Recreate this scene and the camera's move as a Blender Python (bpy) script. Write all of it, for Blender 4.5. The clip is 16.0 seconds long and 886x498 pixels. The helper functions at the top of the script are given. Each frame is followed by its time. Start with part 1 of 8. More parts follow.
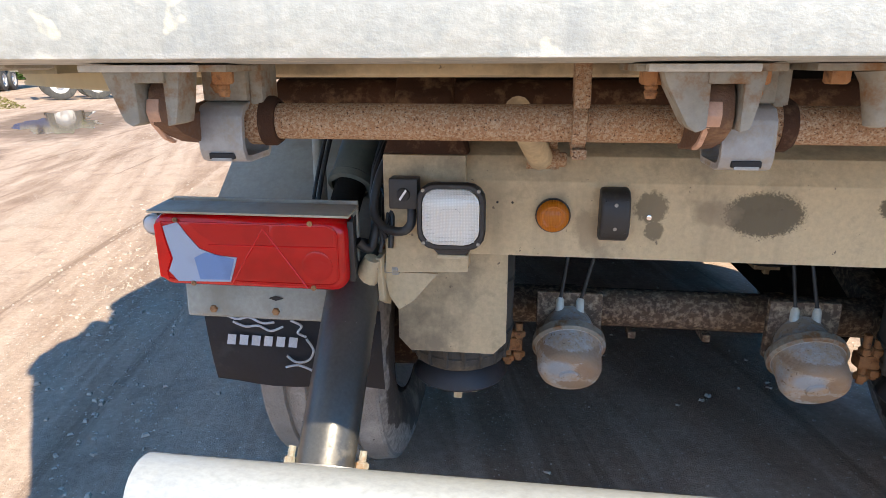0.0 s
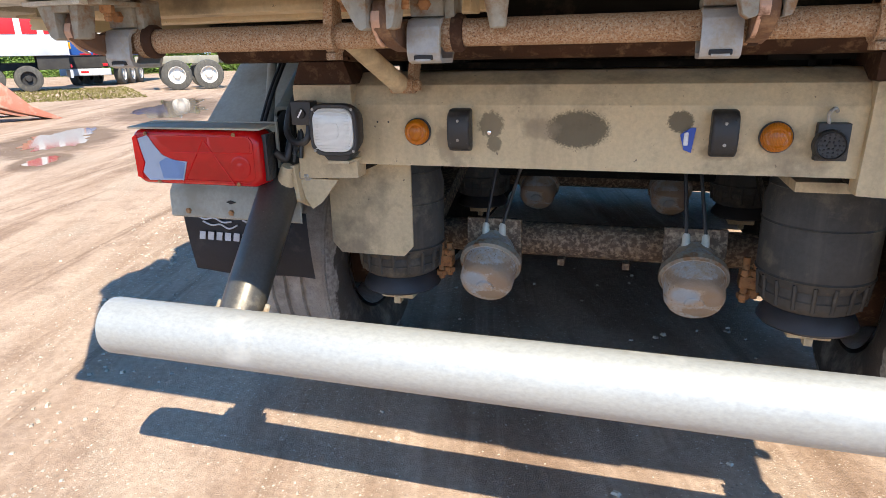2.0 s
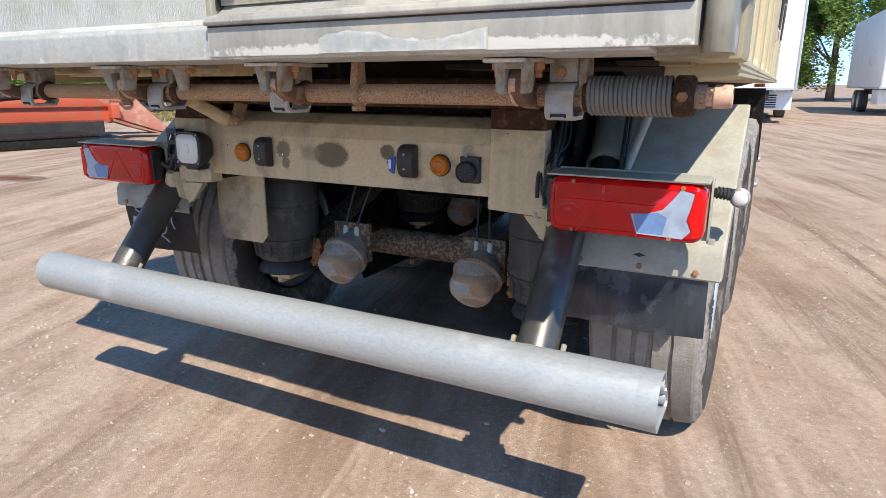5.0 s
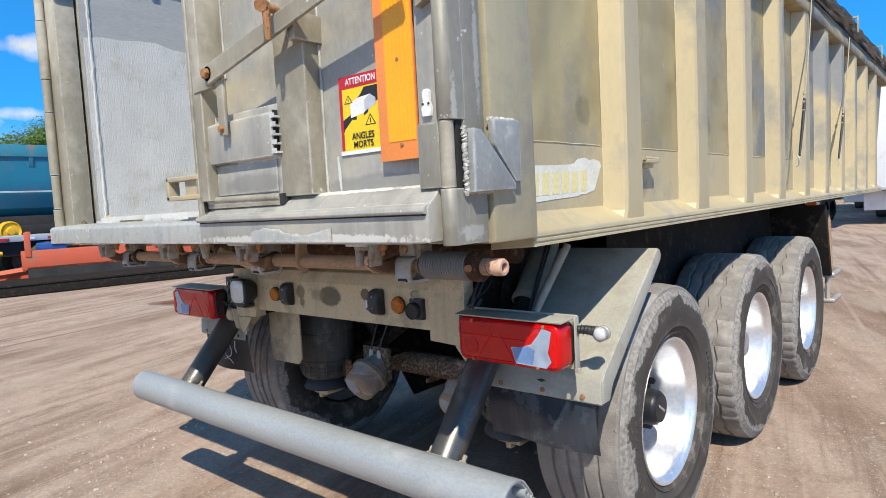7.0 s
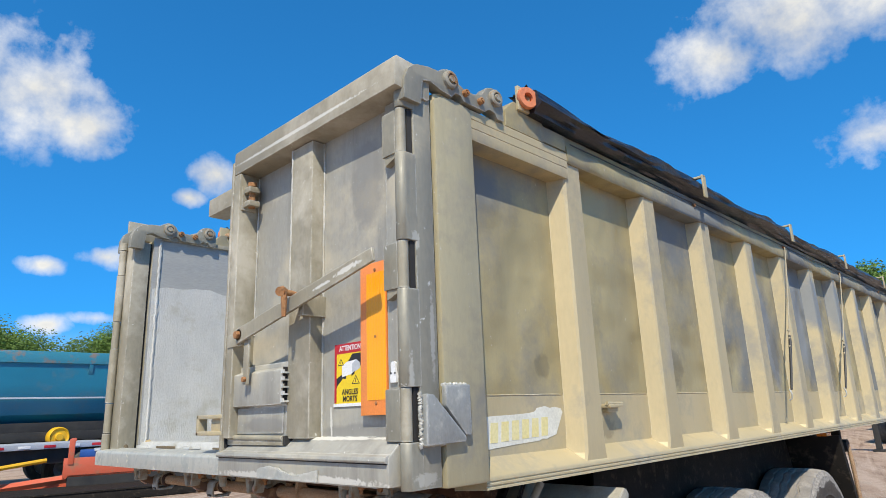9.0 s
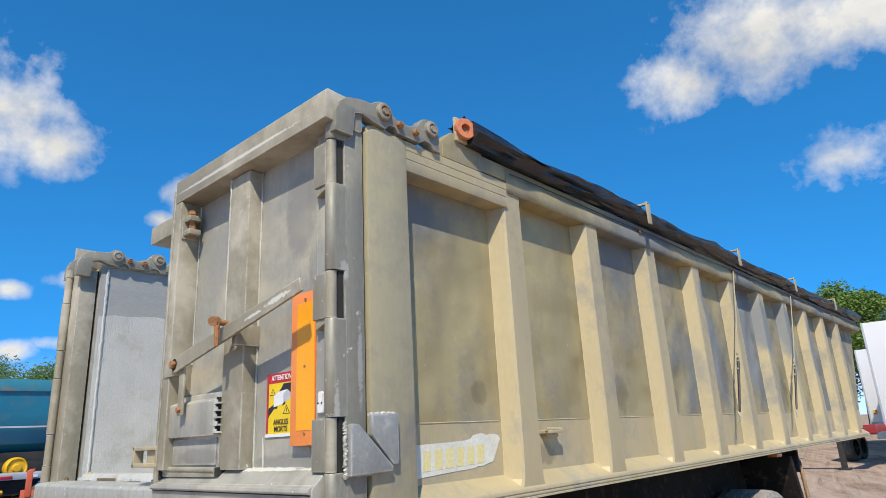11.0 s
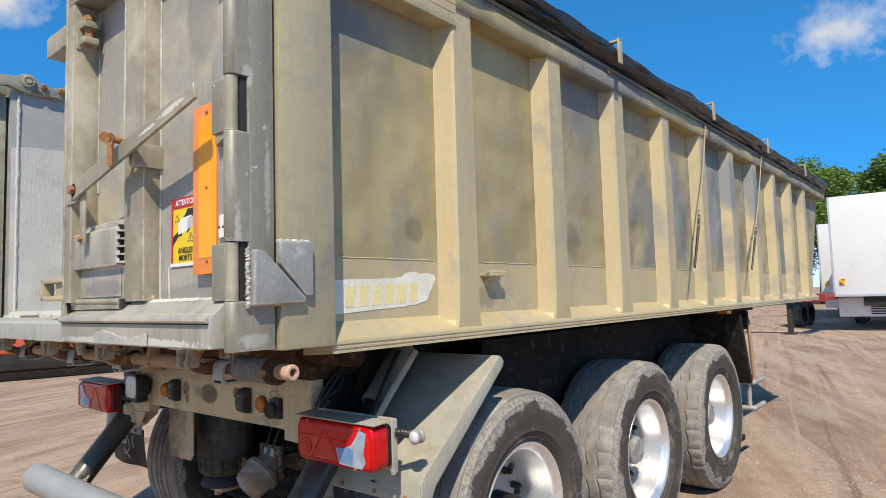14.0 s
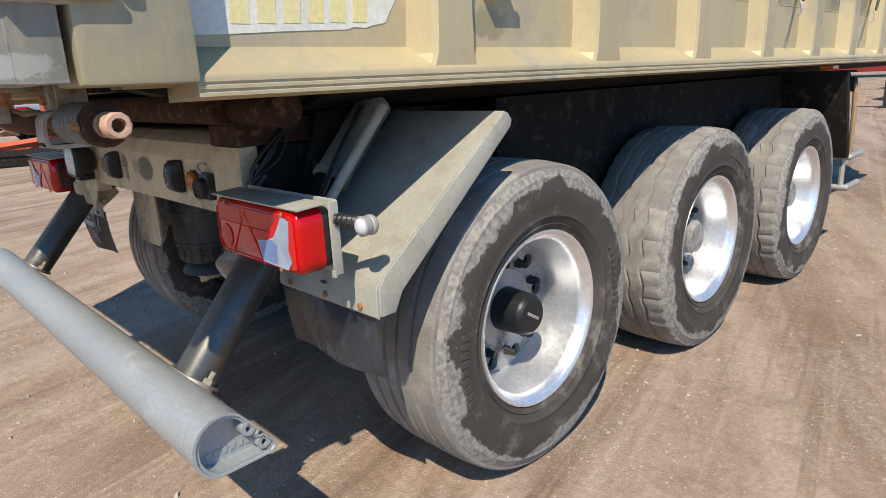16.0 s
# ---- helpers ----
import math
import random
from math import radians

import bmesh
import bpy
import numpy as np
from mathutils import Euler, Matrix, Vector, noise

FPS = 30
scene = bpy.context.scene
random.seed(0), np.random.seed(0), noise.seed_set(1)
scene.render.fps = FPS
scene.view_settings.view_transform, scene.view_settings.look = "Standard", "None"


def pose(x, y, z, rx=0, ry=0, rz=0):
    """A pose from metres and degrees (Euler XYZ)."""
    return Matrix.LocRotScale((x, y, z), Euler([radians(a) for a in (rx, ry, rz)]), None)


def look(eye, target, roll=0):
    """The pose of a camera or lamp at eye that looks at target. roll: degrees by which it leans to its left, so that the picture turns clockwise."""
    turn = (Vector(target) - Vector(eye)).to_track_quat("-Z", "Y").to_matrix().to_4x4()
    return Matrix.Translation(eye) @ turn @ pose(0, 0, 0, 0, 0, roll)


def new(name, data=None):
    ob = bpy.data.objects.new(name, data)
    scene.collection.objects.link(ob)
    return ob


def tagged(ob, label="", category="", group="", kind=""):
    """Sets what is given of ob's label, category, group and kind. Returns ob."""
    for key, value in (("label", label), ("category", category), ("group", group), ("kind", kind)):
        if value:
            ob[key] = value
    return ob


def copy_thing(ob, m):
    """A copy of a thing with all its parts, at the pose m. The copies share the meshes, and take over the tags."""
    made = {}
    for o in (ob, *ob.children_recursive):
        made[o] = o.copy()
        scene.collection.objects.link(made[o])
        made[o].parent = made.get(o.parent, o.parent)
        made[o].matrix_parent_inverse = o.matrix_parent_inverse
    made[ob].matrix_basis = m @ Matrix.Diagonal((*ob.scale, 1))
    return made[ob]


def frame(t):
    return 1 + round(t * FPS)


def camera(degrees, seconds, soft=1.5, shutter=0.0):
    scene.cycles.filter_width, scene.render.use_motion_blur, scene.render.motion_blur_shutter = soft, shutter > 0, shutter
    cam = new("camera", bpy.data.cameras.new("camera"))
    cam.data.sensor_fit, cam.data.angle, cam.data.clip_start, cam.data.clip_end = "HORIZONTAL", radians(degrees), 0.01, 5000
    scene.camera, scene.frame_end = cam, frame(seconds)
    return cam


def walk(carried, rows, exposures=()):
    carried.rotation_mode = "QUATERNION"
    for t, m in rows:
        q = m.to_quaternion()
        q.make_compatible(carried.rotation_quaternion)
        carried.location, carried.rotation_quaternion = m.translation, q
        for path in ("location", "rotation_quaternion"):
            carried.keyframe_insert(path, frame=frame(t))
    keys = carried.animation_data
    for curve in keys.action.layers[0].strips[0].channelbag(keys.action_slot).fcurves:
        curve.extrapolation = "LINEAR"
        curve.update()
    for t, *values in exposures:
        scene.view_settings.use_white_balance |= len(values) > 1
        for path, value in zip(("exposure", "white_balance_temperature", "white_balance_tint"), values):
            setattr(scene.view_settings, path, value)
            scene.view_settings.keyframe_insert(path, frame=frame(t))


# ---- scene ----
cam = camera(70.2, 16.0, soft=0.6)
METRES, EYE, TILT, LEAN, TURN = 8.0, 1.5, 0.0, 0.0, 6.3
PATH = [
    (0, (-0.466, -0.757, 1.315), (-0.718, 1.143, 0.743), -0.2),
    (0.5, (-0.326, -0.748, 1.262), (-0.792, 1.094, 0.638), -1.0),
    (1, (-0.188, -0.781, 1.225), (-0.726, 1.015, 0.53), -1.8),
    (1.5, (-0.05, -0.907, 1.218), (-0.615, 0.906, 0.592), -2.6),
    (2, (0.109, -1.053, 1.212), (-0.441, 0.775, 0.617), -1.2),
    (2.5, (0.288, -1.096, 1.202), (-0.265, 0.743, 0.642), -1.9),
    (3, (0.541, -1.064, 1.201), (-0.149, 0.72, 0.617), -2.9),
    (3.5, (0.734, -1.126, 1.184), (-0.015, 0.655, 0.666), -3.8),
    (4, (0.924, -1.189, 1.189), (0.126, 0.571, 0.672), 0.8),
    (4.2, (0.993, -1.211, 1.199), (0.189, 0.544, 0.675), 0.5),
    (6.3, (1.865, -1.283, 1.37), (0.716, 0.308, 0.988), -2.0),
    (6.5, (1.931, -1.292, 1.379), (0.752, 0.291, 1.054), -3.1),
    (7, (2.144, -1.249, 1.41), (0.839, 0.259, 1.264), -3.1),
    (7.5, (2.287, -1.263, 1.436), (0.958, 0.231, 1.44), -2.7),
    (8, (2.398, -1.347, 1.464), (1.054, 0.125, 1.632), -2.0),
    (8.5, (2.523, -1.418, 1.495), (1.171, 0.015, 1.839), -1.8),
    (9, (2.612, -1.405, 1.519), (1.263, -0.017, 2.022), -2.2),
    (9.2, (2.631, -1.383, 1.516), (1.291, -0.008, 2.075), -2.6),
    (11.5, (2.771, -1.299, 1.53), (1.52, 0.16, 2.085), -3.1),
    (12, (2.799, -1.249, 1.529), (1.58, 0.241, 2.071), -3.5),
    (12.5, (2.83, -1.218, 1.514), (1.591, 0.266, 2.027), -3.9),
    (13, (2.843, -1.184, 1.495), (1.578, 0.298, 1.944), -3.5),
    (13.5, (2.806, -1.15, 1.47), (1.523, 0.35, 1.792), -2.8),
    (14, (2.687, -1.038, 1.436), (1.398, 0.484, 1.589), -1.7),
    (14.5, (2.566, -0.892, 1.408), (1.252, 0.616, 1.412), -0.8),
    (15, (2.482, -0.723, 1.367), (1.17, 0.775, 1.188), -2.9),
    (15.5, (2.433, -0.516, 1.349), (1.087, 0.929, 1.029), -3.4),
    (16, (2.361, -0.332, 1.291), (0.964, 1.003, 0.773), -2.7),
]
EXPOSURES = [(0, 0.96, 7850, 9), (1.0, 0.96, 7900, 9), (2.5, 0.91, 7900, 9), (3.5, 0.86, 7750, 9), (4.2, 0.62, 7600, 9), (6.3, 0.26, 7150, 9), (7.0, 0.16, 7300, 8), (8.0, 0.08, 7400, 8), (9.0, 0.05, 7450, 7), (12.5, -0.09, 7700, 8), (13.5, -0.06, 7900, 8), (14.5, 0.06, 8000, 8), (16.0, 0.07, 7750, 8)]
walk(cam, [(t, look(eye, target, roll)) for t, eye, target, roll in PATH], EXPOSURES)

SUN_AT = Vector((0.535, -0.655, 1.0)).normalized()

# ---- light ----
world = bpy.data.worlds.new("yard_sky")
scene.world = world
world.use_nodes = True


def heaven(az, el):
    a, e = radians(az), radians(el)
    return Vector((math.sin(a) * math.cos(e), math.cos(a) * math.cos(e), math.sin(e)))


def build_sky():
    nt = world.node_tree
    nt.nodes.clear()
    add = lambda kind: nt.nodes.new(kind)
    out, bg = add("ShaderNodeOutputWorld"), add("ShaderNodeBackground")
    sky = add("ShaderNodeTexSky")
    sky.sky_type, sky.sun_disc = "NISHITA", False
    sky.sun_elevation, sky.sun_rotation = math.asin(SUN_AT.z), math.atan2(SUN_AT.x, SUN_AT.y)
    sky.altitude, sky.air_density, sky.dust_density, sky.ozone_density = 0, 0.62, 0.05, 3.0
    place, lift = add("ShaderNodeTexCoord"), add("ShaderNodeVectorMath")
    lift.operation = "MULTIPLY_ADD"
    lift.inputs[1].default_value, lift.inputs[2].default_value = (1, 1, 0.72), (0, 0, 0.17)
    nt.links.new(place.outputs["Generated"], lift.inputs[0])
    nt.links.new(lift.outputs[0], sky.inputs["Vector"])
    tint = add("ShaderNodeMix")
    tint.data_type, tint.blend_type = "RGBA", "MULTIPLY"
    tint.inputs[0].default_value = 1.0
    # deep blue overhead; pale warm haze near the horizon, brightened as low fill light
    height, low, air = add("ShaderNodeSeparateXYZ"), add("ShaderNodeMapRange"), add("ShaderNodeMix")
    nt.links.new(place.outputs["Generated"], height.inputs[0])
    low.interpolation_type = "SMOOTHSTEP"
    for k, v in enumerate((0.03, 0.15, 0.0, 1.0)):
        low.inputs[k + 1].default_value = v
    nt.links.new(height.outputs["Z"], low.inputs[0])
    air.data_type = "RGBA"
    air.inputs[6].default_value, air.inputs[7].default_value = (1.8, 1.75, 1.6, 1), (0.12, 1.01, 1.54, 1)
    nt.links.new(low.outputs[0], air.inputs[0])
    # top of the sky dimmed to lessen fill on upward faces
    zenith, high = add("ShaderNodeMix"), add("ShaderNodeMapRange")
    for k, v in enumerate((0.62, 0.95, 1.0, 0.55)):
        high.inputs[k + 1].default_value = v
    nt.links.new(height.outputs["Z"], high.inputs[0])
    zenith.data_type, zenith.blend_type = "RGBA", "MULTIPLY"
    zenith.inputs[0].default_value = 1.0
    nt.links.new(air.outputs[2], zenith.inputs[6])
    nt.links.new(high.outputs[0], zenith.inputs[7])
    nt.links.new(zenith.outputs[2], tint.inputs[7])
    nt.links.new(sky.outputs[0], tint.inputs[6])
    tc = add("ShaderNodeTexCoord")
    big, fine = add("ShaderNodeTexNoise"), add("ShaderNodeTexNoise")
    big.inputs["Scale"].default_value, big.inputs["Detail"].default_value, big.inputs["Roughness"].default_value = 9.0, 9.0, 0.56
    fine.inputs["Scale"].default_value, fine.inputs["Detail"].default_value = 5.0, 6.0
    wisp = add("ShaderNodeTexNoise")
    wisp.inputs["Scale"].default_value, wisp.inputs["Detail"].default_value, wisp.inputs["Roughness"].default_value = 27.0, 8.0, 0.6
    for n in (big, fine, wisp):
        nt.links.new(tc.outputs["Generated"], n.inputs["Vector"])

    def calc(op, a, b=None, clamp=False):
        m = add("ShaderNodeMath")
        m.operation, m.use_clamp = op, clamp
        for n, v in enumerate((a, b)):
            if v is None:
                continue
            if isinstance(v, (int, float)):
                m.inputs[n].default_value = v
            else:
                nt.links.new(v, m.inputs[n])
        return m.outputs[0]

    # azimuth, elevation, half width, half height (degrees) of the fair-weather clouds and unseen fill clouds
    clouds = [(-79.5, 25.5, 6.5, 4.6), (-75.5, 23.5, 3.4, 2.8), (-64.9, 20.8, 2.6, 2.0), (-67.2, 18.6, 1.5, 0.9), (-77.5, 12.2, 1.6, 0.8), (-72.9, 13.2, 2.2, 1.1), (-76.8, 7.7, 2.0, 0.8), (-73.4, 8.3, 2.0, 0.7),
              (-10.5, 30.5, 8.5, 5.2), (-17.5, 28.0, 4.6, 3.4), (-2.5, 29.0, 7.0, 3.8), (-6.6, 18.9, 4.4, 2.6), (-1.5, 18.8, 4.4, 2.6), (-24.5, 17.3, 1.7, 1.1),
              # unseen clouds added as white fill for the shade, mostly south and west
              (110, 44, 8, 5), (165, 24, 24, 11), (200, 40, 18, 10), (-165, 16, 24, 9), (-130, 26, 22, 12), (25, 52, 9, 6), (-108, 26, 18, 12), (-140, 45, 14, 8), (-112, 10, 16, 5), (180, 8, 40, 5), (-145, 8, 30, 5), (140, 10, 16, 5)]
    cover = None
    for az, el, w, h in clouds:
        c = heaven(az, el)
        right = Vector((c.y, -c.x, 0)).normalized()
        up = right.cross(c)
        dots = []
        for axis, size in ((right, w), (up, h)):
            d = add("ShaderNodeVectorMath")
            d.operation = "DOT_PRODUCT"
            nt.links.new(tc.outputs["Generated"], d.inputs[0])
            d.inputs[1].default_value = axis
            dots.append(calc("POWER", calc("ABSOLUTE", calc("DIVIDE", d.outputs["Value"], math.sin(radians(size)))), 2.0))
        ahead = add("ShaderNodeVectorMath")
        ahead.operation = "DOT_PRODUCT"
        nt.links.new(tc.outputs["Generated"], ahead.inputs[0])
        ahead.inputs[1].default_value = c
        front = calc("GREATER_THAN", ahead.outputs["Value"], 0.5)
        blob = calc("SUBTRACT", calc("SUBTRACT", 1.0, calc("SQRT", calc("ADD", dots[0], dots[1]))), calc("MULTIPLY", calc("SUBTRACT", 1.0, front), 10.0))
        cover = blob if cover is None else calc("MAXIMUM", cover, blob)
    ragged = calc("ADD", cover, calc("MULTIPLY", calc("SUBTRACT", big.outputs[0], 0.5), 2.4))
    ragged = calc("ADD", ragged, calc("MULTIPLY", calc("SUBTRACT", wisp.outputs[0], 0.5), 1.15))
    mask = calc("MULTIPLY", calc("SUBTRACT", ragged, 0.0), 1.05, clamp=True)
    mask = calc("MULTIPLY", mask, calc("MULTIPLY", calc("ADD", cover, 0.55), 1.5, clamp=True), clamp=True)
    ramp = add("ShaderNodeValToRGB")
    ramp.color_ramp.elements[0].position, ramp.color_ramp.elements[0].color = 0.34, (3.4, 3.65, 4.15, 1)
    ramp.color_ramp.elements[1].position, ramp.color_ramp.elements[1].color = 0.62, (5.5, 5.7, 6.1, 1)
    nt.links.new(calc("ADD", fine.outputs[0], calc("MULTIPLY", cover, -0.12)), ramp.inputs[0])
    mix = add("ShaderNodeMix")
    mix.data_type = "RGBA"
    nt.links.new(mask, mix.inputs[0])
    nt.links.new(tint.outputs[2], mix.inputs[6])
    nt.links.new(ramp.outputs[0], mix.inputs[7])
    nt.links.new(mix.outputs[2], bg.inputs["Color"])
    bg.inputs["Strength"].default_value = 0.195
    nt.links.new(bg.outputs[0], out.inputs[0])


build_sky()
sun = new("sun", bpy.data.lights.new("sun", "SUN"))
sun.data.energy, sun.data.angle, sun.data.color = 5.0, radians(0.53), (1.0, 0.965, 0.915)
sun.matrix_world = look(SUN_AT * 30, (0, 0, 0))


# ---- materials ----
def surface(name, ca, cb, blotch=3.0, grain=60.0, rough=(0.5, 0.75), metal=0.0, bump=0.15, spread=0.5, dirt=None, cover=0.0, size=1.0, stretch=(1, 1, 1), each=0.0, fleck=None, depth=0.004, coat=0.0, streak=None, dent=None, fibre=1.0):
    """ca and cb: the two base colours that large blotches mix; dirt: its colour, with cover 0..1 and size of its patches; fleck: colour, cover, size."""
    m = bpy.data.materials.new(name)
    m.use_nodes = True
    nt = m.node_tree
    b = nt.nodes["Principled BSDF"]
    add = nt.nodes.new
    tc, mp = add("ShaderNodeTexCoord"), add("ShaderNodeMapping")
    mp.inputs["Scale"].default_value = stretch
    nt.links.new(tc.outputs["Object"], mp.inputs[0])

    def noise_at(scale, detail=6.0, roughness=0.55, vec=None):
        n = add("ShaderNodeTexNoise")
        n.inputs["Scale"].default_value, n.inputs["Detail"].default_value, n.inputs["Roughness"].default_value = scale, detail, roughness
        nt.links.new(vec or mp.outputs[0], n.inputs["Vector"])
        return n.outputs[0]

    def remap(v, lo, hi, a=0.0, c=1.0):
        r = add("ShaderNodeMapRange")
        for n, x in enumerate((lo, hi, a, c)):
            r.inputs[n + 1].default_value = x
        nt.links.new(v, r.inputs[0])
        return r.outputs[0]

    def blend(f, a, c, how="MIX"):
        x = add("ShaderNodeMix")
        x.data_type, x.blend_type = "RGBA", how
        for s, v in ((0, f), (6, a), (7, c)):
            if isinstance(v, (int, float)):
                x.inputs[s].default_value = v
            elif isinstance(v, tuple):
                x.inputs[s].default_value = (*v, 1)
            else:
                nt.links.new(v, x.inputs[s])
        return x.outputs[2]

    large, small = noise_at(blotch), noise_at(grain, 4.0, 0.65)
    col = blend(remap(large, 0.5 - spread / 3, 0.5 + spread / 3), ca, cb)
    shade = add("ShaderNodeCombineColor")
    v = remap(small, 0.25, 0.75, 1 - 0.18 * fibre, 1 + 0.16 * fibre)
    for n in range(3):
        nt.links.new(v, shade.inputs[n])
    col = blend(0.8, col, shade.outputs[0], "MULTIPLY")
    if streak:
        colour, amount, fine = streak
        run = add("ShaderNodeMapping")
        run.inputs["Scale"].default_value = (fine, fine, fine * 0.07)
        nt.links.new(tc.outputs["Object"], run.inputs[0])
        col = blend(remap(noise_at(1.0, 7.0, 0.62, run.outputs[0]), 0.50, 0.74, 0.0, amount), col, colour)
    if each:
        info, hue = add("ShaderNodeObjectInfo"), add("ShaderNodeHueSaturation")
        nt.links.new(remap(info.outputs["Random"], 0, 1, 1 - each, 1 + each), hue.inputs["Value"])
        nt.links.new(col, hue.inputs["Color"])
        col = hue.outputs[0]
    ro = remap(small, 0.3, 0.7, *rough)
    if dirt:
        colour = dirt
        f = remap(noise_at(size, 9.0, 0.68, tc.outputs["Object"]), 0.62 - 0.42 * cover, 0.78 - 0.42 * cover)
        col = blend(f, col, colour)
        x = add("ShaderNodeMix")
        nt.links.new(f, x.inputs[0])
        nt.links.new(ro, x.inputs[2])
        x.inputs[3].default_value = 0.9
        ro = x.outputs[0]
        if metal:
            y = add("ShaderNodeMix")
            nt.links.new(f, y.inputs[0])
            y.inputs[2].default_value, y.inputs[3].default_value = metal, 0.0
            nt.links.new(y.outputs[0], b.inputs["Metallic"])
    if metal and not dirt:
        b.inputs["Metallic"].default_value = metal
    if fleck:
        colour, amount, grit = fleck
        f = remap(noise_at(grit, 3.0, 0.7, tc.outputs["Object"]), 0.72 - 0.3 * amount, 0.76 - 0.3 * amount)
        col = blend(f, col, colour)
    nt.links.new(col, b.inputs["Base Color"])
    nt.links.new(ro, b.inputs["Roughness"])
    if coat:
        b.inputs["Coat Weight"].default_value, b.inputs["Coat Roughness"].default_value = coat, 0.08
    if bump:
        bp = add("ShaderNodeBump")
        bp.inputs["Strength"].default_value, bp.inputs["Distance"].default_value = bump, depth
        both = add("ShaderNodeMath")
        both.operation = "ADD"
        nt.links.new(large, both.inputs[0])
        nt.links.new(small, both.inputs[1])
        nt.links.new(both.outputs[0], bp.inputs["Height"])
        if dent:
            big = add("ShaderNodeBump")
            big.inputs["Strength"].default_value, big.inputs["Distance"].default_value = 1.0, dent[1]
            nt.links.new(noise_at(dent[0], 1.5, 0.4, tc.outputs["Object"]), big.inputs["Height"])
            nt.links.new(big.outputs[0], bp.inputs["Normal"])
        nt.links.new(bp.outputs[0], b.inputs["Normal"])
    return m


DUST = (0.36, 0.30, 0.20)
M = {}
M["tub"] = surface("dusty_aluminium_side", (0.445, 0.365, 0.19), (0.325, 0.268, 0.142), 1.7, 110, (0.40, 0.60), 0.2, 0.2, 0.7, (0.175, 0.182, 0.175), 0.45, 1.1, (1, 1, 0.5), fleck=((0.50, 0.44, 0.32), 0.10, 30), streak=((0.21, 0.18, 0.12), 0.38, 5), dent=(4.5, 0.05), fibre=0.5)
M["corner"] = surface("streaked_olive_grey_post", (0.445, 0.39, 0.25), (0.335, 0.297, 0.192), 2.2, 90, (0.42, 0.62), 0.15, 0.14, 0.9, (0.25, 0.24, 0.20), 0.32, 2.4, (1, 1, 0.3), fleck=((0.50, 0.47, 0.38), 0.08, 34), streak=((0.21, 0.19, 0.135), 0.6, 8), fibre=0.5)
M["post"] = surface("scuffed_dark_grey_post", (0.30, 0.285, 0.23), (0.205, 0.195, 0.158), 3.0, 80, (0.42, 0.65), 0.15, 0.16, 0.9, (0.36, 0.33, 0.255), 0.24, 3.0, (1, 1, 0.4), fleck=((0.55, 0.55, 0.52), 0.14, 26), streak=((0.33, 0.31, 0.25), 0.5, 10))
M["stop"] = surface("scraped_blue_grey_stop", (0.33, 0.335, 0.315), (0.22, 0.23, 0.225), 9, 90, (0.42, 0.62), 0.2, 0.3, 1.0, (0.45, 0.44, 0.40), 0.24, 12, (1, 1, 0.6), fleck=((0.60, 0.59, 0.55), 0.12, 50))
M["rib"] = surface("dusty_aluminium_rib", (0.545, 0.447, 0.268), (0.44, 0.366, 0.22), 1.8, 80, (0.45, 0.65), 0.2, 0.12, 0.7, (0.30, 0.28, 0.23), 0.30, 2.2, (1, 1, 0.3), streak=((0.33, 0.285, 0.20), 0.3, 6), fibre=0.5)
M["gate"] = surface("weathered_aluminium_gate", (0.405, 0.395, 0.35), (0.28, 0.275, 0.248), 2.2, 70, (0.42, 0.66), 0.15, 0.22, 1.0, (0.44, 0.405, 0.325), 0.32, 3.2, (1, 1, 0.45), fleck=((0.62, 0.61, 0.57), 0.14, 55), streak=((0.19, 0.183, 0.16), 0.75, 9))
M["gate_frame"] = surface("dusty_grey_gate_frame", (0.355, 0.322, 0.24), (0.25, 0.226, 0.17), 2.5, 70, (0.45, 0.68), 0.12, 0.16, 0.9, (0.45, 0.42, 0.35), 0.33, 2.6, (1, 1, 0.4), fleck=((0.58, 0.56, 0.50), 0.08, 40), streak=((0.19, 0.175, 0.14), 0.7, 9))
M["sill"] = surface("bare_scuffed_aluminium", (0.52, 0.51, 0.45), (0.36, 0.375, 0.36), 5, 120, (0.38, 0.6), 0.2, 0.25, 1.0, (0.30, 0.325, 0.32), 0.26, 16, (0.6, 1, 0.8), fleck=((0.62, 0.59, 0.48), 0.30, 14), streak=((0.26, 0.285, 0.29), 0.75, 26))
M["crust"] = surface("whitish_caked_inner_wall", (0.57, 0.57, 0.545), (0.46, 0.465, 0.45), 5, 70, (0.8, 0.95), 0.0, 0.8, 0.8, (0.38, 0.36, 0.30), 0.20, 5, (2, 2, 1.1), depth=0.007)
M["bare_in"] = surface("scraped_grey_inner_wall", (0.40, 0.40, 0.38), (0.32, 0.325, 0.315), 3, 70, (0.5, 0.75), 0.2, 0.25, 0.8, None, stretch=(1, 0.4, 3.0))
M["bar"] = surface("satin_aluminium_bar", (0.38, 0.405, 0.41), (0.335, 0.358, 0.365), 2.2, 120, (0.44, 0.52), 0.35, 0.02, 0.35, (0.43, 0.44, 0.43), 0.07, 5, (0.6, 1, 1), fleck=((0.50, 0.50, 0.48), 0.03, 40))
M["alu"] = surface("bare_aluminium_tube", (0.36, 0.35, 0.325), (0.27, 0.26, 0.24), 6, 120, (0.34, 0.5), 0.55, 0.03, 0.5, (0.24, 0.215, 0.175), 0.22, 8)
M["blacktube"] = surface("satin_grey_tube", (0.125, 0.118, 0.106), (0.10, 0.094, 0.084), 7, 140, (0.32, 0.40), 0.6, 0.02, 0.5, (0.20, 0.18, 0.15), 0.15, 9, fleck=((0.32, 0.30, 0.27), 0.03, 120))
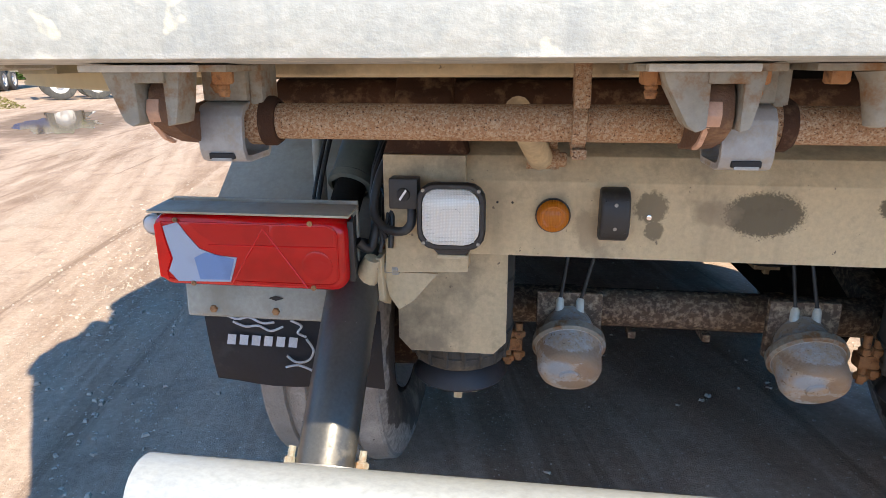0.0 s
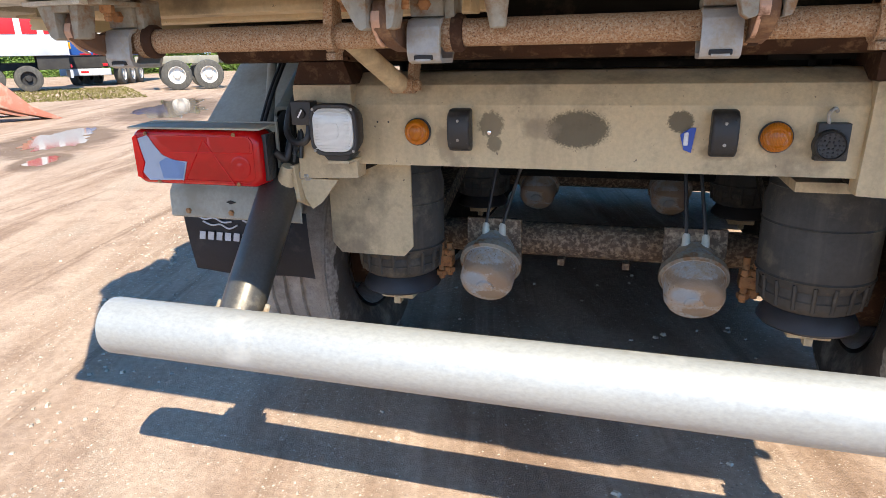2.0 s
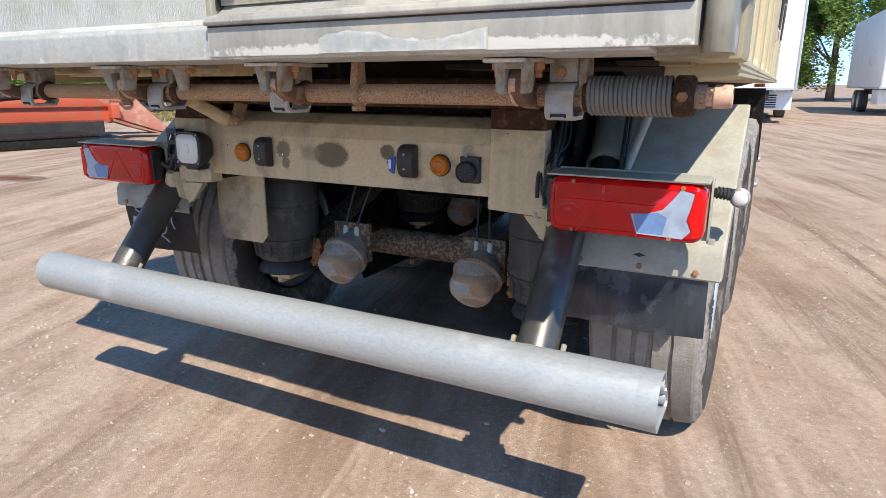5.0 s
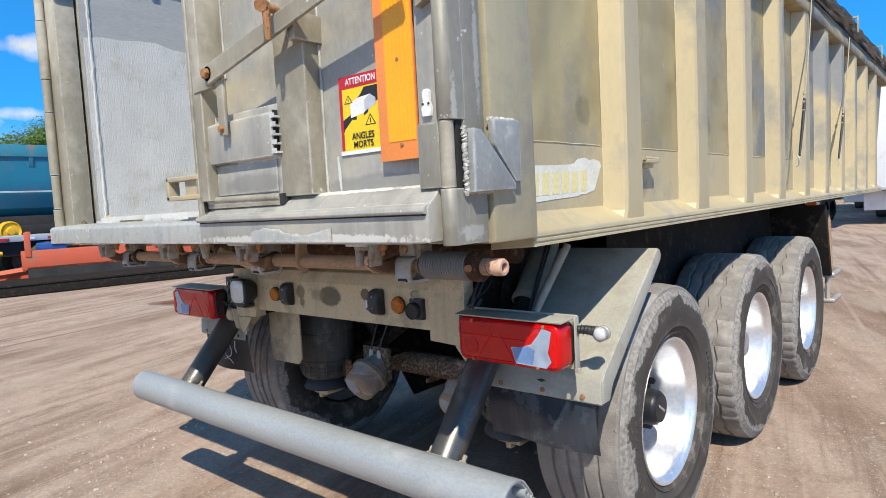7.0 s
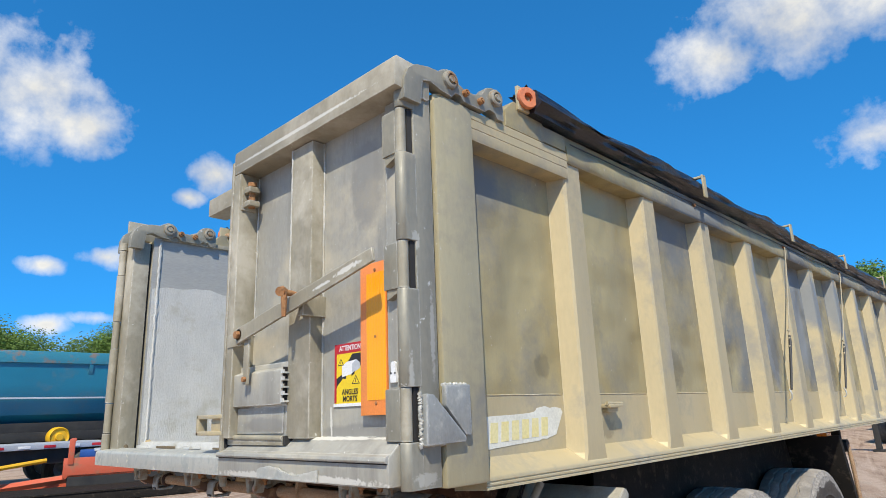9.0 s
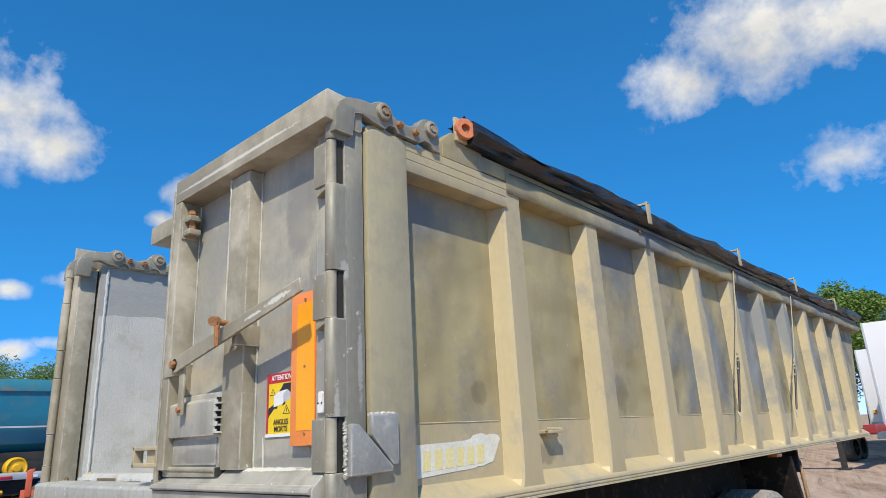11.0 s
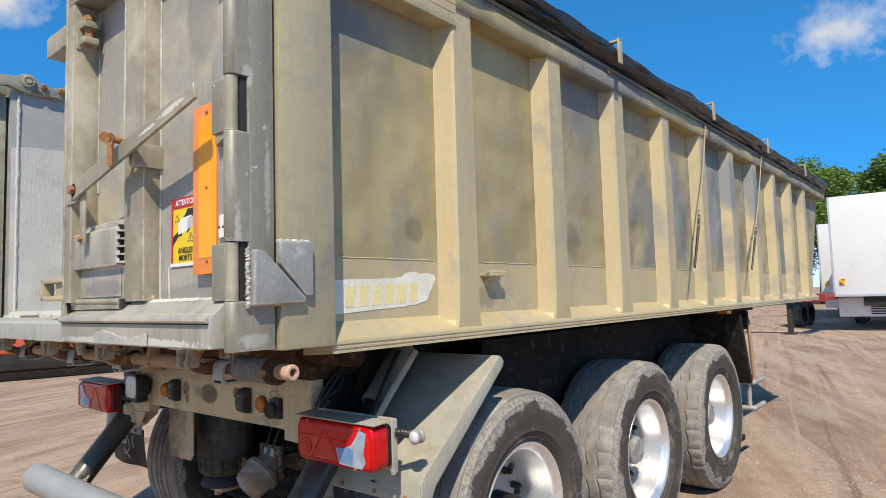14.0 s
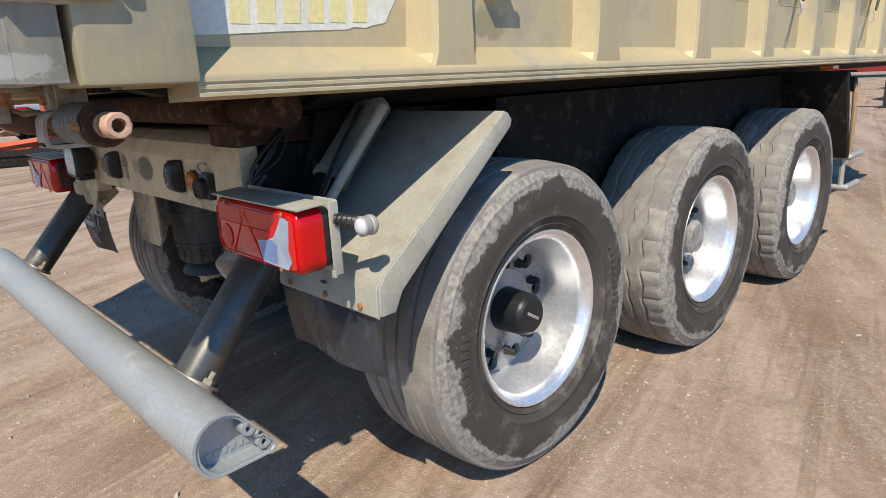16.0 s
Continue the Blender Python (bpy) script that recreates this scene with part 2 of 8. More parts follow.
M["beam"] = surface("dusty_beige_chassis_paint", (0.63, 0.505, 0.315), (0.49, 0.385, 0.24), 3, 90, (0.6, 0.8), 0.0, 0.2, 0.8, (0.28, 0.23, 0.16), 0.30, 5, fleck=((0.20, 0.16, 0.11), 0.10, 60), streak=((0.26, 0.21, 0.145), 0.45, 14))
M["fender"] = surface("beige_painted_mudguard", (0.395, 0.382, 0.318), (0.32, 0.308, 0.258), 4, 90, (0.5, 0.72), 0.0, 0.12, 0.8, (0.28, 0.255, 0.20), 0.26, 5, streak=((0.27, 0.25, 0.20), 0.4, 12))
M["rust"] = surface("rusted_steel_shaft", (0.42, 0.245, 0.135), (0.27, 0.145, 0.08), 6, 420, (0.7, 0.95), 0.0, 0.7, 0.9, (0.50, 0.38, 0.26), 0.40, 260, fleck=((0.085, 0.042, 0.024), 0.42, 400))
M["copper"] = surface("pale_rusty_steel", (0.62, 0.40, 0.30), (0.50, 0.29, 0.19), 14, 160, (0.45, 0.7), 0.1, 0.3, 0.8, (0.16, 0.08, 0.045), 0.2, 30)
M["hook"] = surface("dark_brown_rusty_hook", (0.17, 0.085, 0.045), (0.085, 0.045, 0.028), 12, 150, (0.6, 0.9), 0.0, 0.5, 0.9, (0.30, 0.18, 0.10), 0.22, 24)
M["rust_dark"] = surface("dark_rusted_steel", (0.075, 0.036, 0.022), (0.03, 0.018, 0.013), 9, 130, (0.75, 0.95), 0.0, 0.4, 0.9, (0.15, 0.095, 0.058), 0.24, 30)
M["bolt"] = surface("rusty_bolt", (0.30, 0.115, 0.04), (0.40, 0.22, 0.10), 40, 240, (0.65, 0.92), 0.0, 0.5, 0.9, (0.10, 0.05, 0.03), 0.25, 50)
M["clamp"] = surface("dull_zinc_clamp", (0.42, 0.415, 0.395), (0.31, 0.307, 0.29), 12, 120, (0.4, 0.6), 0.25, 0.15, 0.8, (0.34, 0.285, 0.20), 0.32, 22)
M["spring"] = surface("dirty_coil_spring", (0.20, 0.20, 0.19), (0.12, 0.12, 0.112), 14, 160, (0.45, 0.7), 0.2, 0.3, 0.9, (0.26, 0.18, 0.11), 0.22, 18)
# grime over a near-black base that also carries the deep shade underneath
M["under"] = surface("grimy_shade_dark_chassis", (0.012, 0.011, 0.010), (0.024, 0.021, 0.018), 6, 90, (0.7, 0.95), 0.0, 0.3, 0.9, (0.075, 0.06, 0.045), 0.18, 14)
M["axle"] = surface("rust_spotted_axle_tube", (0.17, 0.12, 0.085), (0.08, 0.062, 0.05), 18, 120, (0.7, 0.95), 0.0, 0.5, 0.9, (0.36, 0.28, 0.20), 0.36, 60)
M["chamber"] = surface("muddy_zinc_brake_chamber", (0.56, 0.60, 0.61), (0.38, 0.42, 0.44), 9, 90, (0.4, 0.6), 0.2, 0.5, 0.8, (0.44, 0.35, 0.255), 0.52, 16, fleck=((0.22, 0.165, 0.115), 0.34, 110))
M["rubber"] = surface("dusty_bellows_rubber", (0.050, 0.050, 0.047), (0.10, 0.097, 0.09), 6, 70, (0.5, 0.75), 0.0, 0.25, 0.9, (0.17, 0.155, 0.12), 0.16, 9, streak=((0.17, 0.155, 0.125), 0.5, 16))
M["rubber_blue"] = surface("black_rubber_cup", (0.025, 0.028, 0.034), (0.045, 0.048, 0.055), 8, 90, (0.35, 0.6), 0.0, 0.12)
M["tyre"] = surface("dusty_tyre_rubber", (0.060, 0.052, 0.045), (0.085, 0.073, 0.062), 5, 80, (0.65, 0.9), 0.0, 0.25, 0.9, (0.25, 0.215, 0.175), 0.17, 3.4)
M["tread"] = surface("grey_worn_tyre_tread", (0.30, 0.282, 0.258), (0.19, 0.175, 0.158), 7, 150, (0.75, 0.95), 0.0, 0.9, 0.9, (0.37, 0.345, 0.31), 0.30, 6, fleck=((0.10, 0.09, 0.08), 0.12, 60))
M["rim"] = surface("satin_aluminium_rim", (0.84, 0.85, 0.86), (0.76, 0.77, 0.78), 4, 60, (0.30, 0.40), 0.8, 0.0, 0.8, (0.50, 0.47, 0.42), 0.03, 9)
M["rim_disc"] = surface("dusty_aluminium_rim_disc", (0.46, 0.45, 0.43), (0.30, 0.285, 0.265), 8, 90, (0.40, 0.6), 0.35, 0.1, 0.8, (0.13, 0.11, 0.09), 0.30, 10)
M["black"] = surface("black_plastic", (0.018, 0.018, 0.019), (0.03, 0.03, 0.03), 12, 150, (0.35, 0.6), 0.0, 0.08, 0.8, (0.10, 0.09, 0.075), 0.15, 12)
M["flap"] = surface("black_rubber_mud_flap", (0.040, 0.052, 0.070), (0.065, 0.082, 0.105), 5, 120, (0.14, 0.26), 0.0, 0.05, 0.8, (0.15, 0.175, 0.205), 0.16, 7, streak=((0.25, 0.29, 0.33), 0.35, 16))
M["tarp"] = surface("black_tarpaulin", (0.009, 0.010, 0.014), (0.020, 0.022, 0.030), 6, 40, (0.26, 0.38), 0.0, 0.35, 0.9, None, 0.0, 6, (1, 0.25, 1), depth=0.02)
M["green_tube"] = surface("grey_green_cylinder", (0.20, 0.225, 0.185), (0.14, 0.155, 0.13), 5, 90, (0.4, 0.6), 0.2, 0.08, 0.8, (0.25, 0.23, 0.18), 0.3, 9)
M["mud_spot"] = surface("dried_mud_patch", (0.12, 0.092, 0.06), (0.19, 0.15, 0.10), 30, 220, (0.9, 1.0), 0.0, 0.8, 0.9, (0.33, 0.27, 0.18), 0.20, 130)
M["white"] = surface("white_film", (0.70, 0.69, 0.61), (0.60, 0.59, 0.51), 8, 90, (0.45, 0.6), 0.0, 0.03)
M["faded_yellow"] = surface("faded_yellow_print", (0.70, 0.60, 0.26), (0.71, 0.64, 0.36), 9, 90, (0.45, 0.6), 0.0, 0.02)
M["orange_film"] = surface("orange_reflective_sheet", (0.95, 0.40, 0.010), (0.92, 0.36, 0.010), 5, 200, (0.28, 0.42), 0.0, 0.03)
M["orange_edge"] = surface("salmon_reflective_border", (0.86, 0.27, 0.07), (0.80, 0.24, 0.06), 6, 200, (0.35, 0.5), 0.0, 0.03)
M["sign_yellow"] = surface("yellow_print", (0.80, 0.58, 0.02), (0.76, 0.54, 0.02), 6, 200, (0.4, 0.5), 0.0, 0.0)
M["sign_red"] = surface("red_print", (0.48, 0.015, 0.025), (0.44, 0.012, 0.02), 6, 200, (0.4, 0.5), 0.0, 0.0)
M["ink"] = surface("black_print", (0.012, 0.012, 0.012), (0.016, 0.016, 0.016), 6, 200, (0.4, 0.5), 0.0, 0.0)
M["sign_white"] = surface("white_print", (0.74, 0.75, 0.76), (0.70, 0.71, 0.72), 6, 200, (0.4, 0.5), 0.0, 0.0)
M["flap_print"] = surface("worn_white_print", (0.52, 0.53, 0.54), (0.40, 0.41, 0.42), 20, 200, (0.5, 0.7), 0.0, 0.0)
M["orange_ring"] = surface("orange_painted_ring", (0.66, 0.22, 0.10), (0.56, 0.17, 0.08), 9, 90, (0.5, 0.7), 0.0, 0.08)
M["orange_paint"] = surface("orange_red_machine_paint", (0.56, 0.10, 0.045), (0.48, 0.09, 0.045), 3, 60, (0.4, 0.6), 0.0, 0.06, 0.8, (0.26, 0.15, 0.09), 0.2, 4)
M["pale_red"] = surface("faded_red_ramp_paint", (0.50, 0.16, 0.10), (0.44, 0.20, 0.14), 3, 60, (0.5, 0.7), 0.0, 0.06, 0.8, (0.45, 0.34, 0.26), 0.3, 5)
M["blue_paint"] = surface("blue_tipper_paint", (0.003, 0.17, 0.27), (0.004, 0.135, 0.22), 1.0, 50, (0.3, 0.5), 0.0, 0.05, 0.8, (0.05, 0.16, 0.22), 0.2, 2)
M["blue_top"] = surface("light_blue_rail_paint", (0.03, 0.24, 0.32), (0.025, 0.20, 0.28), 2, 50, (0.4, 0.6), 0.0, 0.05, 0.8, (0.30, 0.16, 0.09), 0.18, 3)
M["royal"] = surface("royal_blue_paint", (0.012, 0.08, 0.32), (0.012, 0.07, 0.27), 2, 50, (0.35, 0.5), 0.0, 0.0)
M["silver"] = surface("light_grey_panel", (0.44, 0.47, 0.52), (0.38, 0.41, 0.45), 2, 50, (0.4, 0.6), 0.0, 0.0)
M["box_white"] = surface("white_box_body", (0.74, 0.76, 0.78), (0.70, 0.72, 0.74), 1, 40, (0.35, 0.5), 0.0, 0.02, 0.8, (0.6, 0.59, 0.55), 0.12, 2)
M["red_steel"] = surface("dark_red_chassis", (0.30, 0.02, 0.025), (0.24, 0.018, 0.02), 3, 60, (0.4, 0.6), 0.0, 0.05)
M["steel_dark"] = surface("dark_vehicle_underside", (0.03, 0.03, 0.032), (0.05, 0.048, 0.045), 3, 60, (0.6, 0.85), 0.0, 0.1)
M["wheel_white"] = surface("white_painted_rim", (0.62, 0.61, 0.58), (0.5, 0.48, 0.45), 5, 60, (0.5, 0.7), 0.0, 0.05)
M["yellow"] = surface("yellow_painted_steel", (0.75, 0.42, 0.02), (0.66, 0.36, 0.02), 4, 60, (0.4, 0.6), 0.0, 0.03)
M["plank"] = surface("weathered_deck_timber", (0.25, 0.21, 0.165), (0.19, 0.165, 0.13), 4, 60, (0.7, 0.9), 0.0, 0.15)
M["straw"] = surface("dried_straw_clump", (0.50, 0.40, 0.22), (0.32, 0.24, 0.13), 20, 160, (0.85, 0.95), 0.0, 0.8)
M["bark"] = surface("tree_bark", (0.10, 0.075, 0.05), (0.06, 0.048, 0.035), 5, 40, (0.8, 0.95), 0.0, 0.4)
M["leaf"] = surface("leaf_green", (0.070, 0.145, 0.022), (0.155, 0.25, 0.045), 0.7, 9, (0.5, 0.7), 0.0, 0.0, 0.9)
M["grass"] = surface("grass_green", (0.13, 0.12, 0.035), (0.19, 0.165, 0.065), 0.8, 20, (0.7, 0.9), 0.0, 0.0)
M["stone"] = surface("pale_gravel", (0.50, 0.44, 0.37), (0.28, 0.24, 0.20), 14, 90, (0.75, 0.95), 0.0, 0.2)
M["cast"] = surface("dirty_cast_bracket", (0.38, 0.365, 0.31), (0.24, 0.225, 0.185), 18, 130, (0.6, 0.85), 0.1, 0.3, 0.8, (0.24, 0.135, 0.07), 0.33, 26)
M["rope"] = surface("beige_cord", (0.42, 0.37, 0.27), (0.34, 0.30, 0.22), 30, 200, (0.8, 0.95), 0.0, 0.2)


def simple(name, colour, rough, metal=0.0, transmission=0.0, ior=1.45, alpha=1.0, bumps=None):
    m = bpy.data.materials.new(name)
    m.use_nodes = True
    b = m.node_tree.nodes["Principled BSDF"]
    b.inputs["Base Color"].default_value = (*colour, 1)
    b.inputs["Roughness"].default_value, b.inputs["Metallic"].default_value = rough, metal
    b.inputs["Transmission Weight"].default_value, b.inputs["IOR"].default_value = transmission, ior
    if bumps:
        b.inputs["Coat Weight"].default_value, b.inputs["Coat Roughness"].default_value = 0.6, 0.02
        b.inputs["Specular IOR Level"].default_value = 0.2
        nt = m.node_tree
        tc, w, bp = nt.nodes.new("ShaderNodeTexCoord"), nt.nodes.new("ShaderNodeTexWave"), nt.nodes.new("ShaderNodeBump")
        w.bands_direction = bumps[0]
        w.inputs["Scale"].default_value = bumps[1]
        bp.inputs["Strength"].default_value, bp.inputs["Distance"].default_value = bumps[2], 0.002
        # moulded cells of the lens, and the uneven reflector behind it
        cross, cells, blot, mix, deep = nt.nodes.new("ShaderNodeTexWave"), nt.nodes.new("ShaderNodeMath"), nt.nodes.new("ShaderNodeTexNoise"), nt.nodes.new("ShaderNodeMix"), nt.nodes.new("ShaderNodeMix")
        cross.bands_direction = "X" if bumps[0] == "Z" else "Z"
        cross.inputs["Scale"].default_value = bumps[1]
        cells.operation = "MULTIPLY"
        mix.data_type = deep.data_type = "RGBA"
        mix.inputs[6].default_value, mix.inputs[7].default_value = (*[0.86 * v for v in colour], 1), (*[min(1, 1.12 * v + 0.004) for v in colour], 1)
        deep.inputs[7].default_value = (*[0.45 * v for v in colour], 1)
        blot.inputs["Scale"].default_value, blot.inputs["Detail"].default_value = 16.0, 3.0
        part_of = nt.nodes.new("ShaderNodeMapRange")
        for k, v in enumerate((0.48, 0.75, 0.0, 0.0 if sum(colour) > 1.5 else 0.6)):
            part_of.inputs[k + 1].default_value = v
        for a, c in ((tc.outputs["Object"], cross.inputs[0]), (tc.outputs["Object"], blot.inputs["Vector"]), (w.outputs[1], cells.inputs[0]), (cross.outputs[1], cells.inputs[1]), (cells.outputs[0], mix.inputs[0]),
                     (blot.outputs[0], part_of.inputs[0]), (part_of.outputs[0], deep.inputs[0]), (mix.outputs[2], deep.inputs[6]), (deep.outputs[2], b.inputs["Base Color"])):
            nt.links.new(a, c)
        nt.links.new(tc.outputs["Object"], w.inputs[0])
        nt.links.new(w.outputs[1], bp.inputs["Height"])
        nt.links.new(bp.outputs[0], b.inputs["Normal"])
    return m


M["red_lens"] = simple("red_lens_plastic", (0.56, 0.002, 0.004), 0.14, bumps=("Z", 240, 0.05))
# same red plastic, brightened in colour for the sunlit outer end
M["red_sunlit"] = simple("sunlit_red_lens_plastic", (0.76, 0.003, 0.004), 0.12, bumps=("Z", 240, 0.05))
M["cap_black"] = simple("black_moulded_plastic", (0.012, 0.013, 0.015), 0.42)
M["red_deep"] = simple("deep_red_lens_plastic", (0.50, 0.001, 0.004), 0.12, bumps=("X", 240, 0.06))
M["red_trim"] = simple("red_moulded_ridge", (0.60, 0.003, 0.005), 0.2)
M["clear_lens"] = simple("clear_ribbed_lens", (0.36, 0.44, 0.56), 0.16, bumps=("X", 220, 0.12))
M["blue_clear"] = simple("bluish_reflector_lens", (0.15, 0.27, 0.50), 0.14, 0.0, bumps=("X", 220, 0.14))
M["marker"] = simple("clear_marker_plastic", (0.55, 0.57, 0.58), 0.08)
M["lamp_glass"] = simple("ribbed_work_lamp_glass", (0.74, 0.76, 0.73), 0.14, 0.1, bumps=("X", 110, 0.3))
M["amber"] = simple("amber_lens_plastic", (0.58, 0.16, 0.006), 0.22, bumps=("X", 100, 0.6))
M["chrome"] = simple("chrome_reflector", (0.75, 0.75, 0.76), 0.1, 1.0)
M["sign_blue"] = simple("blue_plate_remnant", (0.02, 0.08, 0.42), 0.35)
M["water"] = simple("muddy_water", (0.13, 0.095, 0.068), 0.07)
M["water"].node_tree.nodes["Principled BSDF"].inputs["Specular IOR Level"].default_value = 0.2


def tyre_rubber():
    """Brown-black sidewall with a ragged crust of pale road dust towards the tread."""
    m = surface("dusty_tyre_rubber", (0.050, 0.044, 0.039), (0.090, 0.078, 0.067), 5, 110, (0.55, 0.8), 0.0, 0.5, 0.9, (0.20, 0.18, 0.155), 0.22, 9)
    nt = m.node_tree
    b = nt.nodes["Principled BSDF"]
    add = nt.nodes.new
    tc, flat, far = add("ShaderNodeTexCoord"), add("ShaderNodeVectorMath"), add("ShaderNodeVectorMath")
    flat.operation, far.operation = "MULTIPLY", "LENGTH"
    flat.inputs[1].default_value = (0, 1, 1)
    nt.links.new(tc.outputs["Object"], flat.inputs[0])
    nt.links.new(flat.outputs[0], far.inputs[0])
    n = add("ShaderNodeTexNoise")
    n.inputs["Scale"].default_value, n.inputs["Detail"].default_value, n.inputs["Roughness"].default_value = 4.6, 9.0, 0.62
    info, apart = add("ShaderNodeObjectInfo"), add("ShaderNodeMath")
    n.noise_dimensions, apart.operation = "4D", "MULTIPLY"
    apart.inputs[1].default_value = 37.0
    nt.links.new(info.outputs["Random"], apart.inputs[0])
    nt.links.new(apart.outputs[0], n.inputs["W"])
    nt.links.new(tc.outputs["Object"], n.inputs["Vector"])
    push = add("ShaderNodeMath")
    push.operation = "MULTIPLY_ADD"
    push.inputs[1].default_value, push.inputs[2].default_value = 0.26, -0.131
    nt.links.new(n.outputs[0], push.inputs[0])
    total = add("ShaderNodeMath")
    total.operation = "ADD"
    nt.links.new(far.outputs["Value"], total.inputs[0])
    nt.links.new(push.outputs[0], total.inputs[1])
    edge = add("ShaderNodeMapRange")
    for k, v in enumerate((0.439, 0.446, 0.0, 0.85)):
        edge.inputs[k + 1].default_value = v
    nt.links.new(total.outputs[0], edge.inputs[0])
    mix = add("ShaderNodeMix")
    mix.data_type = "RGBA"
    old = b.inputs["Base Color"].links[0].from_socket
    nt.links.new(edge.outputs[0], mix.inputs[0])
    nt.links.new(old, mix.inputs[6])
    crust, streaky = add("ShaderNodeValToRGB"), add("ShaderNodeTexNoise")
    streaky.inputs["Scale"].default_value, streaky.inputs["Detail"].default_value = 60.0, 6.0
    nt.links.new(tc.outputs["Object"], streaky.inputs["Vector"])
    crust.color_ramp.elements[0].position, crust.color_ramp.elements[0].color = 0.34, (0.20, 0.185, 0.165, 1)
    crust.color_ramp.elements[1].position, crust.color_ramp.elements[1].color = 0.62, (0.37, 0.345, 0.31, 1)
    nt.links.new(streaky.outputs[0], crust.inputs[0])
    nt.links.new(crust.outputs[0], mix.inputs[7])
    nt.links.new(mix.outputs[2], b.inputs["Base Color"])
    # fine moulded rings round the sidewall
    ring, wave, relief = add("ShaderNodeMath"), add("ShaderNodeMath"), add("ShaderNodeBump")
    ring.operation, wave.operation = "MULTIPLY", "SINE"
    ring.inputs[1].default_value = 720.0
    relief.inputs["Strength"].default_value, relief.inputs["Distance"].default_value = 0.10, 0.002
    nt.links.new(far.outputs["Value"], ring.inputs[0])
    nt.links.new(ring.outputs[0], wave.inputs[0])
    nt.links.new(wave.outputs[0], relief.inputs["Height"])
    nt.links.new(b.inputs["Normal"].links[0].from_socket, relief.inputs["Normal"])
    nt.links.new(relief.outputs[0], b.inputs["Normal"])
    return m


M["tyre"] = tyre_rubber()
# black printed flap, darkened further in colour because it hangs in shade
M["flap_shade"] = surface("glossy_shade_black_mud_flap", (0.018, 0.023, 0.031), (0.034, 0.042, 0.054), 5, 120, (0.3, 0.45), 0.0, 0.08, 0.8, (0.10, 0.10, 0.10), 0.12, 9)
for key in ("under", "steel_dark", "rust_dark", "rust", "axle", "tyre", "tread", "rubber", "mud_spot", "cast", "plank", "grass"):
    M[key].node_tree.nodes["Principled BSDF"].inputs["Specular IOR Level"].default_value = 0.15
M["flap"].node_tree.nodes["Principled BSDF"].inputs["Specular IOR Level"].default_value = 1.0


def worn_edges(m, colour, amount, width):
    """Paint and dirt rubbed off along the edges, down to a paler metal, in broken stretches."""
    nt = m.node_tree
    b = nt.nodes["Principled BSDF"]
    add = nt.nodes.new
    soft, geo, dot = add("ShaderNodeBevel"), add("ShaderNodeNewGeometry"), add("ShaderNodeVectorMath")
    soft.samples = 4
    soft.inputs["Radius"].default_value = width
    dot.operation = "DOT_PRODUCT"
    nt.links.new(soft.outputs[0], dot.inputs[0])
    nt.links.new(geo.outputs["Normal"], dot.inputs[1])
    edge = add("ShaderNodeMapRange")
    for k, v in enumerate((0.985, 0.86, 0.0, 1.0)):
        edge.inputs[k + 1].default_value = v
    nt.links.new(dot.outputs["Value"], edge.inputs[0])
    tc, n, part_of = add("ShaderNodeTexCoord"), add("ShaderNodeTexNoise"), add("ShaderNodeMapRange")
    n.inputs["Scale"].default_value, n.inputs["Detail"].default_value, n.inputs["Roughness"].default_value = 14.0, 8.0, 0.7
    nt.links.new(tc.outputs["Object"], n.inputs["Vector"])
    for k, v in enumerate((0.42, 0.60, 0.0, amount)):
        part_of.inputs[k + 1].default_value = v
    nt.links.new(n.outputs[0], part_of.inputs[0])
    both = add("ShaderNodeMath")
    both.operation = "MULTIPLY"
    nt.links.new(edge.outputs[0], both.inputs[0])
    nt.links.new(part_of.outputs[0], both.inputs[1])
    mix = add("ShaderNodeMix")
    mix.data_type = "RGBA"
    nt.links.new(both.outputs[0], mix.inputs[0])
    nt.links.new(b.inputs["Base Color"].links[0].from_socket, mix.inputs[6])
    mix.inputs[7].default_value = (*colour, 1)
    nt.links.new(mix.outputs[2], b.inputs["Base Color"])


for key, rub, amount, width in (("gate", (0.64, 0.64, 0.61), 0.9, 0.011), ("gate_frame", (0.62, 0.60, 0.54), 0.9, 0.010), ("post", (0.56, 0.55, 0.51), 0.9, 0.010), ("stop", (0.60, 0.60, 0.57), 0.9, 0.014), ("sill", (0.72, 0.72, 0.69), 1.0, 0.014),
                                ("rib", (0.62, 0.56, 0.42), 0.7, 0.008), ("tub", (0.52, 0.46, 0.32), 0.7, 0.008), ("fender", (0.58, 0.56, 0.48), 0.7, 0.007), ("clamp", (0.55, 0.54, 0.51), 0.8, 0.005), ("beam", (0.66, 0.57, 0.41), 0.6, 0.006)):
    worn_edges(M[key], rub, amount, width)


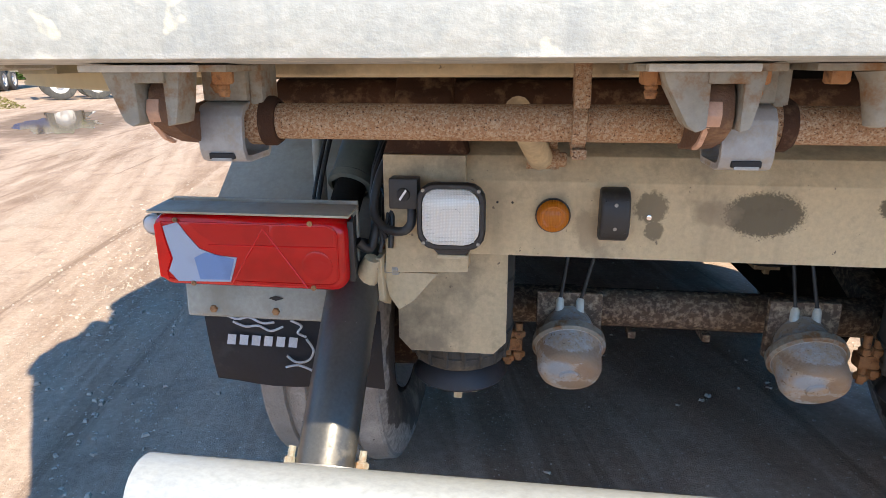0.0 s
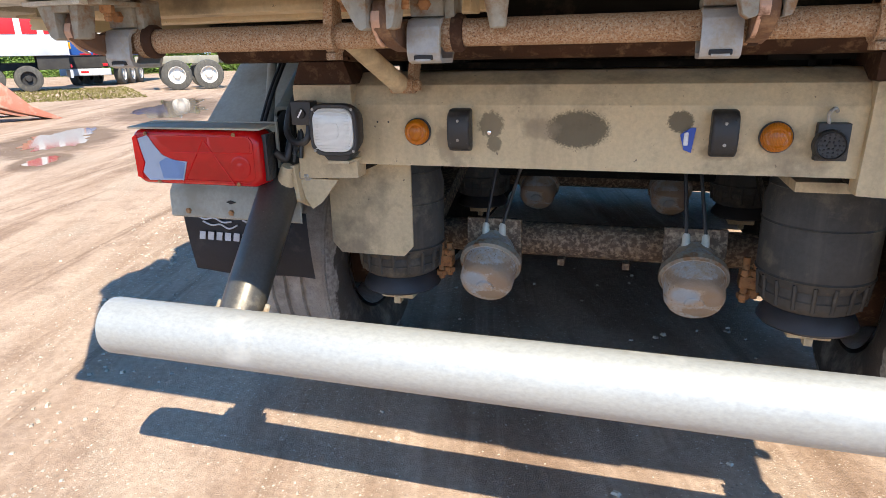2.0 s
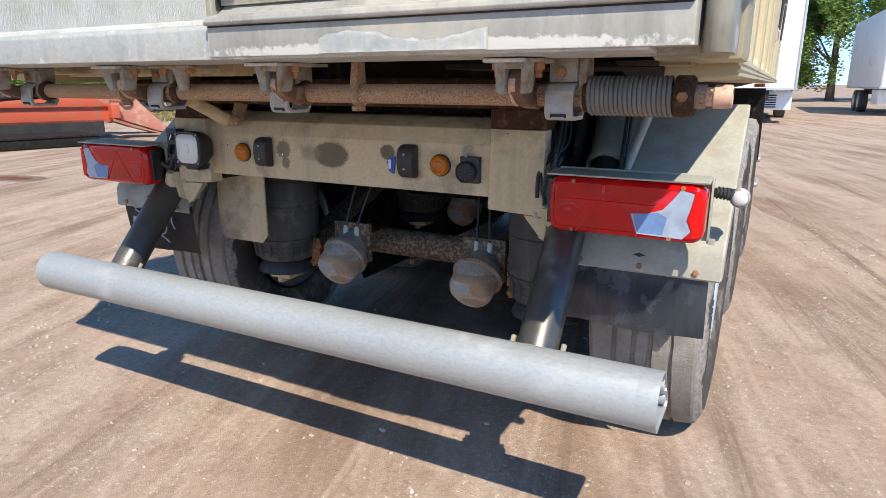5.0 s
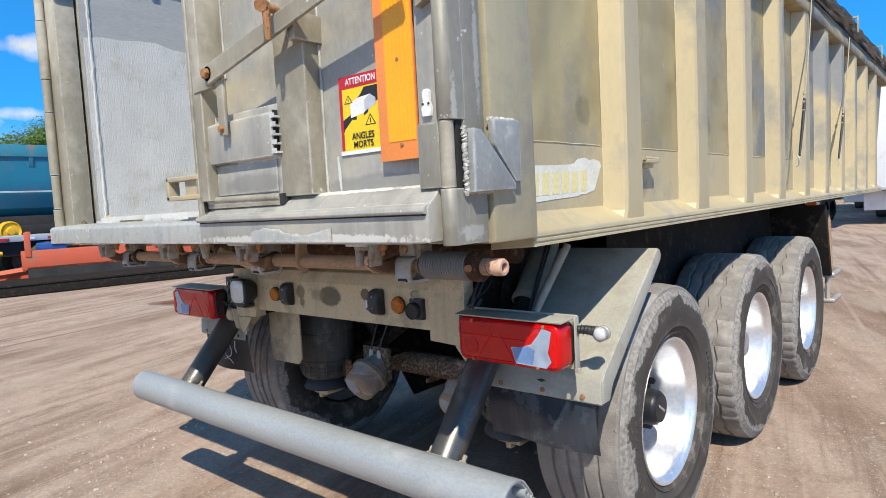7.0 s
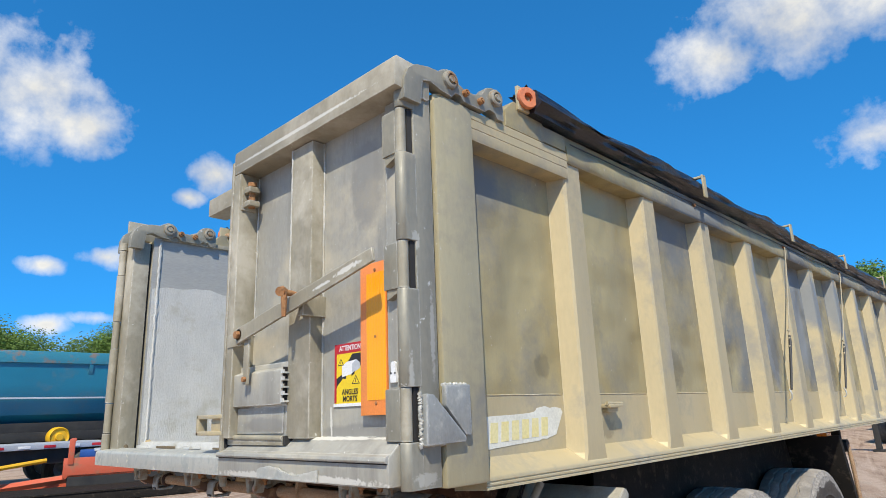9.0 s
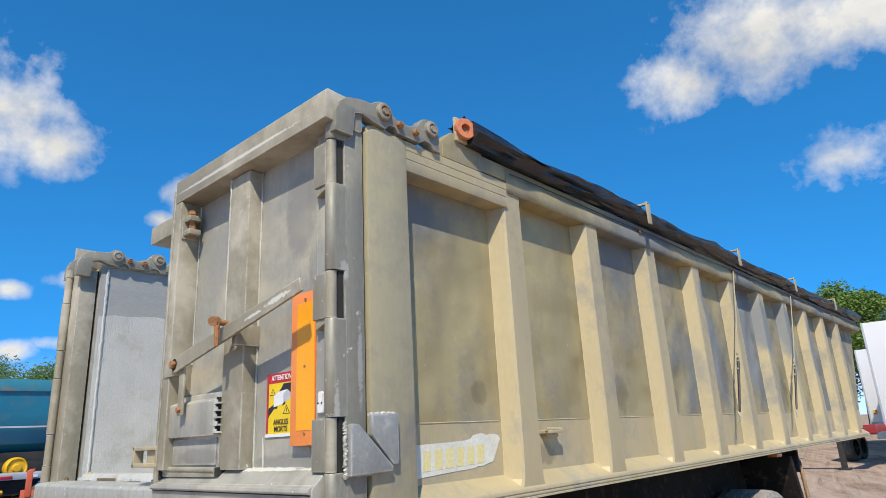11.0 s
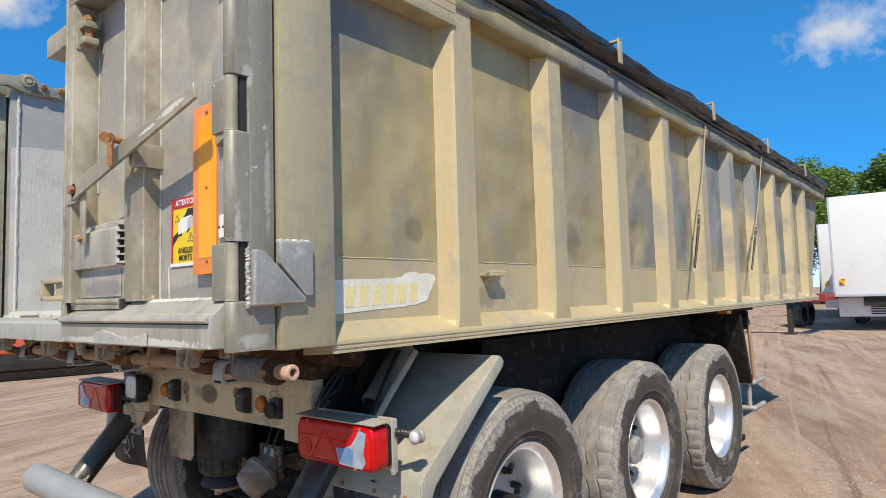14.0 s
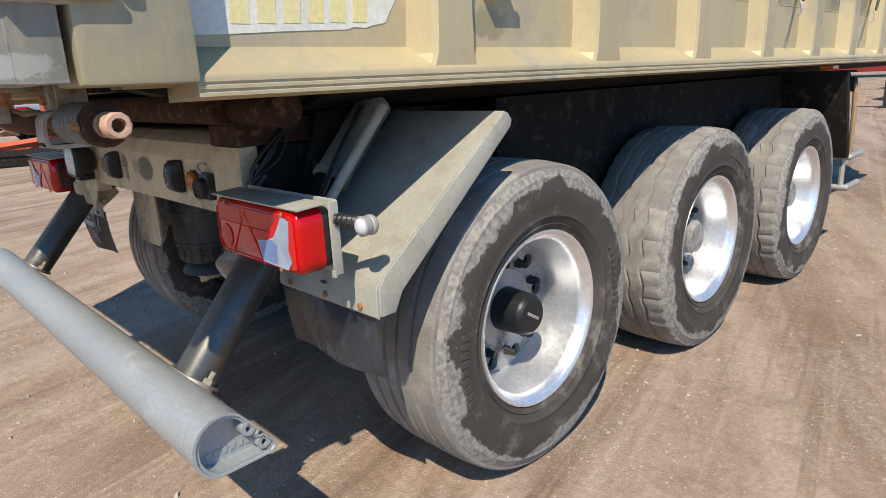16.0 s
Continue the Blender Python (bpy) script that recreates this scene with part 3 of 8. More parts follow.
def stains(m, axes, rows, colour, ragged=0.5, fine=30.0, strength=0.9, soft=0.34):
    """Patches of dirt or bare metal at known places: rows of (u, v, half width, half height, turn) in two of the object's axes."""
    nt = m.node_tree
    b = nt.nodes["Principled BSDF"]
    add = nt.nodes.new
    tc, cut = add("ShaderNodeTexCoord"), add("ShaderNodeSeparateXYZ")
    nt.links.new(tc.outputs["Object"], cut.inputs[0])
    n = add("ShaderNodeTexNoise")
    n.inputs["Scale"].default_value, n.inputs["Detail"].default_value, n.inputs["Roughness"].default_value = fine, 7.0, 0.7
    nt.links.new(tc.outputs["Object"], n.inputs["Vector"])

    def calc(op, a, c, k=None):
        x = add("ShaderNodeMath")
        x.operation = op
        for i, v in enumerate((a, c, k)):
            if isinstance(v, (int, float)):
                x.inputs[i].default_value = v
            elif v is not None:
                nt.links.new(v, x.inputs[i])
        return x.outputs[0]

    total = None
    for u0, v0, a, c, turn in rows:
        u, v = calc("SUBTRACT", cut.outputs[axes[0]], u0), calc("SUBTRACT", cut.outputs[axes[1]], v0)
        co, si = math.cos(radians(turn)), math.sin(radians(turn))
        p = calc("DIVIDE", calc("ADD", calc("MULTIPLY", u, co), calc("MULTIPLY", v, si)), a)
        q = calc("DIVIDE", calc("SUBTRACT", calc("MULTIPLY", v, co), calc("MULTIPLY", u, si)), c)
        near = calc("SUBTRACT", 1.0, calc("SQRT", calc("ADD", calc("MULTIPLY", p, p), calc("MULTIPLY", q, q)), 0.0))
        total = near if total is None else calc("MAXIMUM", total, near)
    edge = add("ShaderNodeMapRange")
    for k, v in enumerate((0.0, soft, 0.0, strength)):
        edge.inputs[k + 1].default_value = v
    nt.links.new(calc("ADD", total, calc("MULTIPLY", calc("SUBTRACT", n.outputs[0], 0.5), ragged * 2)), edge.inputs[0])
    mix = add("ShaderNodeMix")
    mix.data_type = "RGBA"
    nt.links.new(edge.outputs[0], mix.inputs[0])
    nt.links.new(b.inputs["Base Color"].links[0].from_socket, mix.inputs[6])
    mix.inputs[7].default_value = (*colour, 1)
    nt.links.new(mix.outputs[2], b.inputs["Base Color"])


# mud left by lost fittings on the cross beam; bare metal rubbed through the dust on the side wall, and oily hand marks
stains(M["beam"], "XZ", [(-0.014, 1.032, 0.078, 0.047, 0), (0.214, 1.052, 0.030, 0.026, 0)], (0.10, 0.082, 0.05), 0.40, 240, 0.9, 0.16)
stains(M["beam"], "XZ", [(-0.222, 1.040, 0.034, 0.036, 10), (-0.214, 0.996, 0.020, 0.022, 0)], (0.15, 0.12, 0.075), 0.55, 120, 0.8, 0.2)
stains(M["beam"], "XZ", [(-0.10, 1.03, 0.05, 0.03, 0), (0.30, 0.985, 0.05, 0.02, 0), (-0.34, 0.99, 0.03, 0.05, 0)], (0.26, 0.20, 0.13), 0.8, 26, 0.6)
for key in ("tub", "rib"):
    stains(M[key], "YZ", [(3.02, 2.20, 0.10, 0.42, 12), (3.22, 1.95, 0.12, 0.50, 14), (3.95, 2.12, 0.16, 0.40, 8), (4.25, 2.25, 0.14, 0.30, 10), (4.95, 2.2, 0.12, 0.40, 10), (5.7, 2.15, 0.12, 0.38, 0)], (0.215, 0.232, 0.24), 0.55, 2.6, 0.9)
    stains(M[key], "YZ", [(3.32, 1.86, 0.09, 0.22, 8), (4.72, 1.80, 0.07, 0.22, 8), (1.02, 1.44, 0.10, 0.05, 0), (1.62, 1.92, 0.05, 0.05, 0), (0.60, 1.68, 0.05, 0.06, 0), (2.40, 1.66, 0.09, 0.10, 0), (1.75, 1.70, 0.10, 0.12, 0)], (0.12, 0.105, 0.075), 1.1, 12, 0.4)
stains(M["gate"], "XZ", [(0.70, 1.66, 0.05, 0.16, 0), (0.95, 1.47, 0.22, 0.03, 0), (0.45, 1.50, 0.16, 0.03, 0), (1.00, 2.30, 0.10, 0.20, 0)], (0.22, 0.215, 0.20), 0.8, 7, 0.6)
# pale scrapes along the lower edge, on the locking arm and round the hinges
stains(M["gate"], "XZ", [(0.68, 1.330, 0.50, 0.016, 0), (0.62, 1.452, 0.55, 0.006, 0), (0.80, 1.50, 0.006, 0.06, 4), (0.50, 1.567, 0.14, 0.006, 0)], (0.66, 0.65, 0.60), 0.9, 45, 0.85, 0.2)
stains(M["gate_frame"], "XZ", [(1.04, 1.972, 0.07, 0.010, 11), (0.90, 1.940, 0.05, 0.006, 11), (0.66, 2.58, 0.45, 0.008, 0)], (0.66, 0.65, 0.60), 1.2, 90, 0.85, 0.2)
stains(M["post"], "YZ", [(-0.15, 1.60, 0.012, 0.10, 0), (-0.10, 1.34, 0.05, 0.02, 0), (-0.12, 2.04, 0.02, 0.03, 0), (-0.06, 1.75, 0.01, 0.14, 0)], (0.50, 0.49, 0.44), 1.2, 60, 0.6, 0.3)


# ---- shapes ----
def sheet(name, bm, mat, smooth=40):
    bmesh.ops.recalc_face_normals(bm, faces=bm.faces)
    me = bpy.data.meshes.new(name)
    bm.to_mesh(me)
    bm.free()
    me.materials.append(mat if not isinstance(mat, str) else M[mat])
    if smooth:
        me.polygons.foreach_set("use_smooth", [True] * len(me.polygons))
        me.set_sharp_from_angle(angle=radians(smooth))
    return me


def part(name, bm, mat, parent=None, label="", smooth=40):
    ob = new(name, sheet(name, bm, mat, smooth))
    if parent is not None:
        ob.parent = parent
    if label:
        ob["label"] = label
    return ob


def thing(name, label, category, group="", kind=""):
    return tagged(new(name), label, category, group, kind)


def box(bm, lo, hi, b=0.0, seg=2):
    x0, y0, z0 = (min(a, c) for a, c in zip(lo, hi))
    x1, y1, z1 = (max(a, c) for a, c in zip(lo, hi))
    v = [bm.verts.new(p) for p in ((x0, y0, z0), (x1, y0, z0), (x1, y1, z0), (x0, y1, z0), (x0, y0, z1), (x1, y0, z1), (x1, y1, z1), (x0, y1, z1))]
    f = [bm.faces.new([v[i] for i in q]) for q in ((3, 2, 1, 0), (4, 5, 6, 7), (0, 1, 5, 4), (1, 2, 6, 5), (2, 3, 7, 6), (3, 0, 4, 7))]
    if b:
        bmesh.ops.bevel(bm, geom=list({e for q in f for e in q.edges}), offset=b, segments=seg, affect="EDGES", profile=0.6)
    return bm


def made(*boxes, b=0.0):
    bm = bmesh.new()
    for lo, hi in boxes:
        box(bm, lo, hi, b)
    return bm


def prism(bm, pts, axis, a, c, b=0.0, seg=2):
    """A polygon in the plane across the axis, drawn out from a to c. pts are (y, z) for x, (x, z) for y, (x, y) for z."""
    put = {"x": lambda p, t: (t, p[0], p[1]), "y": lambda p, t: (p[0], t, p[1]), "z": lambda p, t: (p[0], p[1], t)}[axis]
    v0, v1 = [bm.verts.new(put(p, a)) for p in pts], [bm.verts.new(put(p, c)) for p in pts]
    n = len(pts)
    f = [bm.faces.new(v0), bm.faces.new(v1[::-1])] + [bm.faces.new((v0[i], v1[i], v1[(i + 1) % n], v0[(i + 1) % n])) for i in range(n)]
    if b:
        bmesh.ops.recalc_face_normals(bm, faces=f)
        bmesh.ops.bevel(bm, geom=list({e for q in f for e in q.edges}), offset=b, segments=seg, affect="EDGES", profile=0.6)
    return bm


def basis(d):
    d = Vector(d).normalized()
    u = d.orthogonal().normalized() if abs(d.z) > 0.95 else d.cross(Vector((0, 0, 1))).normalized()
    return u, d.cross(u)


def rounded(pts, rs, steps=5):
    """Catmull-Rom curve through the points."""
    out, radii = [], []
    last = len(pts) - 1
    for i in range(last):
        a, b, c, d = pts[max(i - 1, 0)], pts[i], pts[i + 1], pts[min(i + 2, last)]
        for k in range(steps):
            t = k / steps
            out.append(0.5 * (2 * b + (c - a) * t + (2 * a - 5 * b + 4 * c - d) * t ** 2 + (3 * b - a - 3 * c + d) * t ** 3))
            radii.append(rs[i] + (rs[i + 1] - rs[i]) * t)
    return out + [pts[-1]], radii + [rs[-1]]


def sweep(bm, pts, r, n=12, caps=True):
    pts = [Vector(p) for p in pts]
    rs = list(r) if isinstance(r, (list, tuple)) else [r] * len(pts)
    if 3 <= len(pts) <= 9 and max(rs) < 0.03:
        pts, rs = rounded(pts, rs)
    rings, u = [], None
    for i, p in enumerate(pts):
        d = (pts[min(i + 1, len(pts) - 1)] - pts[max(i - 1, 0)]).normalized()
        u = basis(d)[0] if u is None else (u - d * u.dot(d)).normalized()
        w = d.cross(u)
        rings.append([bm.verts.new(p + rs[i] * (math.cos(k * math.tau / n) * u + math.sin(k * math.tau / n) * w)) for k in range(n)])
    for a, c in zip(rings, rings[1:]):
        for k in range(n):
            bm.faces.new((a[k], a[(k + 1) % n], c[(k + 1) % n], c[k]))
    if caps:
        bm.faces.new(rings[0][::-1])
        bm.faces.new(rings[-1])
    return bm


def rod(bm, a, c, r, n=16):
    return sweep(bm, [a, c], r, n)


def lathe(bm, prof, at, d, n=32, close=False):
    """prof: (along, radius) rows turned about the line through at along d."""
    d = Vector(d).normalized()
    u, w = basis(d)
    at = Vector(at)
    rings = []
    for s, r in prof:
        if r < 1e-5:
            rings.append([bm.verts.new(at + s * d)] * n)
        else:
            rings.append([bm.verts.new(at + s * d + r * (math.cos(k * math.tau / n) * u + math.sin(k * math.tau / n) * w)) for k in range(n)])
    pairs = list(zip(rings, rings[1:])) + ([(rings[-1], rings[0])] if close else [])
    for a, c in pairs:
        for k in range(n):
            q = [a[k], a[(k + 1) % n], c[(k + 1) % n], c[k]]
            q = [v for i, v in enumerate(q) if v not in q[:i]]
            if len(q) > 2:
                bm.faces.new(q)
    return bm


def hexnut(bm, at, d, r=0.012, h=0.012):
    return lathe(bm, [(0, 0), (0, r), (h * 0.8, r), (h, r * 0.8), (h, 0)], at, d, 6)


def slab(bm, pts, thick, axis="y"):
    """A flat outline given in 3D, thickened along an axis."""
    off = Vector({"x": (thick, 0, 0), "y": (0, thick, 0), "z": (0, 0, thick)}[axis]) if isinstance(axis, str) else Vector(axis).normalized() * thick
    v0, v1 = [bm.verts.new(p) for p in pts], [bm.verts.new(Vector(p) + off) for p in pts]
    n = len(pts)
    bm.faces.new(v0)
    bm.faces.new(v1[::-1])
    for i in range(n):
        bm.faces.new((v0[i], v1[i], v1[(i + 1) % n], v0[(i + 1) % n]))
    return bm


def words(name, text, size, mat, parent, m, squeeze=1.0, thick=0.0006):
    """Raised lettering in the built-in font, as a mesh."""
    cu = bpy.data.curves.new(name, "FONT")
    cu.body, cu.size, cu.align_x, cu.extrude, cu.offset = text, size, "CENTER", thick, size * 0.018
    ob = new(name + "_curve", cu)
    me = bpy.data.meshes.new_from_object(ob)
    bpy.data.objects.remove(ob)
    me.name = name
    me.materials.clear()
    me.materials.append(M[mat])
    me.transform(m @ Matrix.Diagonal((squeeze, 1, 1, 1)))
    out = new(name, me)
    out.parent = parent
    return out


def ellipse(cx, cz, a, c, n=20, wobble=0.0, seed=0):
    rnd = random.Random(seed)
    ph = [rnd.uniform(0, math.tau) for _ in range(4)]
    out = []
    for k in range(n):
        t = k * math.tau / n
        q = 1 + wobble * sum(math.sin((j + 2) * t + ph[j]) / (j + 1) for j in range(4))
        out.append((cx + a * q * math.cos(t), cz + c * q * math.sin(t)))
    return out


# ---- ground ----
def dirt_ground():
    m = bpy.data.materials.new("packed_dirt_yard")
    m.use_nodes = True
    nt = m.node_tree
    b = nt.nodes["Principled BSDF"]
    add = nt.nodes.new
    tc = add("ShaderNodeTexCoord")

    def noise_at(scale, detail, roughness=0.6, stretch=None, turn=0.0):
        n = add("ShaderNodeTexNoise")
        n.inputs["Scale"].default_value, n.inputs["Detail"].default_value, n.inputs["Roughness"].default_value = scale, detail, roughness
        if stretch:
            tn, mp = add("ShaderNodeMapping"), add("ShaderNodeMapping")
            tn.inputs["Rotation"].default_value = (0, 0, radians(turn))
            mp.inputs["Scale"].default_value = stretch
            nt.links.new(tc.outputs["Object"], tn.inputs[0])
            nt.links.new(tn.outputs[0], mp.inputs[0])
            nt.links.new(mp.outputs[0], n.inputs["Vector"])
        else:
            nt.links.new(tc.outputs["Object"], n.inputs["Vector"])
        return n.outputs[0]

    def ramp(v, *stops):
        r = add("ShaderNodeValToRGB")
        e = r.color_ramp.elements
        while len(e) < len(stops):
            e.new(0.5)
        for k, (p, c) in zip(e, stops):
            k.position, k.color = p, (*c, 1) if len(c) == 3 else c
        nt.links.new(v, r.inputs[0])
        return r.outputs[0]

    def blend(f, a, c, how="MIX"):
        x = add("ShaderNodeMix")
        x.data_type, x.blend_type = "RGBA", how
        for s, v in ((0, f), (6, a), (7, c)):
            if isinstance(v, (int, float)):
                x.inputs[s].default_value = v
            elif isinstance(v, tuple):
                x.inputs[s].default_value = (*v, 1)
            else:
                nt.links.new(v, x.inputs[s])
        return x.outputs[2]

    def pebbles(col, where, scale, reach):
        """Small pale stones pressed into the dirt, thick in the patches and thin elsewhere."""
        v = add("ShaderNodeTexVoronoi")
        v.inputs["Scale"].default_value = scale
        nt.links.new(tc.outputs["Object"], v.inputs["Vector"])
        pick = add("ShaderNodeSeparateColor")
        nt.links.new(v.outputs["Color"], pick.inputs[0])
        chance = add("ShaderNodeMapRange")
        for k, x in enumerate((0.46, 0.66, 0.03, 0.5)):
            chance.inputs[k + 1].default_value = x
        nt.links.new(where, chance.inputs[0])
        steps = []
        for op, p, q in (("LESS_THAN", pick.outputs[0], chance.outputs[0]), ("LESS_THAN", v.outputs["Distance"], reach)):
            n = add("ShaderNodeMath")
            n.operation = op
            nt.links.new(p, n.inputs[0])
            if isinstance(q, float):
                n.inputs[1].default_value = q
            else:
                nt.links.new(q, n.inputs[1])
            steps.append(n.outputs[0])
        both = add("ShaderNodeMath")
        both.operation = "MULTIPLY"
        for k in (0, 1):
            nt.links.new(steps[k], both.inputs[k])
        tone = ramp(pick.outputs[1], (0.0, (0.24, 0.19, 0.15)), (0.45, (0.42, 0.36, 0.29)), (1.0, (0.64, 0.58, 0.50)))
        return blend(both.outputs[0], col, tone)

    wide = noise_at(0.55, 8)
    tracks, lines = noise_at(1.0, 6, 0.6, (2.4, 0.10, 1), -26), noise_at(1.0, 5, 0.6, (7.0, 0.16, 1), -13)
    patch = noise_at(1.0, 6, 0.7, (1.9, 0.55, 1), -28)
    mid, fine, grit = noise_at(4.5, 8, 0.65), noise_at(38, 6, 0.7), noise_at(170, 3, 0.7)
    col = ramp(wide, (0.36, (0.235, 0.167, 0.123)), (0.52, (0.325, 0.240, 0.182)), (0.68, (0.41, 0.314, 0.246)))
    col = blend(ramp(tracks, (0.43, (0, 0, 0)), (0.57, (0.85, 0.85, 0.85))), col, (0.44, 0.347, 0.275))
    col = blend(ramp(lines, (0.54, (0, 0, 0)), (0.62, (0.6, 0.6, 0.6))), col, (0.47, 0.375, 0.30))
    col = blend(ramp(lines, (0.34, (0.75, 0.75, 0.75)), (0.43, (0, 0, 0))), col, (0.19, 0.133, 0.097))
    col = blend(ramp(mid, (0.50, (0, 0, 0)), (0.66, (0.45, 0.45, 0.45))), col, (0.19, 0.130, 0.094))
    damp = noise_at(1.0, 7, 0.68, (1.3, 0.5, 1), -20)
    col = blend(ramp(damp, (0.55, (0, 0, 0)), (0.68, (0.5, 0.5, 0.5))), col, (0.165, 0.108, 0.078))
    col = blend(ramp(patch, (0.54, (0, 0, 0)), (0.64, (0.6, 0.6, 0.6))), col, (0.36, 0.30, 0.24))
    col = pebbles(col, patch, 75, 0.30)
    col = pebbles(col, patch, 170, 0.36)
    col = blend(0.9, col, ramp(fine, (0.28, (0.76, 0.72, 0.71)), (0.72, (1.26, 1.21, 1.19))), "MULTIPLY")
    col = blend(ramp(grit, (0.69, (0, 0, 0)), (0.75, (0.7, 0.7, 0.7))), col, (0.62, 0.54, 0.44))
    nt.links.new(col, b.inputs["Base Color"])
    b.inputs["Specular IOR Level"].default_value = 0.12
    r = add("ShaderNodeMapRange")
    for n, x in enumerate((0.35, 0.65, 0.97, 0.72)):
        r.inputs[n + 1].default_value = x
    nt.links.new(mid, r.inputs[0])
    nt.links.new(r.outputs[0], b.inputs["Roughness"])
    h = add("ShaderNodeMath")
    h.operation = "ADD"
    nt.links.new(fine, h.inputs[0])
    nt.links.new(grit, h.inputs[1])
    bp = add("ShaderNodeBump")
    bp.inputs["Strength"].default_value, bp.inputs["Distance"].default_value = 0.5, 0.012
    nt.links.new(h.outputs[0], bp.inputs["Height"])
    nt.links.new(bp.outputs[0], b.inputs["Normal"])
    return m


def yard():
    bm = bmesh.new()
    near = 42
    n = 168
    grid = [[bm.verts.new((x, y, 0.004 * (noise.noise(Vector((x * 0.35, y * 0.35, 3))) - 0.1) * min(1.0, max(0.0, (math.hypot(x, y - 2) - 4) / 6))))
             for x in (-near + 2 * near * i / n for i in range(n + 1))] for y in (-near + 2 * near * j / n for j in range(n + 1))]
    for j in range(n):
        for i in range(n):
            bm.faces.new((grid[j][i], grid[j][i + 1], grid[j + 1][i + 1], grid[j + 1][i]))
    far = 1500
    rim = [grid[0][i] for i in range(n)] + [grid[j][n] for j in range(n)] + [grid[n][i] for i in range(n, 0, -1)] + [grid[j][0] for j in range(n, 0, -1)]
    out = [bm.verts.new((v.co.x * far / near, v.co.y * far / near, 0)) for v in rim]
    for k in range(len(rim)):
        q = (k + 1) % len(rim)
        bm.faces.new((rim[k], out[k], out[q], rim[q]))
    soil = dirt_ground()
    # wet soil round the puddles and in the ruts between them
    stains(soil, "XY", [(-8.7, 7.0, 2.3, 0.95, 125), (-11.1, 12.8, 4.6, 1.5, 125), (-7.0, 5.1, 0.9, 0.35, 125), (-8.0, 3.66, 0.7, 0.3, 15)], (0.125, 0.086, 0.064), 0.5, 1.6, 0.75, 0.25)
    tagged(part("ground", bm, soil, None, "", 80), "brown packed dirt yard with pale grit and tyre tracks", "ground", kind="structure")


yard()


def puddle(at, size, turn, seed, label):
    bm = bmesh.new()
    c, s = math.cos(radians(turn)), math.sin(radians(turn))
    pts = []
    for k in range(140):
        t = math.tau * k / 140
        p, q = math.cos(t), math.sin(t)
        r = 0.95 + 0.42 * noise.noise(Vector((1.4 * p, 1.4 * q, seed))) + 0.30 * noise.noise(Vector((4 * p, 4 * q, seed + 9))) + 0.14 * noise.noise(Vector((13 * p, 13 * q, seed + 5)))
        pts.append((size[0] * r * p, size[1] * r * q))
    top = [bm.verts.new((at[0] + c * x - s * y, at[1] + s * x + c * y, 0.005)) for x, y in pts]
    low = [bm.verts.new((at[0] + 1.01 * (c * x - s * y), at[1] + 1.01 * (s * x + c * y), -0.004)) for x, y in pts]
    bm.faces.new(top)
    for k in range(len(top)):
        q = (k + 1) % len(top)
        bm.faces.new((top[k], low[k], low[q], top[q]))
    tagged(part("puddle", bm, "water", None, "", 0), label, "puddle", "puddles", "structure")


puddle((-8.7, 7.0), (1.45, 0.50), 125, 4, "shallow muddy puddle reflecting the parked lorries")
puddle((-11.1, 12.8), (3.3, 0.80), 125, 9, "long shallow puddle in the wheel ruts")
puddle((-7.0, 5.1), (0.5, 0.16), 125, 5, "small shallow puddle on the dirt")
puddle((-8.0, 3.66), (0.36, 0.13), 15, 8, "small shallow puddle beside the wheel tracks")


def gravel():
    rnd = random.Random(7)
    verts, faces = [], []
    cube = ((-1, -1, -1), (1, -1, -1), (1, 1, -1), (-1, 1, -1), (-0.6, -0.6, 1), (0.6, -0.6, 1), (0.6, 0.6, 1), (-0.6, 0.6, 1))
    quads = ((4, 5, 6, 7), (0, 1, 5, 4), (1, 2, 6, 5), (2, 3, 7, 6), (3, 0, 4, 7))
    c28, s28 = math.cos(radians(28)), math.sin(radians(28))
    for k in range(60000):
        if k < 48000:
            x, y = rnd.uniform(-4.2, 4.6), rnd.uniform(-1.2, 6.0)
        else:
            x, y = rnd.uniform(-12, 8), rnd.uniform(-2, 14)
        # stones gather in drifts along the old wheel tracks
        u, w = c28 * x + s28 * y, c28 * y - s28 * x
        drift = noise.noise(Vector((1.5 * u, 0.45 * w, 5.0))) + 0.5 * noise.noise(Vector((4.5 * u, 1.6 * w, 8.0)))
        drift += 0.9 * math.exp(-((u + 1.35) / 0.38) ** 2)
        if rnd.random() > 0.035 + 0.62 * max(0.0, drift - 0.14):
            continue
        s = 0.0034 * math.exp(rnd.gauss(0, 0.6))
        if rnd.random() < 0.02:
            s *= 1.7
        s = min(s, 0.0115)
        t = rnd.uniform(0, math.tau)
        c, d = math.cos(t), math.sin(t)
        a, b2, h = s * rnd.uniform(0.8, 1.5), s * rnd.uniform(0.6, 1.0), s * rnd.uniform(0.35, 0.7)
        o = len(verts)
        for p, q, r in cube:
            p, q = p * a * rnd.uniform(0.8, 1.1), q * b2 * rnd.uniform(0.8, 1.1)
            verts.append((x + c * p - d * q, y + d * p + c * q, (r + 0.6) * h))
        faces += [[o + i for i in q] for q in quads]
    me = bpy.data.meshes.new("gravel")
    me.from_pydata(verts, [], faces)
    me.materials.append(M["stone"])
    tagged(new("gravel", me), "small pale stones strewn over the dirt", "gravel", kind="stuff")


gravel()

# ---- the tipper trailer ----
trailer = thing("tipper_trailer", "dusty beige aluminium tipper semi-trailer with one rear door open", "trailer")
BODY_END = 7.45
RIBS = [0.822 + 0.69 * k for k in range(10)]


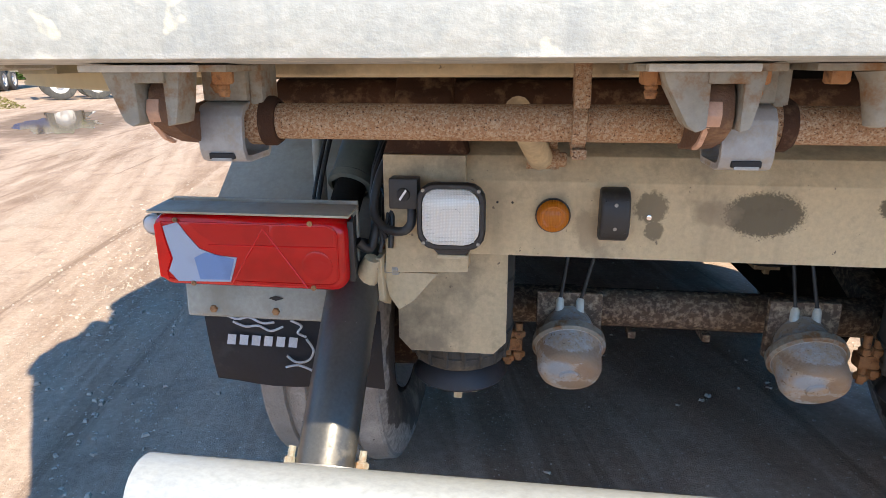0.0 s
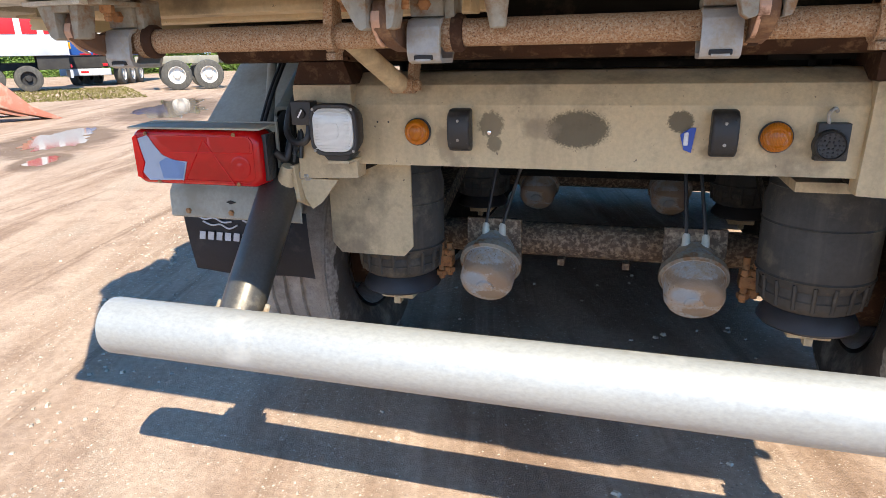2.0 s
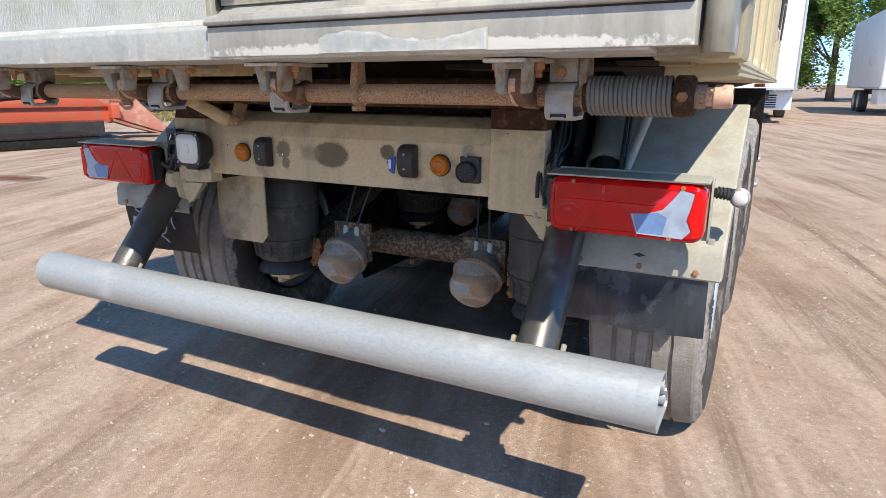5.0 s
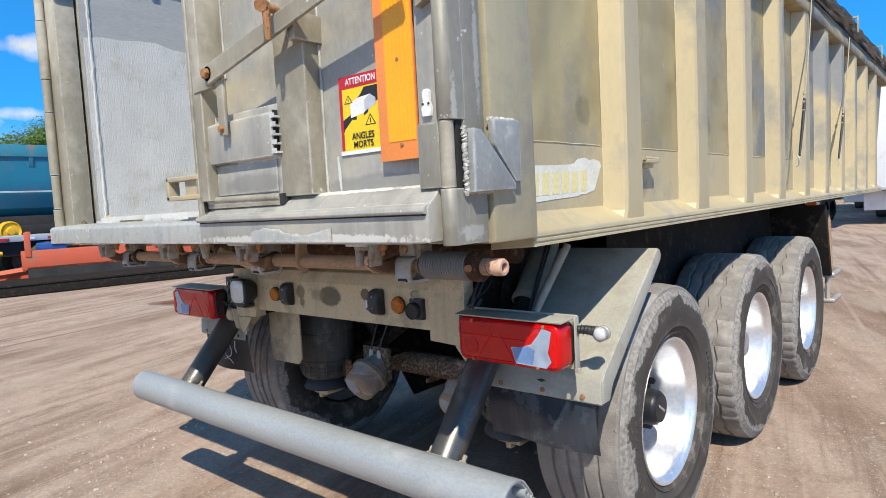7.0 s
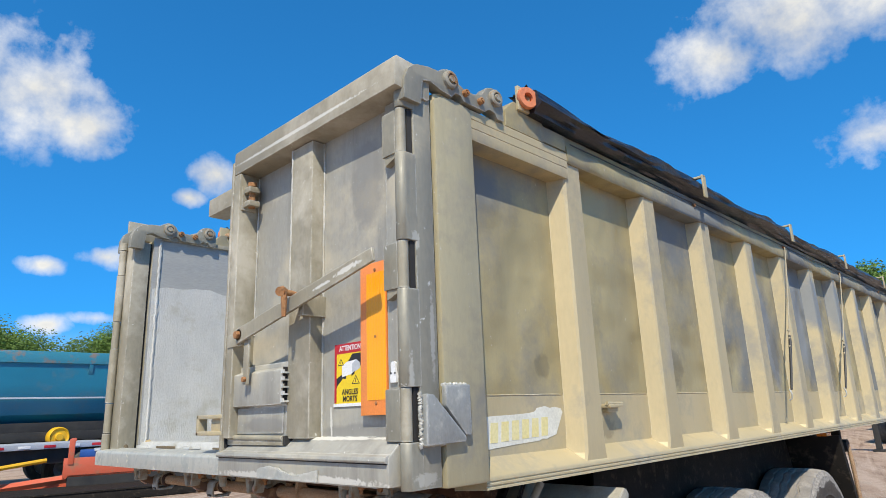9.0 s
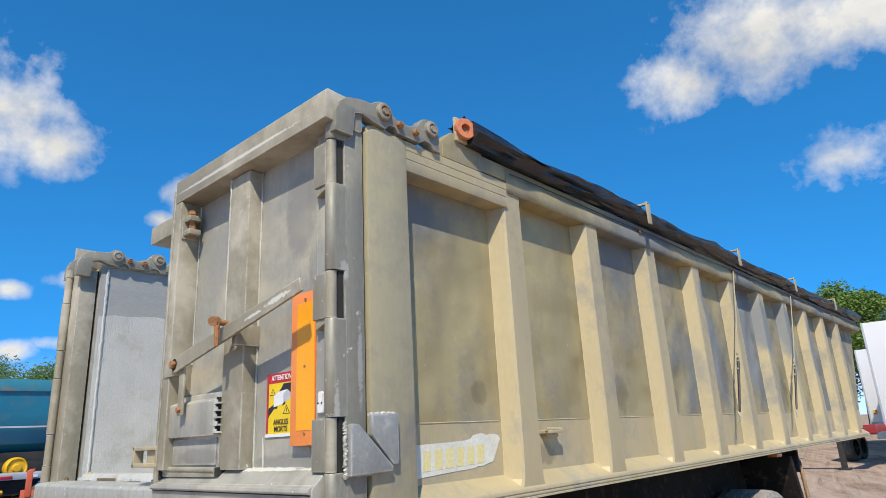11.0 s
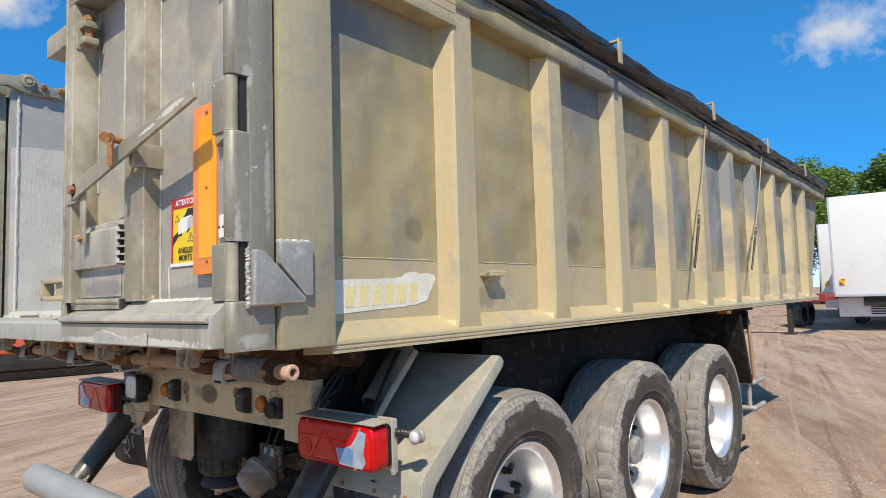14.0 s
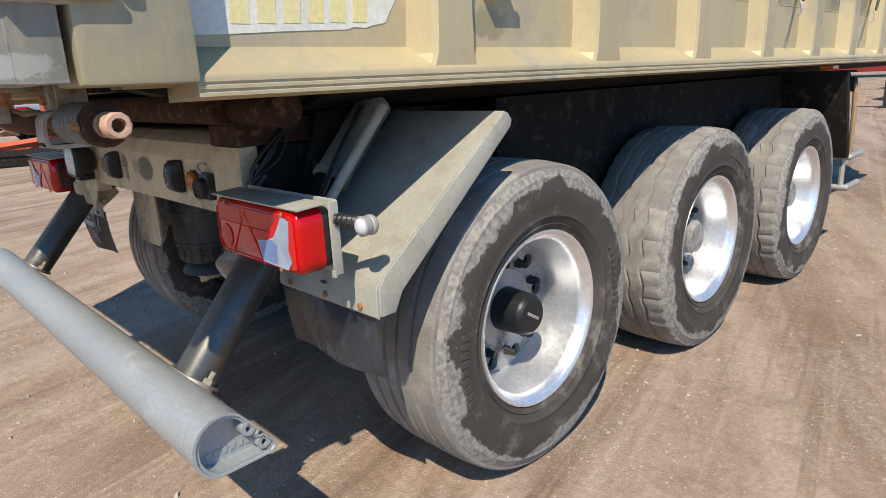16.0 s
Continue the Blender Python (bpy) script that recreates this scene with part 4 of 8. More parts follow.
def lean(z):
    """The front wall leans forward towards its top."""
    return BODY_END + (z - 1.29) * 0.60


def tub():
    for s in (1, -1):
        bm = bmesh.new()
        prism(bm, [(0.06, 1.30), (lean(1.30), 1.30), (lean(2.64), 2.64), (0.62, 2.64), (0.60, 2.574), (0.06, 2.574)], "x", s * 1.105, s * 1.163)
        wall = part("side_wall", bm, "tub", trailer, "dusty beige aluminium side wall with stiffening ribs")
        # lower sill: sloping shelf and grooved lip
        bm = bmesh.new()
        prof = [(1.163, 1.372), (1.238, 1.322), (1.243, 1.316), (1.243, 1.307), (1.239, 1.305), (1.239, 1.302), (1.243, 1.300), (1.243, 1.294), (1.239, 1.292), (1.239, 1.289), (1.243, 1.287), (1.243, 1.281), (1.10, 1.272), (1.10, 1.372)]
        prism(bm, [(s * x, z) for x, z in prof], "y", 0.162, lean(1.3))
        part("sill_rail", bm, "rib", wall)
        for y in RIBS:
            bm = bmesh.new()
            lo, hi = 1.324, 2.548
            base, face = 0.090, 0.058
            ring = []
            for z, out, fl in ((lo, 1.234, 1.30), (lo + 0.03, 1.236, 1.14), (lo + 0.12, 1.237, 1.06), (hi - 0.02, 1.240, 1.0), (hi, 1.240, 1.0)):
                pts = [(s * 1.164, y - base * fl, z), (s * (out - 0.008), y - face * fl - 0.006, z), (s * out, y - face * fl + 0.004, z), (s * out, y + face * fl - 0.004, z), (s * (out - 0.008), y + face * fl + 0.006, z), (s * 1.164, y + base * fl, z)]
                ring.append([bm.verts.new(p) for p in pts])
            for a, c in zip(ring, ring[1:]):
                for k in range(6):
                    bm.faces.new((a[k], a[(k + 1) % 6], c[(k + 1) % 6], c[k]))
            bm.faces.new(ring[0][::-1])
            bm.faces.new(ring[-1])
            part("rib", bm, "rib", wall, "", 15)
        # weld seam low on every bay
        edges = [0.17] + RIBS + [lean(1.57)]
        for a, c in zip(edges, edges[1:]):
            a2, c2 = a + (0.11 if a > 0.2 else 0), c - (0.11 if c < 7.3 else 0.02)
            bm = bmesh.new()
            sweep(bm, [(s * 1.164, a2 + (c2 - a2) * k / 8, 1.572 + 0.0006 * math.sin(k * 2.1 + a)) for k in range(9)], 0.0028, 6)
            part("weld_seam", bm, "rib", wall)
            part("lower_plate", made(((s * 1.1625, a2 - 0.02, 1.368), (s * 1.1642, c2 + 0.02, 1.571))), "rib", wall)
        # top rail: deep first piece, then a slimmer one
        bm = bmesh.new()
        prism(bm, [(s * 1.163, 2.458), (s * 1.247, 2.458), (s * 1.25, 2.466), (s * 1.25, 2.50), (s * 1.247, 2.503), (s * 1.25, 2.506), (s * 1.25, 2.535), (s * 1.247, 2.538), (s * 1.25, 2.541), (s * 1.25, 2.572), (s * 1.163, 2.580)], "y", 0.162, 0.775)
        part("rear_top_rail", bm, "rib", wall)
        bm = bmesh.new()
        prism(bm, [(s * 1.163, 2.532), (s * 1.246, 2.532), (s * 1.252, 2.540), (s * 1.252, 2.60), (s * 1.240, 2.625), (s * 1.235, 2.660), (s * 1.10, 2.660), (s * 1.10, 2.642), (s * 1.163, 2.642)], "y", 0.777, lean(2.6))
        part("top_rail", bm, "tub", wall)
        bm = bmesh.new()
        prism(bm, [(0.60, 2.582), (0.776, 2.582), (0.776, 2.652), (0.60, 2.652)], "x", s * 1.165, s * 1.2485, 0.004)
        part("rail_gusset", bm, "tub", wall)
        # rear corner post
        bm = bmesh.new()
        y0 = -0.027
        prism(bm, [(y0, 1.305), (0.165, 1.305), (0.165, 2.572), (0.02, 2.578), (y0, 2.55)], "x", s * 1.105, s * 1.256, 0.012)
        part("corner_post", bm, "corner" if s > 0 else "gate_frame", wall)
        bm = bmesh.new()
        prism(bm, [(-0.022, 2.552), (0.16, 2.566), (0.16, 2.578), (0.02, 2.588), (-0.022, 2.572)], "x", s * 1.12, s * 1.246, 0.003)
        part("post_cap", bm, "rib", wall)
        # pivot link of the swinging gate on top of the wall
        link = bmesh.new()
        outline = [(-0.170, 2.50), (-0.168, 2.57), (-0.150, 2.612), (-0.115, 2.640), (-0.06, 2.652), (-0.01, 2.655), (0.012, 2.670), (0.035, 2.679), (0.060, 2.676), (0.082, 2.662), (0.096, 2.640), (0.12, 2.632), (0.17, 2.630), (0.215, 2.646), (0.245, 2.684), (0.275, 2.694), (0.305, 2.692), (0.330, 2.672), (0.336, 2.63), (0.336, 2.574), (0.300, 2.573), (0.285, 2.594), (0.255, 2.598), (0.228, 2.580), (0.115, 2.581), (0.100, 2.600), (0.075, 2.600), (0.055, 2.578), (0.0, 2.585), (-0.05, 2.600), (-0.085, 2.590), (-0.095, 2.50)]
        prism(link, outline, "x", s * 1.222, s * 1.266, 0.003)
        link = part("pivot_link", link, "post", trailer, "cast grey hinge link with two round pins")
        for y, z, r in ((0.043, 2.637, 0.033), (0.288, 2.652, 0.033), (0.120, 2.614, 0.013), (0.20, 2.610, 0.013)):
            bm = bmesh.new()
            lathe(bm, [(0, 0), (0, r), (0.012, r), (0.016, r * 0.85), (0.016, r * 0.62), (0.010, r * 0.6), (0.010, r * 0.42), (0.020, r * 0.38), (0.020, 0)], (s * 1.266, y, z), (s, 0, 0), 20)
            part("pivot_pin", bm, "cast" if r > 0.02 else "bolt", link)
        if s < 0:
            bm = bmesh.new()
            prism(bm, outline, "x", -1.106, -1.066, 0.004)
            inner = part("inner_link", bm, "post", link)
            for y, z, r in ((0.043, 2.637, 0.034), (0.288, 2.652, 0.034), (0.115, 2.622, 0.016), (0.20, 2.618, 0.016)):
                bm = bmesh.new()
                lathe(bm, [(0, 0), (0, r), (0.012, r), (0.016, r * 0.85), (0.016, r * 0.62), (0.010, r * 0.6), (0.010, r * 0.42), (0.020, r * 0.38), (0.020, 0)], (-1.067, y, z), (1, 0, 0), 20)
                part("pivot_pin", bm, "cast" if r > 0.02 else "bolt", inner)
    # floor and front wall
    bm = bmesh.new()
    box(bm, (-1.105, -0.02, 1.345), (1.105, lean(1.36), 1.40))
    part("load_floor", bm, "crust", trailer, "caked aluminium load floor")
    bm = bmesh.new()
    prism(bm, [(lean(1.36), 1.345), (lean(1.36) + 0.05, 1.345), (lean(2.6) + 0.05, 2.6), (lean(2.6), 2.6)], "x", -1.105, 1.105)
    part("front_wall", bm, "bare_in", trailer, "leaning front wall of the load space")
    # caked lining of the open side's inner wall, with its ragged upper edge
    rnd = random.Random(3)
    bm = bmesh.new()
    n = 90
    ys = [-0.016 + (lean(1.9) - 0.03) * k / n for k in range(n + 1)]
    rag = [2.292 + 0.012 * math.sin(k * 0.35) + rnd.uniform(-0.022, 0.018) for k in range(n + 1)]
    slab(bm, [(-1.1045, ys[0], 1.40), (-1.1045, ys[-1], 1.40)] + [(-1.1045, y, z) for y, z in zip(ys[::-1], rag[::-1])], 0.0045, "x")
    part("caked_lining", bm, "crust", trailer, "white caked residue on the inner wall")
    bm = bmesh.new()
    slab(bm, [(-1.1045, -0.026, 1.40), (-1.1045, lean(2.5) - 0.1, 1.40), (-1.1045, lean(2.5) - 0.1, 2.585), (-1.1045, -0.026, 2.585)], 0.002, "x")
    part("bare_lining", bm, "bare_in", trailer, "scraped bare grey inner wall")
    bm = bmesh.new()
    box(bm, (-1.10, 0.02, 2.575), (-1.085, lean(2.5), 2.60), 0.004)
    part("lining_edge", bm, "gate_frame", trailer)
    bm = bmesh.new()
    sweep(bm, [(-1.0985, 0.012 + rnd.uniform(-0.003, 0.003), 1.41 + k * 0.0195) for k in range(60)], [0.006 + rnd.uniform(0, 0.003) for k in range(60)], 6)
    part("lining_weld", bm, "crust", trailer)


tub()


def rear_gate():
    # bottom beam across the rear
    bm = bmesh.new()
    prism(bm, [(-0.190, 1.317), (-0.05, 1.312), (-0.02, 1.33), (-0.02, 1.395), (-0.10, 1.402), (-0.180, 1.392), (-0.190, 1.382)], "x", -1.25, 1.13, 0.004)
    sill = part("rear_sill", bm, "sill", trailer, "scuffed bright aluminium beam below the doors")
    bm = bmesh.new()
    prism(bm, [(-0.02, 1.395), (0.03, 1.395), (0.02, 1.43), (-0.01, 1.425)], "x", -1.12, 1.12, 0.004)
    part("sill_step", bm, "crust", sill)
    rnd = random.Random(11)
    for k in range(4):
        x = -1.02 + 0.29 * k + rnd.uniform(-0.03, 0.03)
        bm = bmesh.new()
        pts = ellipse(x, -0.03, 0.05 + rnd.uniform(0, 0.06), 0.014, 16, 0.3, k)
        slab(bm, [(a, c, 1.398) for a, c in pts], 0.006 + rnd.uniform(0, 0.008), "z")
        part("dirt_lump", bm, "mud_spot" if k % 2 else "crust", sill)
    for at, size, mat in (((-1.150, -0.085, 1.398), 0.040, "mud_spot"), ((-1.062, 0.012, 1.41), 0.030, "straw")):
        bm = bmesh.new()
        rings = []
        for k in range(5):
            r = size * math.cos(radians(k * 20))
            rings.append([bm.verts.new((at[0] + 1.2 * r * math.cos(q * math.tau / 18) * (1 + 0.2 * noise.noise(Vector((q, k, size * 99)))), at[1] + 0.6 * r * math.sin(q * math.tau / 18), at[2] + size * 0.9 * math.sin(radians(k * 20)) * (1 + 0.3 * noise.noise(Vector((q * 0.7, k, 5)))))) for q in range(18)])
        for a, c in zip(rings, rings[1:]):
            for q in range(18):
                bm.faces.new((a[q], a[(q + 1) % 18], c[(q + 1) % 18], c[q]))
        bm.faces.new(rings[-1])
        part("debris_clump", bm, mat, sill, "dried clump of dirt and straw")
    # swinging frame posts with the hinge poles
    bm = bmesh.new()
    prism(bm, [(-0.130, 1.312), (-0.040, 1.312), (-0.040, 2.548), (-0.130, 2.556)], "x", -1.112, -1.235, 0.006)
    far_post = part("gate_post", bm, "gate_frame", trailer, "weathered grey upright of the swinging gate frame")
    for k, (a, c) in enumerate(zip((1.312, 1.478, 1.639, 1.936, 2.09, 2.36, 2.51), (1.478, 1.639, 1.936, 2.09, 2.36, 2.51, 2.556))):
        bm = bmesh.new()
        rod(bm, (-1.230, -0.150, a + 0.002), (-1.230, -0.150, c - 0.002), 0.019 if k % 2 else 0.022)
        part("hinge_knuckle", bm, "gate_frame", far_post)
    part("post_backing", made(((-1.252, -0.130, 2.30), (-1.237, -0.020, 2.70)), b=0.003), "gate_frame", far_post)
    # dark strip paints the shade in the gap behind the post
    part("post_seam", made(((-1.20, -0.040, 1.32), (-1.125, -0.029, 2.55))), "steel_dark", far_post)
    for s in (1,):
        bm = bmesh.new()
        pins = [(1.441, 1.595), (1.885, 2.036), (2.324, 2.48)]
        prism(bm, [(-0.118, 1.312), (-0.040, 1.312), (-0.040, 2.53), (-0.055, 2.59), (-0.09, 2.60), (-0.118, 2.58)], "x", s * 1.12, s * 1.247, 0.003, 2)
        post = part("gate_post", bm, "post", trailer, "scuffed dark grey upright of the swinging gate frame")
        cuts = [1.312] + [z for p in pins for z in p] + [2.555]
        if s < 0:
            continue
        for a, c in zip(cuts[::2], cuts[1::2]):
            bm = bmesh.new()
            outline = [(s * 1.2475, -0.110), (s * 1.2475, -0.152)] + [(s * (1.2255 + 0.022 * math.cos(radians(-180 * k / 8))), -0.152 + 0.022 * math.sin(radians(-180 * k / 8))) for k in range(1, 8)] + [(s * 1.2035, -0.152), (s * 1.195, -0.110)]
            prism(bm, outline, "z", a, c, 0.0015, 1)
            part("hinge_knuckle", bm, "post", post)
        for a, c in pins:
            bm = bmesh.new()
            rod(bm, (s * 1.224, -0.153, a + 0.002), (s * 1.224, -0.153, c - 0.002), 0.0175)
            part("door_hinge_barrel", bm, "gate_frame", post)
            # dark block stands in for the shade inside the open slot
            part("hinge_slot", made(((s * 1.206, -0.138, a + 0.001), (s * 1.240, -0.116, c - 0.001))), "steel_dark", post)
        bm = bmesh.new()
        prism(bm, [(-0.118, 1.575), (-0.122, 1.430), (0.040, 1.434), (0.042, 1.448), (-0.090, 1.572)], "x", s * 1.246, s * 1.276, 0.004)
        part("stop_plate", bm, "stop", post, "welded grey stop plate")
        bm = bmesh.new()
        prism(bm, [(-0.040, 1.600), (0.068, 1.602), (0.067, 1.452), (0.042, 1.452), (-0.041, 1.539)], "x", s * 1.256, s * 1.276, 0.006)
        part("stop_block", bm, "stop", post, "scuffed bare metal stop block")
        bm = bmesh.new()
        r2 = random.Random(5)
        n = 60
        sweep(bm, [(s * (1.251 + r2.uniform(0, 0.003)), -0.121 - r2.uniform(0, 0.006), 1.424 + k * 0.153 / n) for k in range(n + 1)], [0.0045 + r2.uniform(0, 0.003) for k in range(n + 1)], 10)
        part("weld_bead", bm, "gate", post)
        for a, c in (((-0.118, 1.430), (0.036, 1.434)), ((-0.040, 1.601), (0.066, 1.603)), ((0.068, 1.600), (0.068, 1.456))):
            bm = bmesh.new()
            n = 22
            sweep(bm, [(s * (1.258 if a[0] > -0.1 else 1.250) + r2.uniform(-0.001, 0.001), a[0] + (c[0] - a[0]) * k / n, a[1] + (c[1] - a[1]) * k / n + r2.uniform(-0.0015, 0.0015)) for k in range(n + 1)], [0.0035 + r2.uniform(0, 0.003) for k in range(n + 1)], 8)
            part("weld_bead", bm, "gate", post)
    # the closed door leaf
    bm = bmesh.new()
    box(bm, (0.215, -0.110, 1.43), (1.19, -0.090, 2.56))
    leaf = part("rear_door", bm, "gate", trailer, "closed grey aluminium door leaf with raised frame")

    def piece(name, mat, *boxes, b=0.004, label=""):
        return part(name, made(*boxes, b=b), mat, leaf, label)

    bm = bmesh.new()
    prism(bm, [(-0.20, 2.540), (-0.06, 2.528), (-0.045, 2.535), (-0.045, 2.640), (-0.19, 2.648), (-0.20, 2.64)], "x", 0.203, 1.255, 0.005)
    part("top_beam", bm, "gate_frame", leaf)
    piece("edge_strip", "gate_frame", ((0.190, -0.203, 1.40), (0.207, -0.045, 2.60)))
    part("seam", made(((0.2072, -0.190, 1.42), (0.2118, -0.06, 2.54))), "steel_dark", leaf)
    piece("door_stile", "gate_frame", ((0.212, -0.201, 1.455), (0.262, -0.108, 2.535)))
    piece("door_stile", "gate_frame", ((0.607, -0.165, 1.452), (0.745, -0.108, 2.532)), b=0.006)
    rough = random.Random(17)
    for x, y, z0, z1 in ((0.612, -0.1655, 1.95, 2.53), (0.748, -0.1115, 1.45, 2.53), (0.265, -0.1115, 1.85, 2.53)):
        bm = bmesh.new()
        n = 40
        sweep(bm, [(x + rough.uniform(-0.001, 0.001), y, z0 + (z1 - z0) * k / n) for k in range(n + 1)], [0.0035 + rough.uniform(0, 0.002) for k in range(n + 1)], 6)
        part("weld_seam", bm, "gate", leaf)
    piece("hinge_stile", "gate", ((1.128, -0.137, 1.43), (1.200, -0.05, 2.53)))
    for z0, z1 in ((1.441, 1.595), (1.885, 2.036), (2.324, 2.48)):
        piece("hinge_leaf", "post", ((1.146, -0.166, z0 + 0.003), (1.212, -0.120, z1 - 0.003)))
    bm = bmesh.new()
    prism(bm, [(-0.200, 1.322), (-0.06, 1.326), (-0.05, 1.45), (-0.132, 1.456), (-0.150, 1.446), (-0.192, 1.408), (-0.200, 1.400)], "x", 0.185, 1.196, 0.003)
    part("bottom_beam", bm, "gate", leaf)
    bm = bmesh.new()
    prism(bm, [(-0.196, 1.386), (-0.210, 1.388), (-0.213, 1.394), (-0.210, 1.404), (-0.190, 1.412)], "x", 0.187, 1.194, 0.0015)
    part("drip_edge", bm, "gate", leaf)
    # dark strip on the beam's face for the shade under the lip
    part("drip_groove", made(((0.19, -0.2015, 1.3835), (1.19, -0.1995, 1.387))), "steel_dark", leaf)
    bm = bmesh.new()
    rod(bm, (0.205, -0.172, 1.457), (0.606, -0.172, 1.453), 0.011, 10)
    box(bm, (0.205, -0.178, 1.430), (0.606, -0.12, 1.452), 0.003)
    part("seal_lip", bm, "gate_frame", leaf)
    part("lip_notch", made(((0.6065, -0.176, 1.432), (0.622, -0.135, 1.462))), "steel_dark", leaf)
    r3 = random.Random(8)
    bm = bmesh.new()
    top = [(0.50 + 0.36 * k / 16, 1.352 + 0.012 * math.sin(k * 0.45) + r3.uniform(-0.002, 0.003)) for k in range(17)]
    slab(bm, [(0.50, -0.2035, 1.324), (0.86, -0.2035, 1.324)] + [(x, -0.2035, z) for x, z in top[::-1]], -0.008, "y")
    part("bitumen_spill", bm, "sill", leaf, "pale dried spill on the lower edge")
    # lower vent box with its broken corrugated end
    bm = bmesh.new()
    prism(bm, [(-0.188, 1.570), (-0.07, 1.560), (-0.07, 1.725), (-0.120, 1.718), (-0.188, 1.690)], "x", 0.235, 0.605, 0.004)
    boxp = part("step_box", bm, "gate", leaf, "grey hollow step profile with jagged open end")
    for k in range(5):
        bm = bmesh.new()
        z = 1.576 + 0.025 * k
        box(bm, (0.604, -0.184, z), (0.622 - 0.004 * (k % 2), -0.085, z + 0.006))
        box(bm, (0.604, -0.187, z), (0.618 + 0.004 * (k % 2), -0.182, z + 0.014))
        part("broken_web", bm, "sill", boxp)
    bm = bmesh.new()
    box(bm, (0.6045, -0.18, 1.578), (0.606, -0.085, 1.70))
    part("hollow", bm, "steel_dark", boxp)
    # lock arm, strap, bolt
    a, c = Vector((0.330, -0.214, 1.832)), Vector((1.165, -0.214, 1.995))
    d = (c - a).normalized()
    u = Vector((-d.z, 0, d.x))
    bm = bmesh.new()
    slab(bm, [a - u * 0.030, c - u * 0.022, c + u * 0.022, a + u * 0.030 + d * 0.01], -0.012, "y")
    bmesh.ops.bevel(bm, geom=bm.edges[:], offset=0.002, segments=1, affect="EDGES")
    arm = part("lock_arm", bm, "gate_frame", leaf, "flat diagonal locking arm")
    bm = bmesh.new()
    hexnut(bm, (0.352, -0.226, 1.838), (0, -1, 0), 0.016, 0.016)
    rod(bm, (0.352, -0.226, 1.838), (0.352, -0.20, 1.838), 0.022)
    part("arm_bolt", bm, "bolt", arm)
    bm = bmesh.new()
    rod(bm, (0.709, -0.16, 1.935), (0.709, -0.262, 1.950), 0.011, 10)
    rod(bm, (0.700, -0.25, 1.952), (0.718, -0.27, 1.945), 0.017, 10)
    sweep(bm, [(0.712, -0.250, 1.955), (0.716, -0.252, 1.92), (0.714, -0.250, 1.86)], [0.012, 0.011, 0.008], 8)
    part("tee_bolt", bm, "bolt", arm, "rusted tee bolt with hanging handle")
    piece("lock_lug", "gate_frame", ((0.733, -0.205, 1.862), (0.762, -0.109, 1.936)), b=0.005)
    piece("lower_panel", "gate", ((0.263, -0.162, 1.462), (0.606, -0.10, 1.72)))
    piece("panel_plate", "gate", ((0.263, -0.1665, 1.470), (0.590, -0.1625, 1.562)), b=0.0015)
    piece("arm_strap", "gate_frame", ((0.372, -0.212, 1.648), (0.410, -0.204, 1.83)), b=0.002)
    bm = bmesh.new()
    hexnut(bm, (0.391, -0.212, 1.668), (0, -1, 0), 0.011, 0.012)
    part("strap_bolt", bm, "bolt", leaf)
    piece("arm_bracket", "gate_frame", ((0.224, -0.206, 1.80), (0.34, -0.185, 1.85)), b=0.003)
    # upper latch
    bm = bmesh.new()
    rod(bm, (0.292, -0.160, 2.380), (0.292, -0.160, 2.482), 0.0145, 12)
    rod(bm, (0.292, -0.160, 2.474), (0.292, -0.160, 2.490), 0.019, 12)
    latch = part("latch_pin", bm, "bolt", leaf, "rusty vertical latch pin")
    for z in (2.384, 2.444):
        part("latch_lug", made(((0.262, -0.186, z), (0.318, -0.134, z + 0.024)), b=0.006), "gate_frame", latch)
    part("latch_plate", made(((0.2625, -0.192, 2.372), (0.268, -0.128, 2.478)), b=0.002), "gate_frame", latch)
    # top stub and lower handle at the free edge
    piece("top_stub", "gate_frame", ((-0.045, -0.19, 2.418), (0.205, -0.10, 2.497)), b=0.004)
    bm = bmesh.new()
    for lo, hi in (((-0.015, -0.205, 1.466), (0.005, -0.165, 1.546)), ((-0.015, -0.205, 1.466), (0.206, -0.165, 1.482)), ((-0.015, -0.205, 1.530), (0.206, -0.165, 1.546)), ((0.09, -0.19, 1.47), (0.206, -0.165, 1.54))):
        box(bm, lo, hi, 0.004)
    part("door_handle", bm, "rib", leaf, "beige welded loop handle")
    # right-angle brackets above the hinges
    for z in (2.296, 1.857):
        bm = bmesh.new()
        prism(bm, [(1.155, z), (1.215, z + 0.022), (1.215, z + 0.040), (1.155, z + 0.030)], "y", -0.160, -0.13, 0.002)
        part("hinge_bracket", bm, "gate_frame", leaf)
    # warning sheet
    y = -0.1120
    sx0, sx1, sz0, sz1 = 0.822, 0.984, 1.553, 1.757
    sheet_ob = part("warning_sign", made(((sx0, y - 0.0015, sz0), (sx1, y, sz1))), "sign_yellow", leaf, "yellow and black blind spot warning sheet")
    w, h = sx1 - sx0, sz1 - sz0
    at = lambda u2, v2: (sx0 + u2 * w, sz0 + v2 * h)
    fronts = iter(y - 0.0018 - 0.00005 * k for k in range(40))

    def print_on(name, mat, pts):
        bm = bmesh.new()
        slab(bm, [(p[0], y - 0.0016, p[1]) for p in (at(*q) for q in pts)], next(fronts) - (y - 0.0016), "y")
        return part(name, bm, mat, sheet_ob, smooth=0)

    print_on("sign_stripe", "ink", [(0.06, 0.28), (0.06, 0.50), (0.62, 0.80), (0.98, 0.80), (0.98, 0.66)])
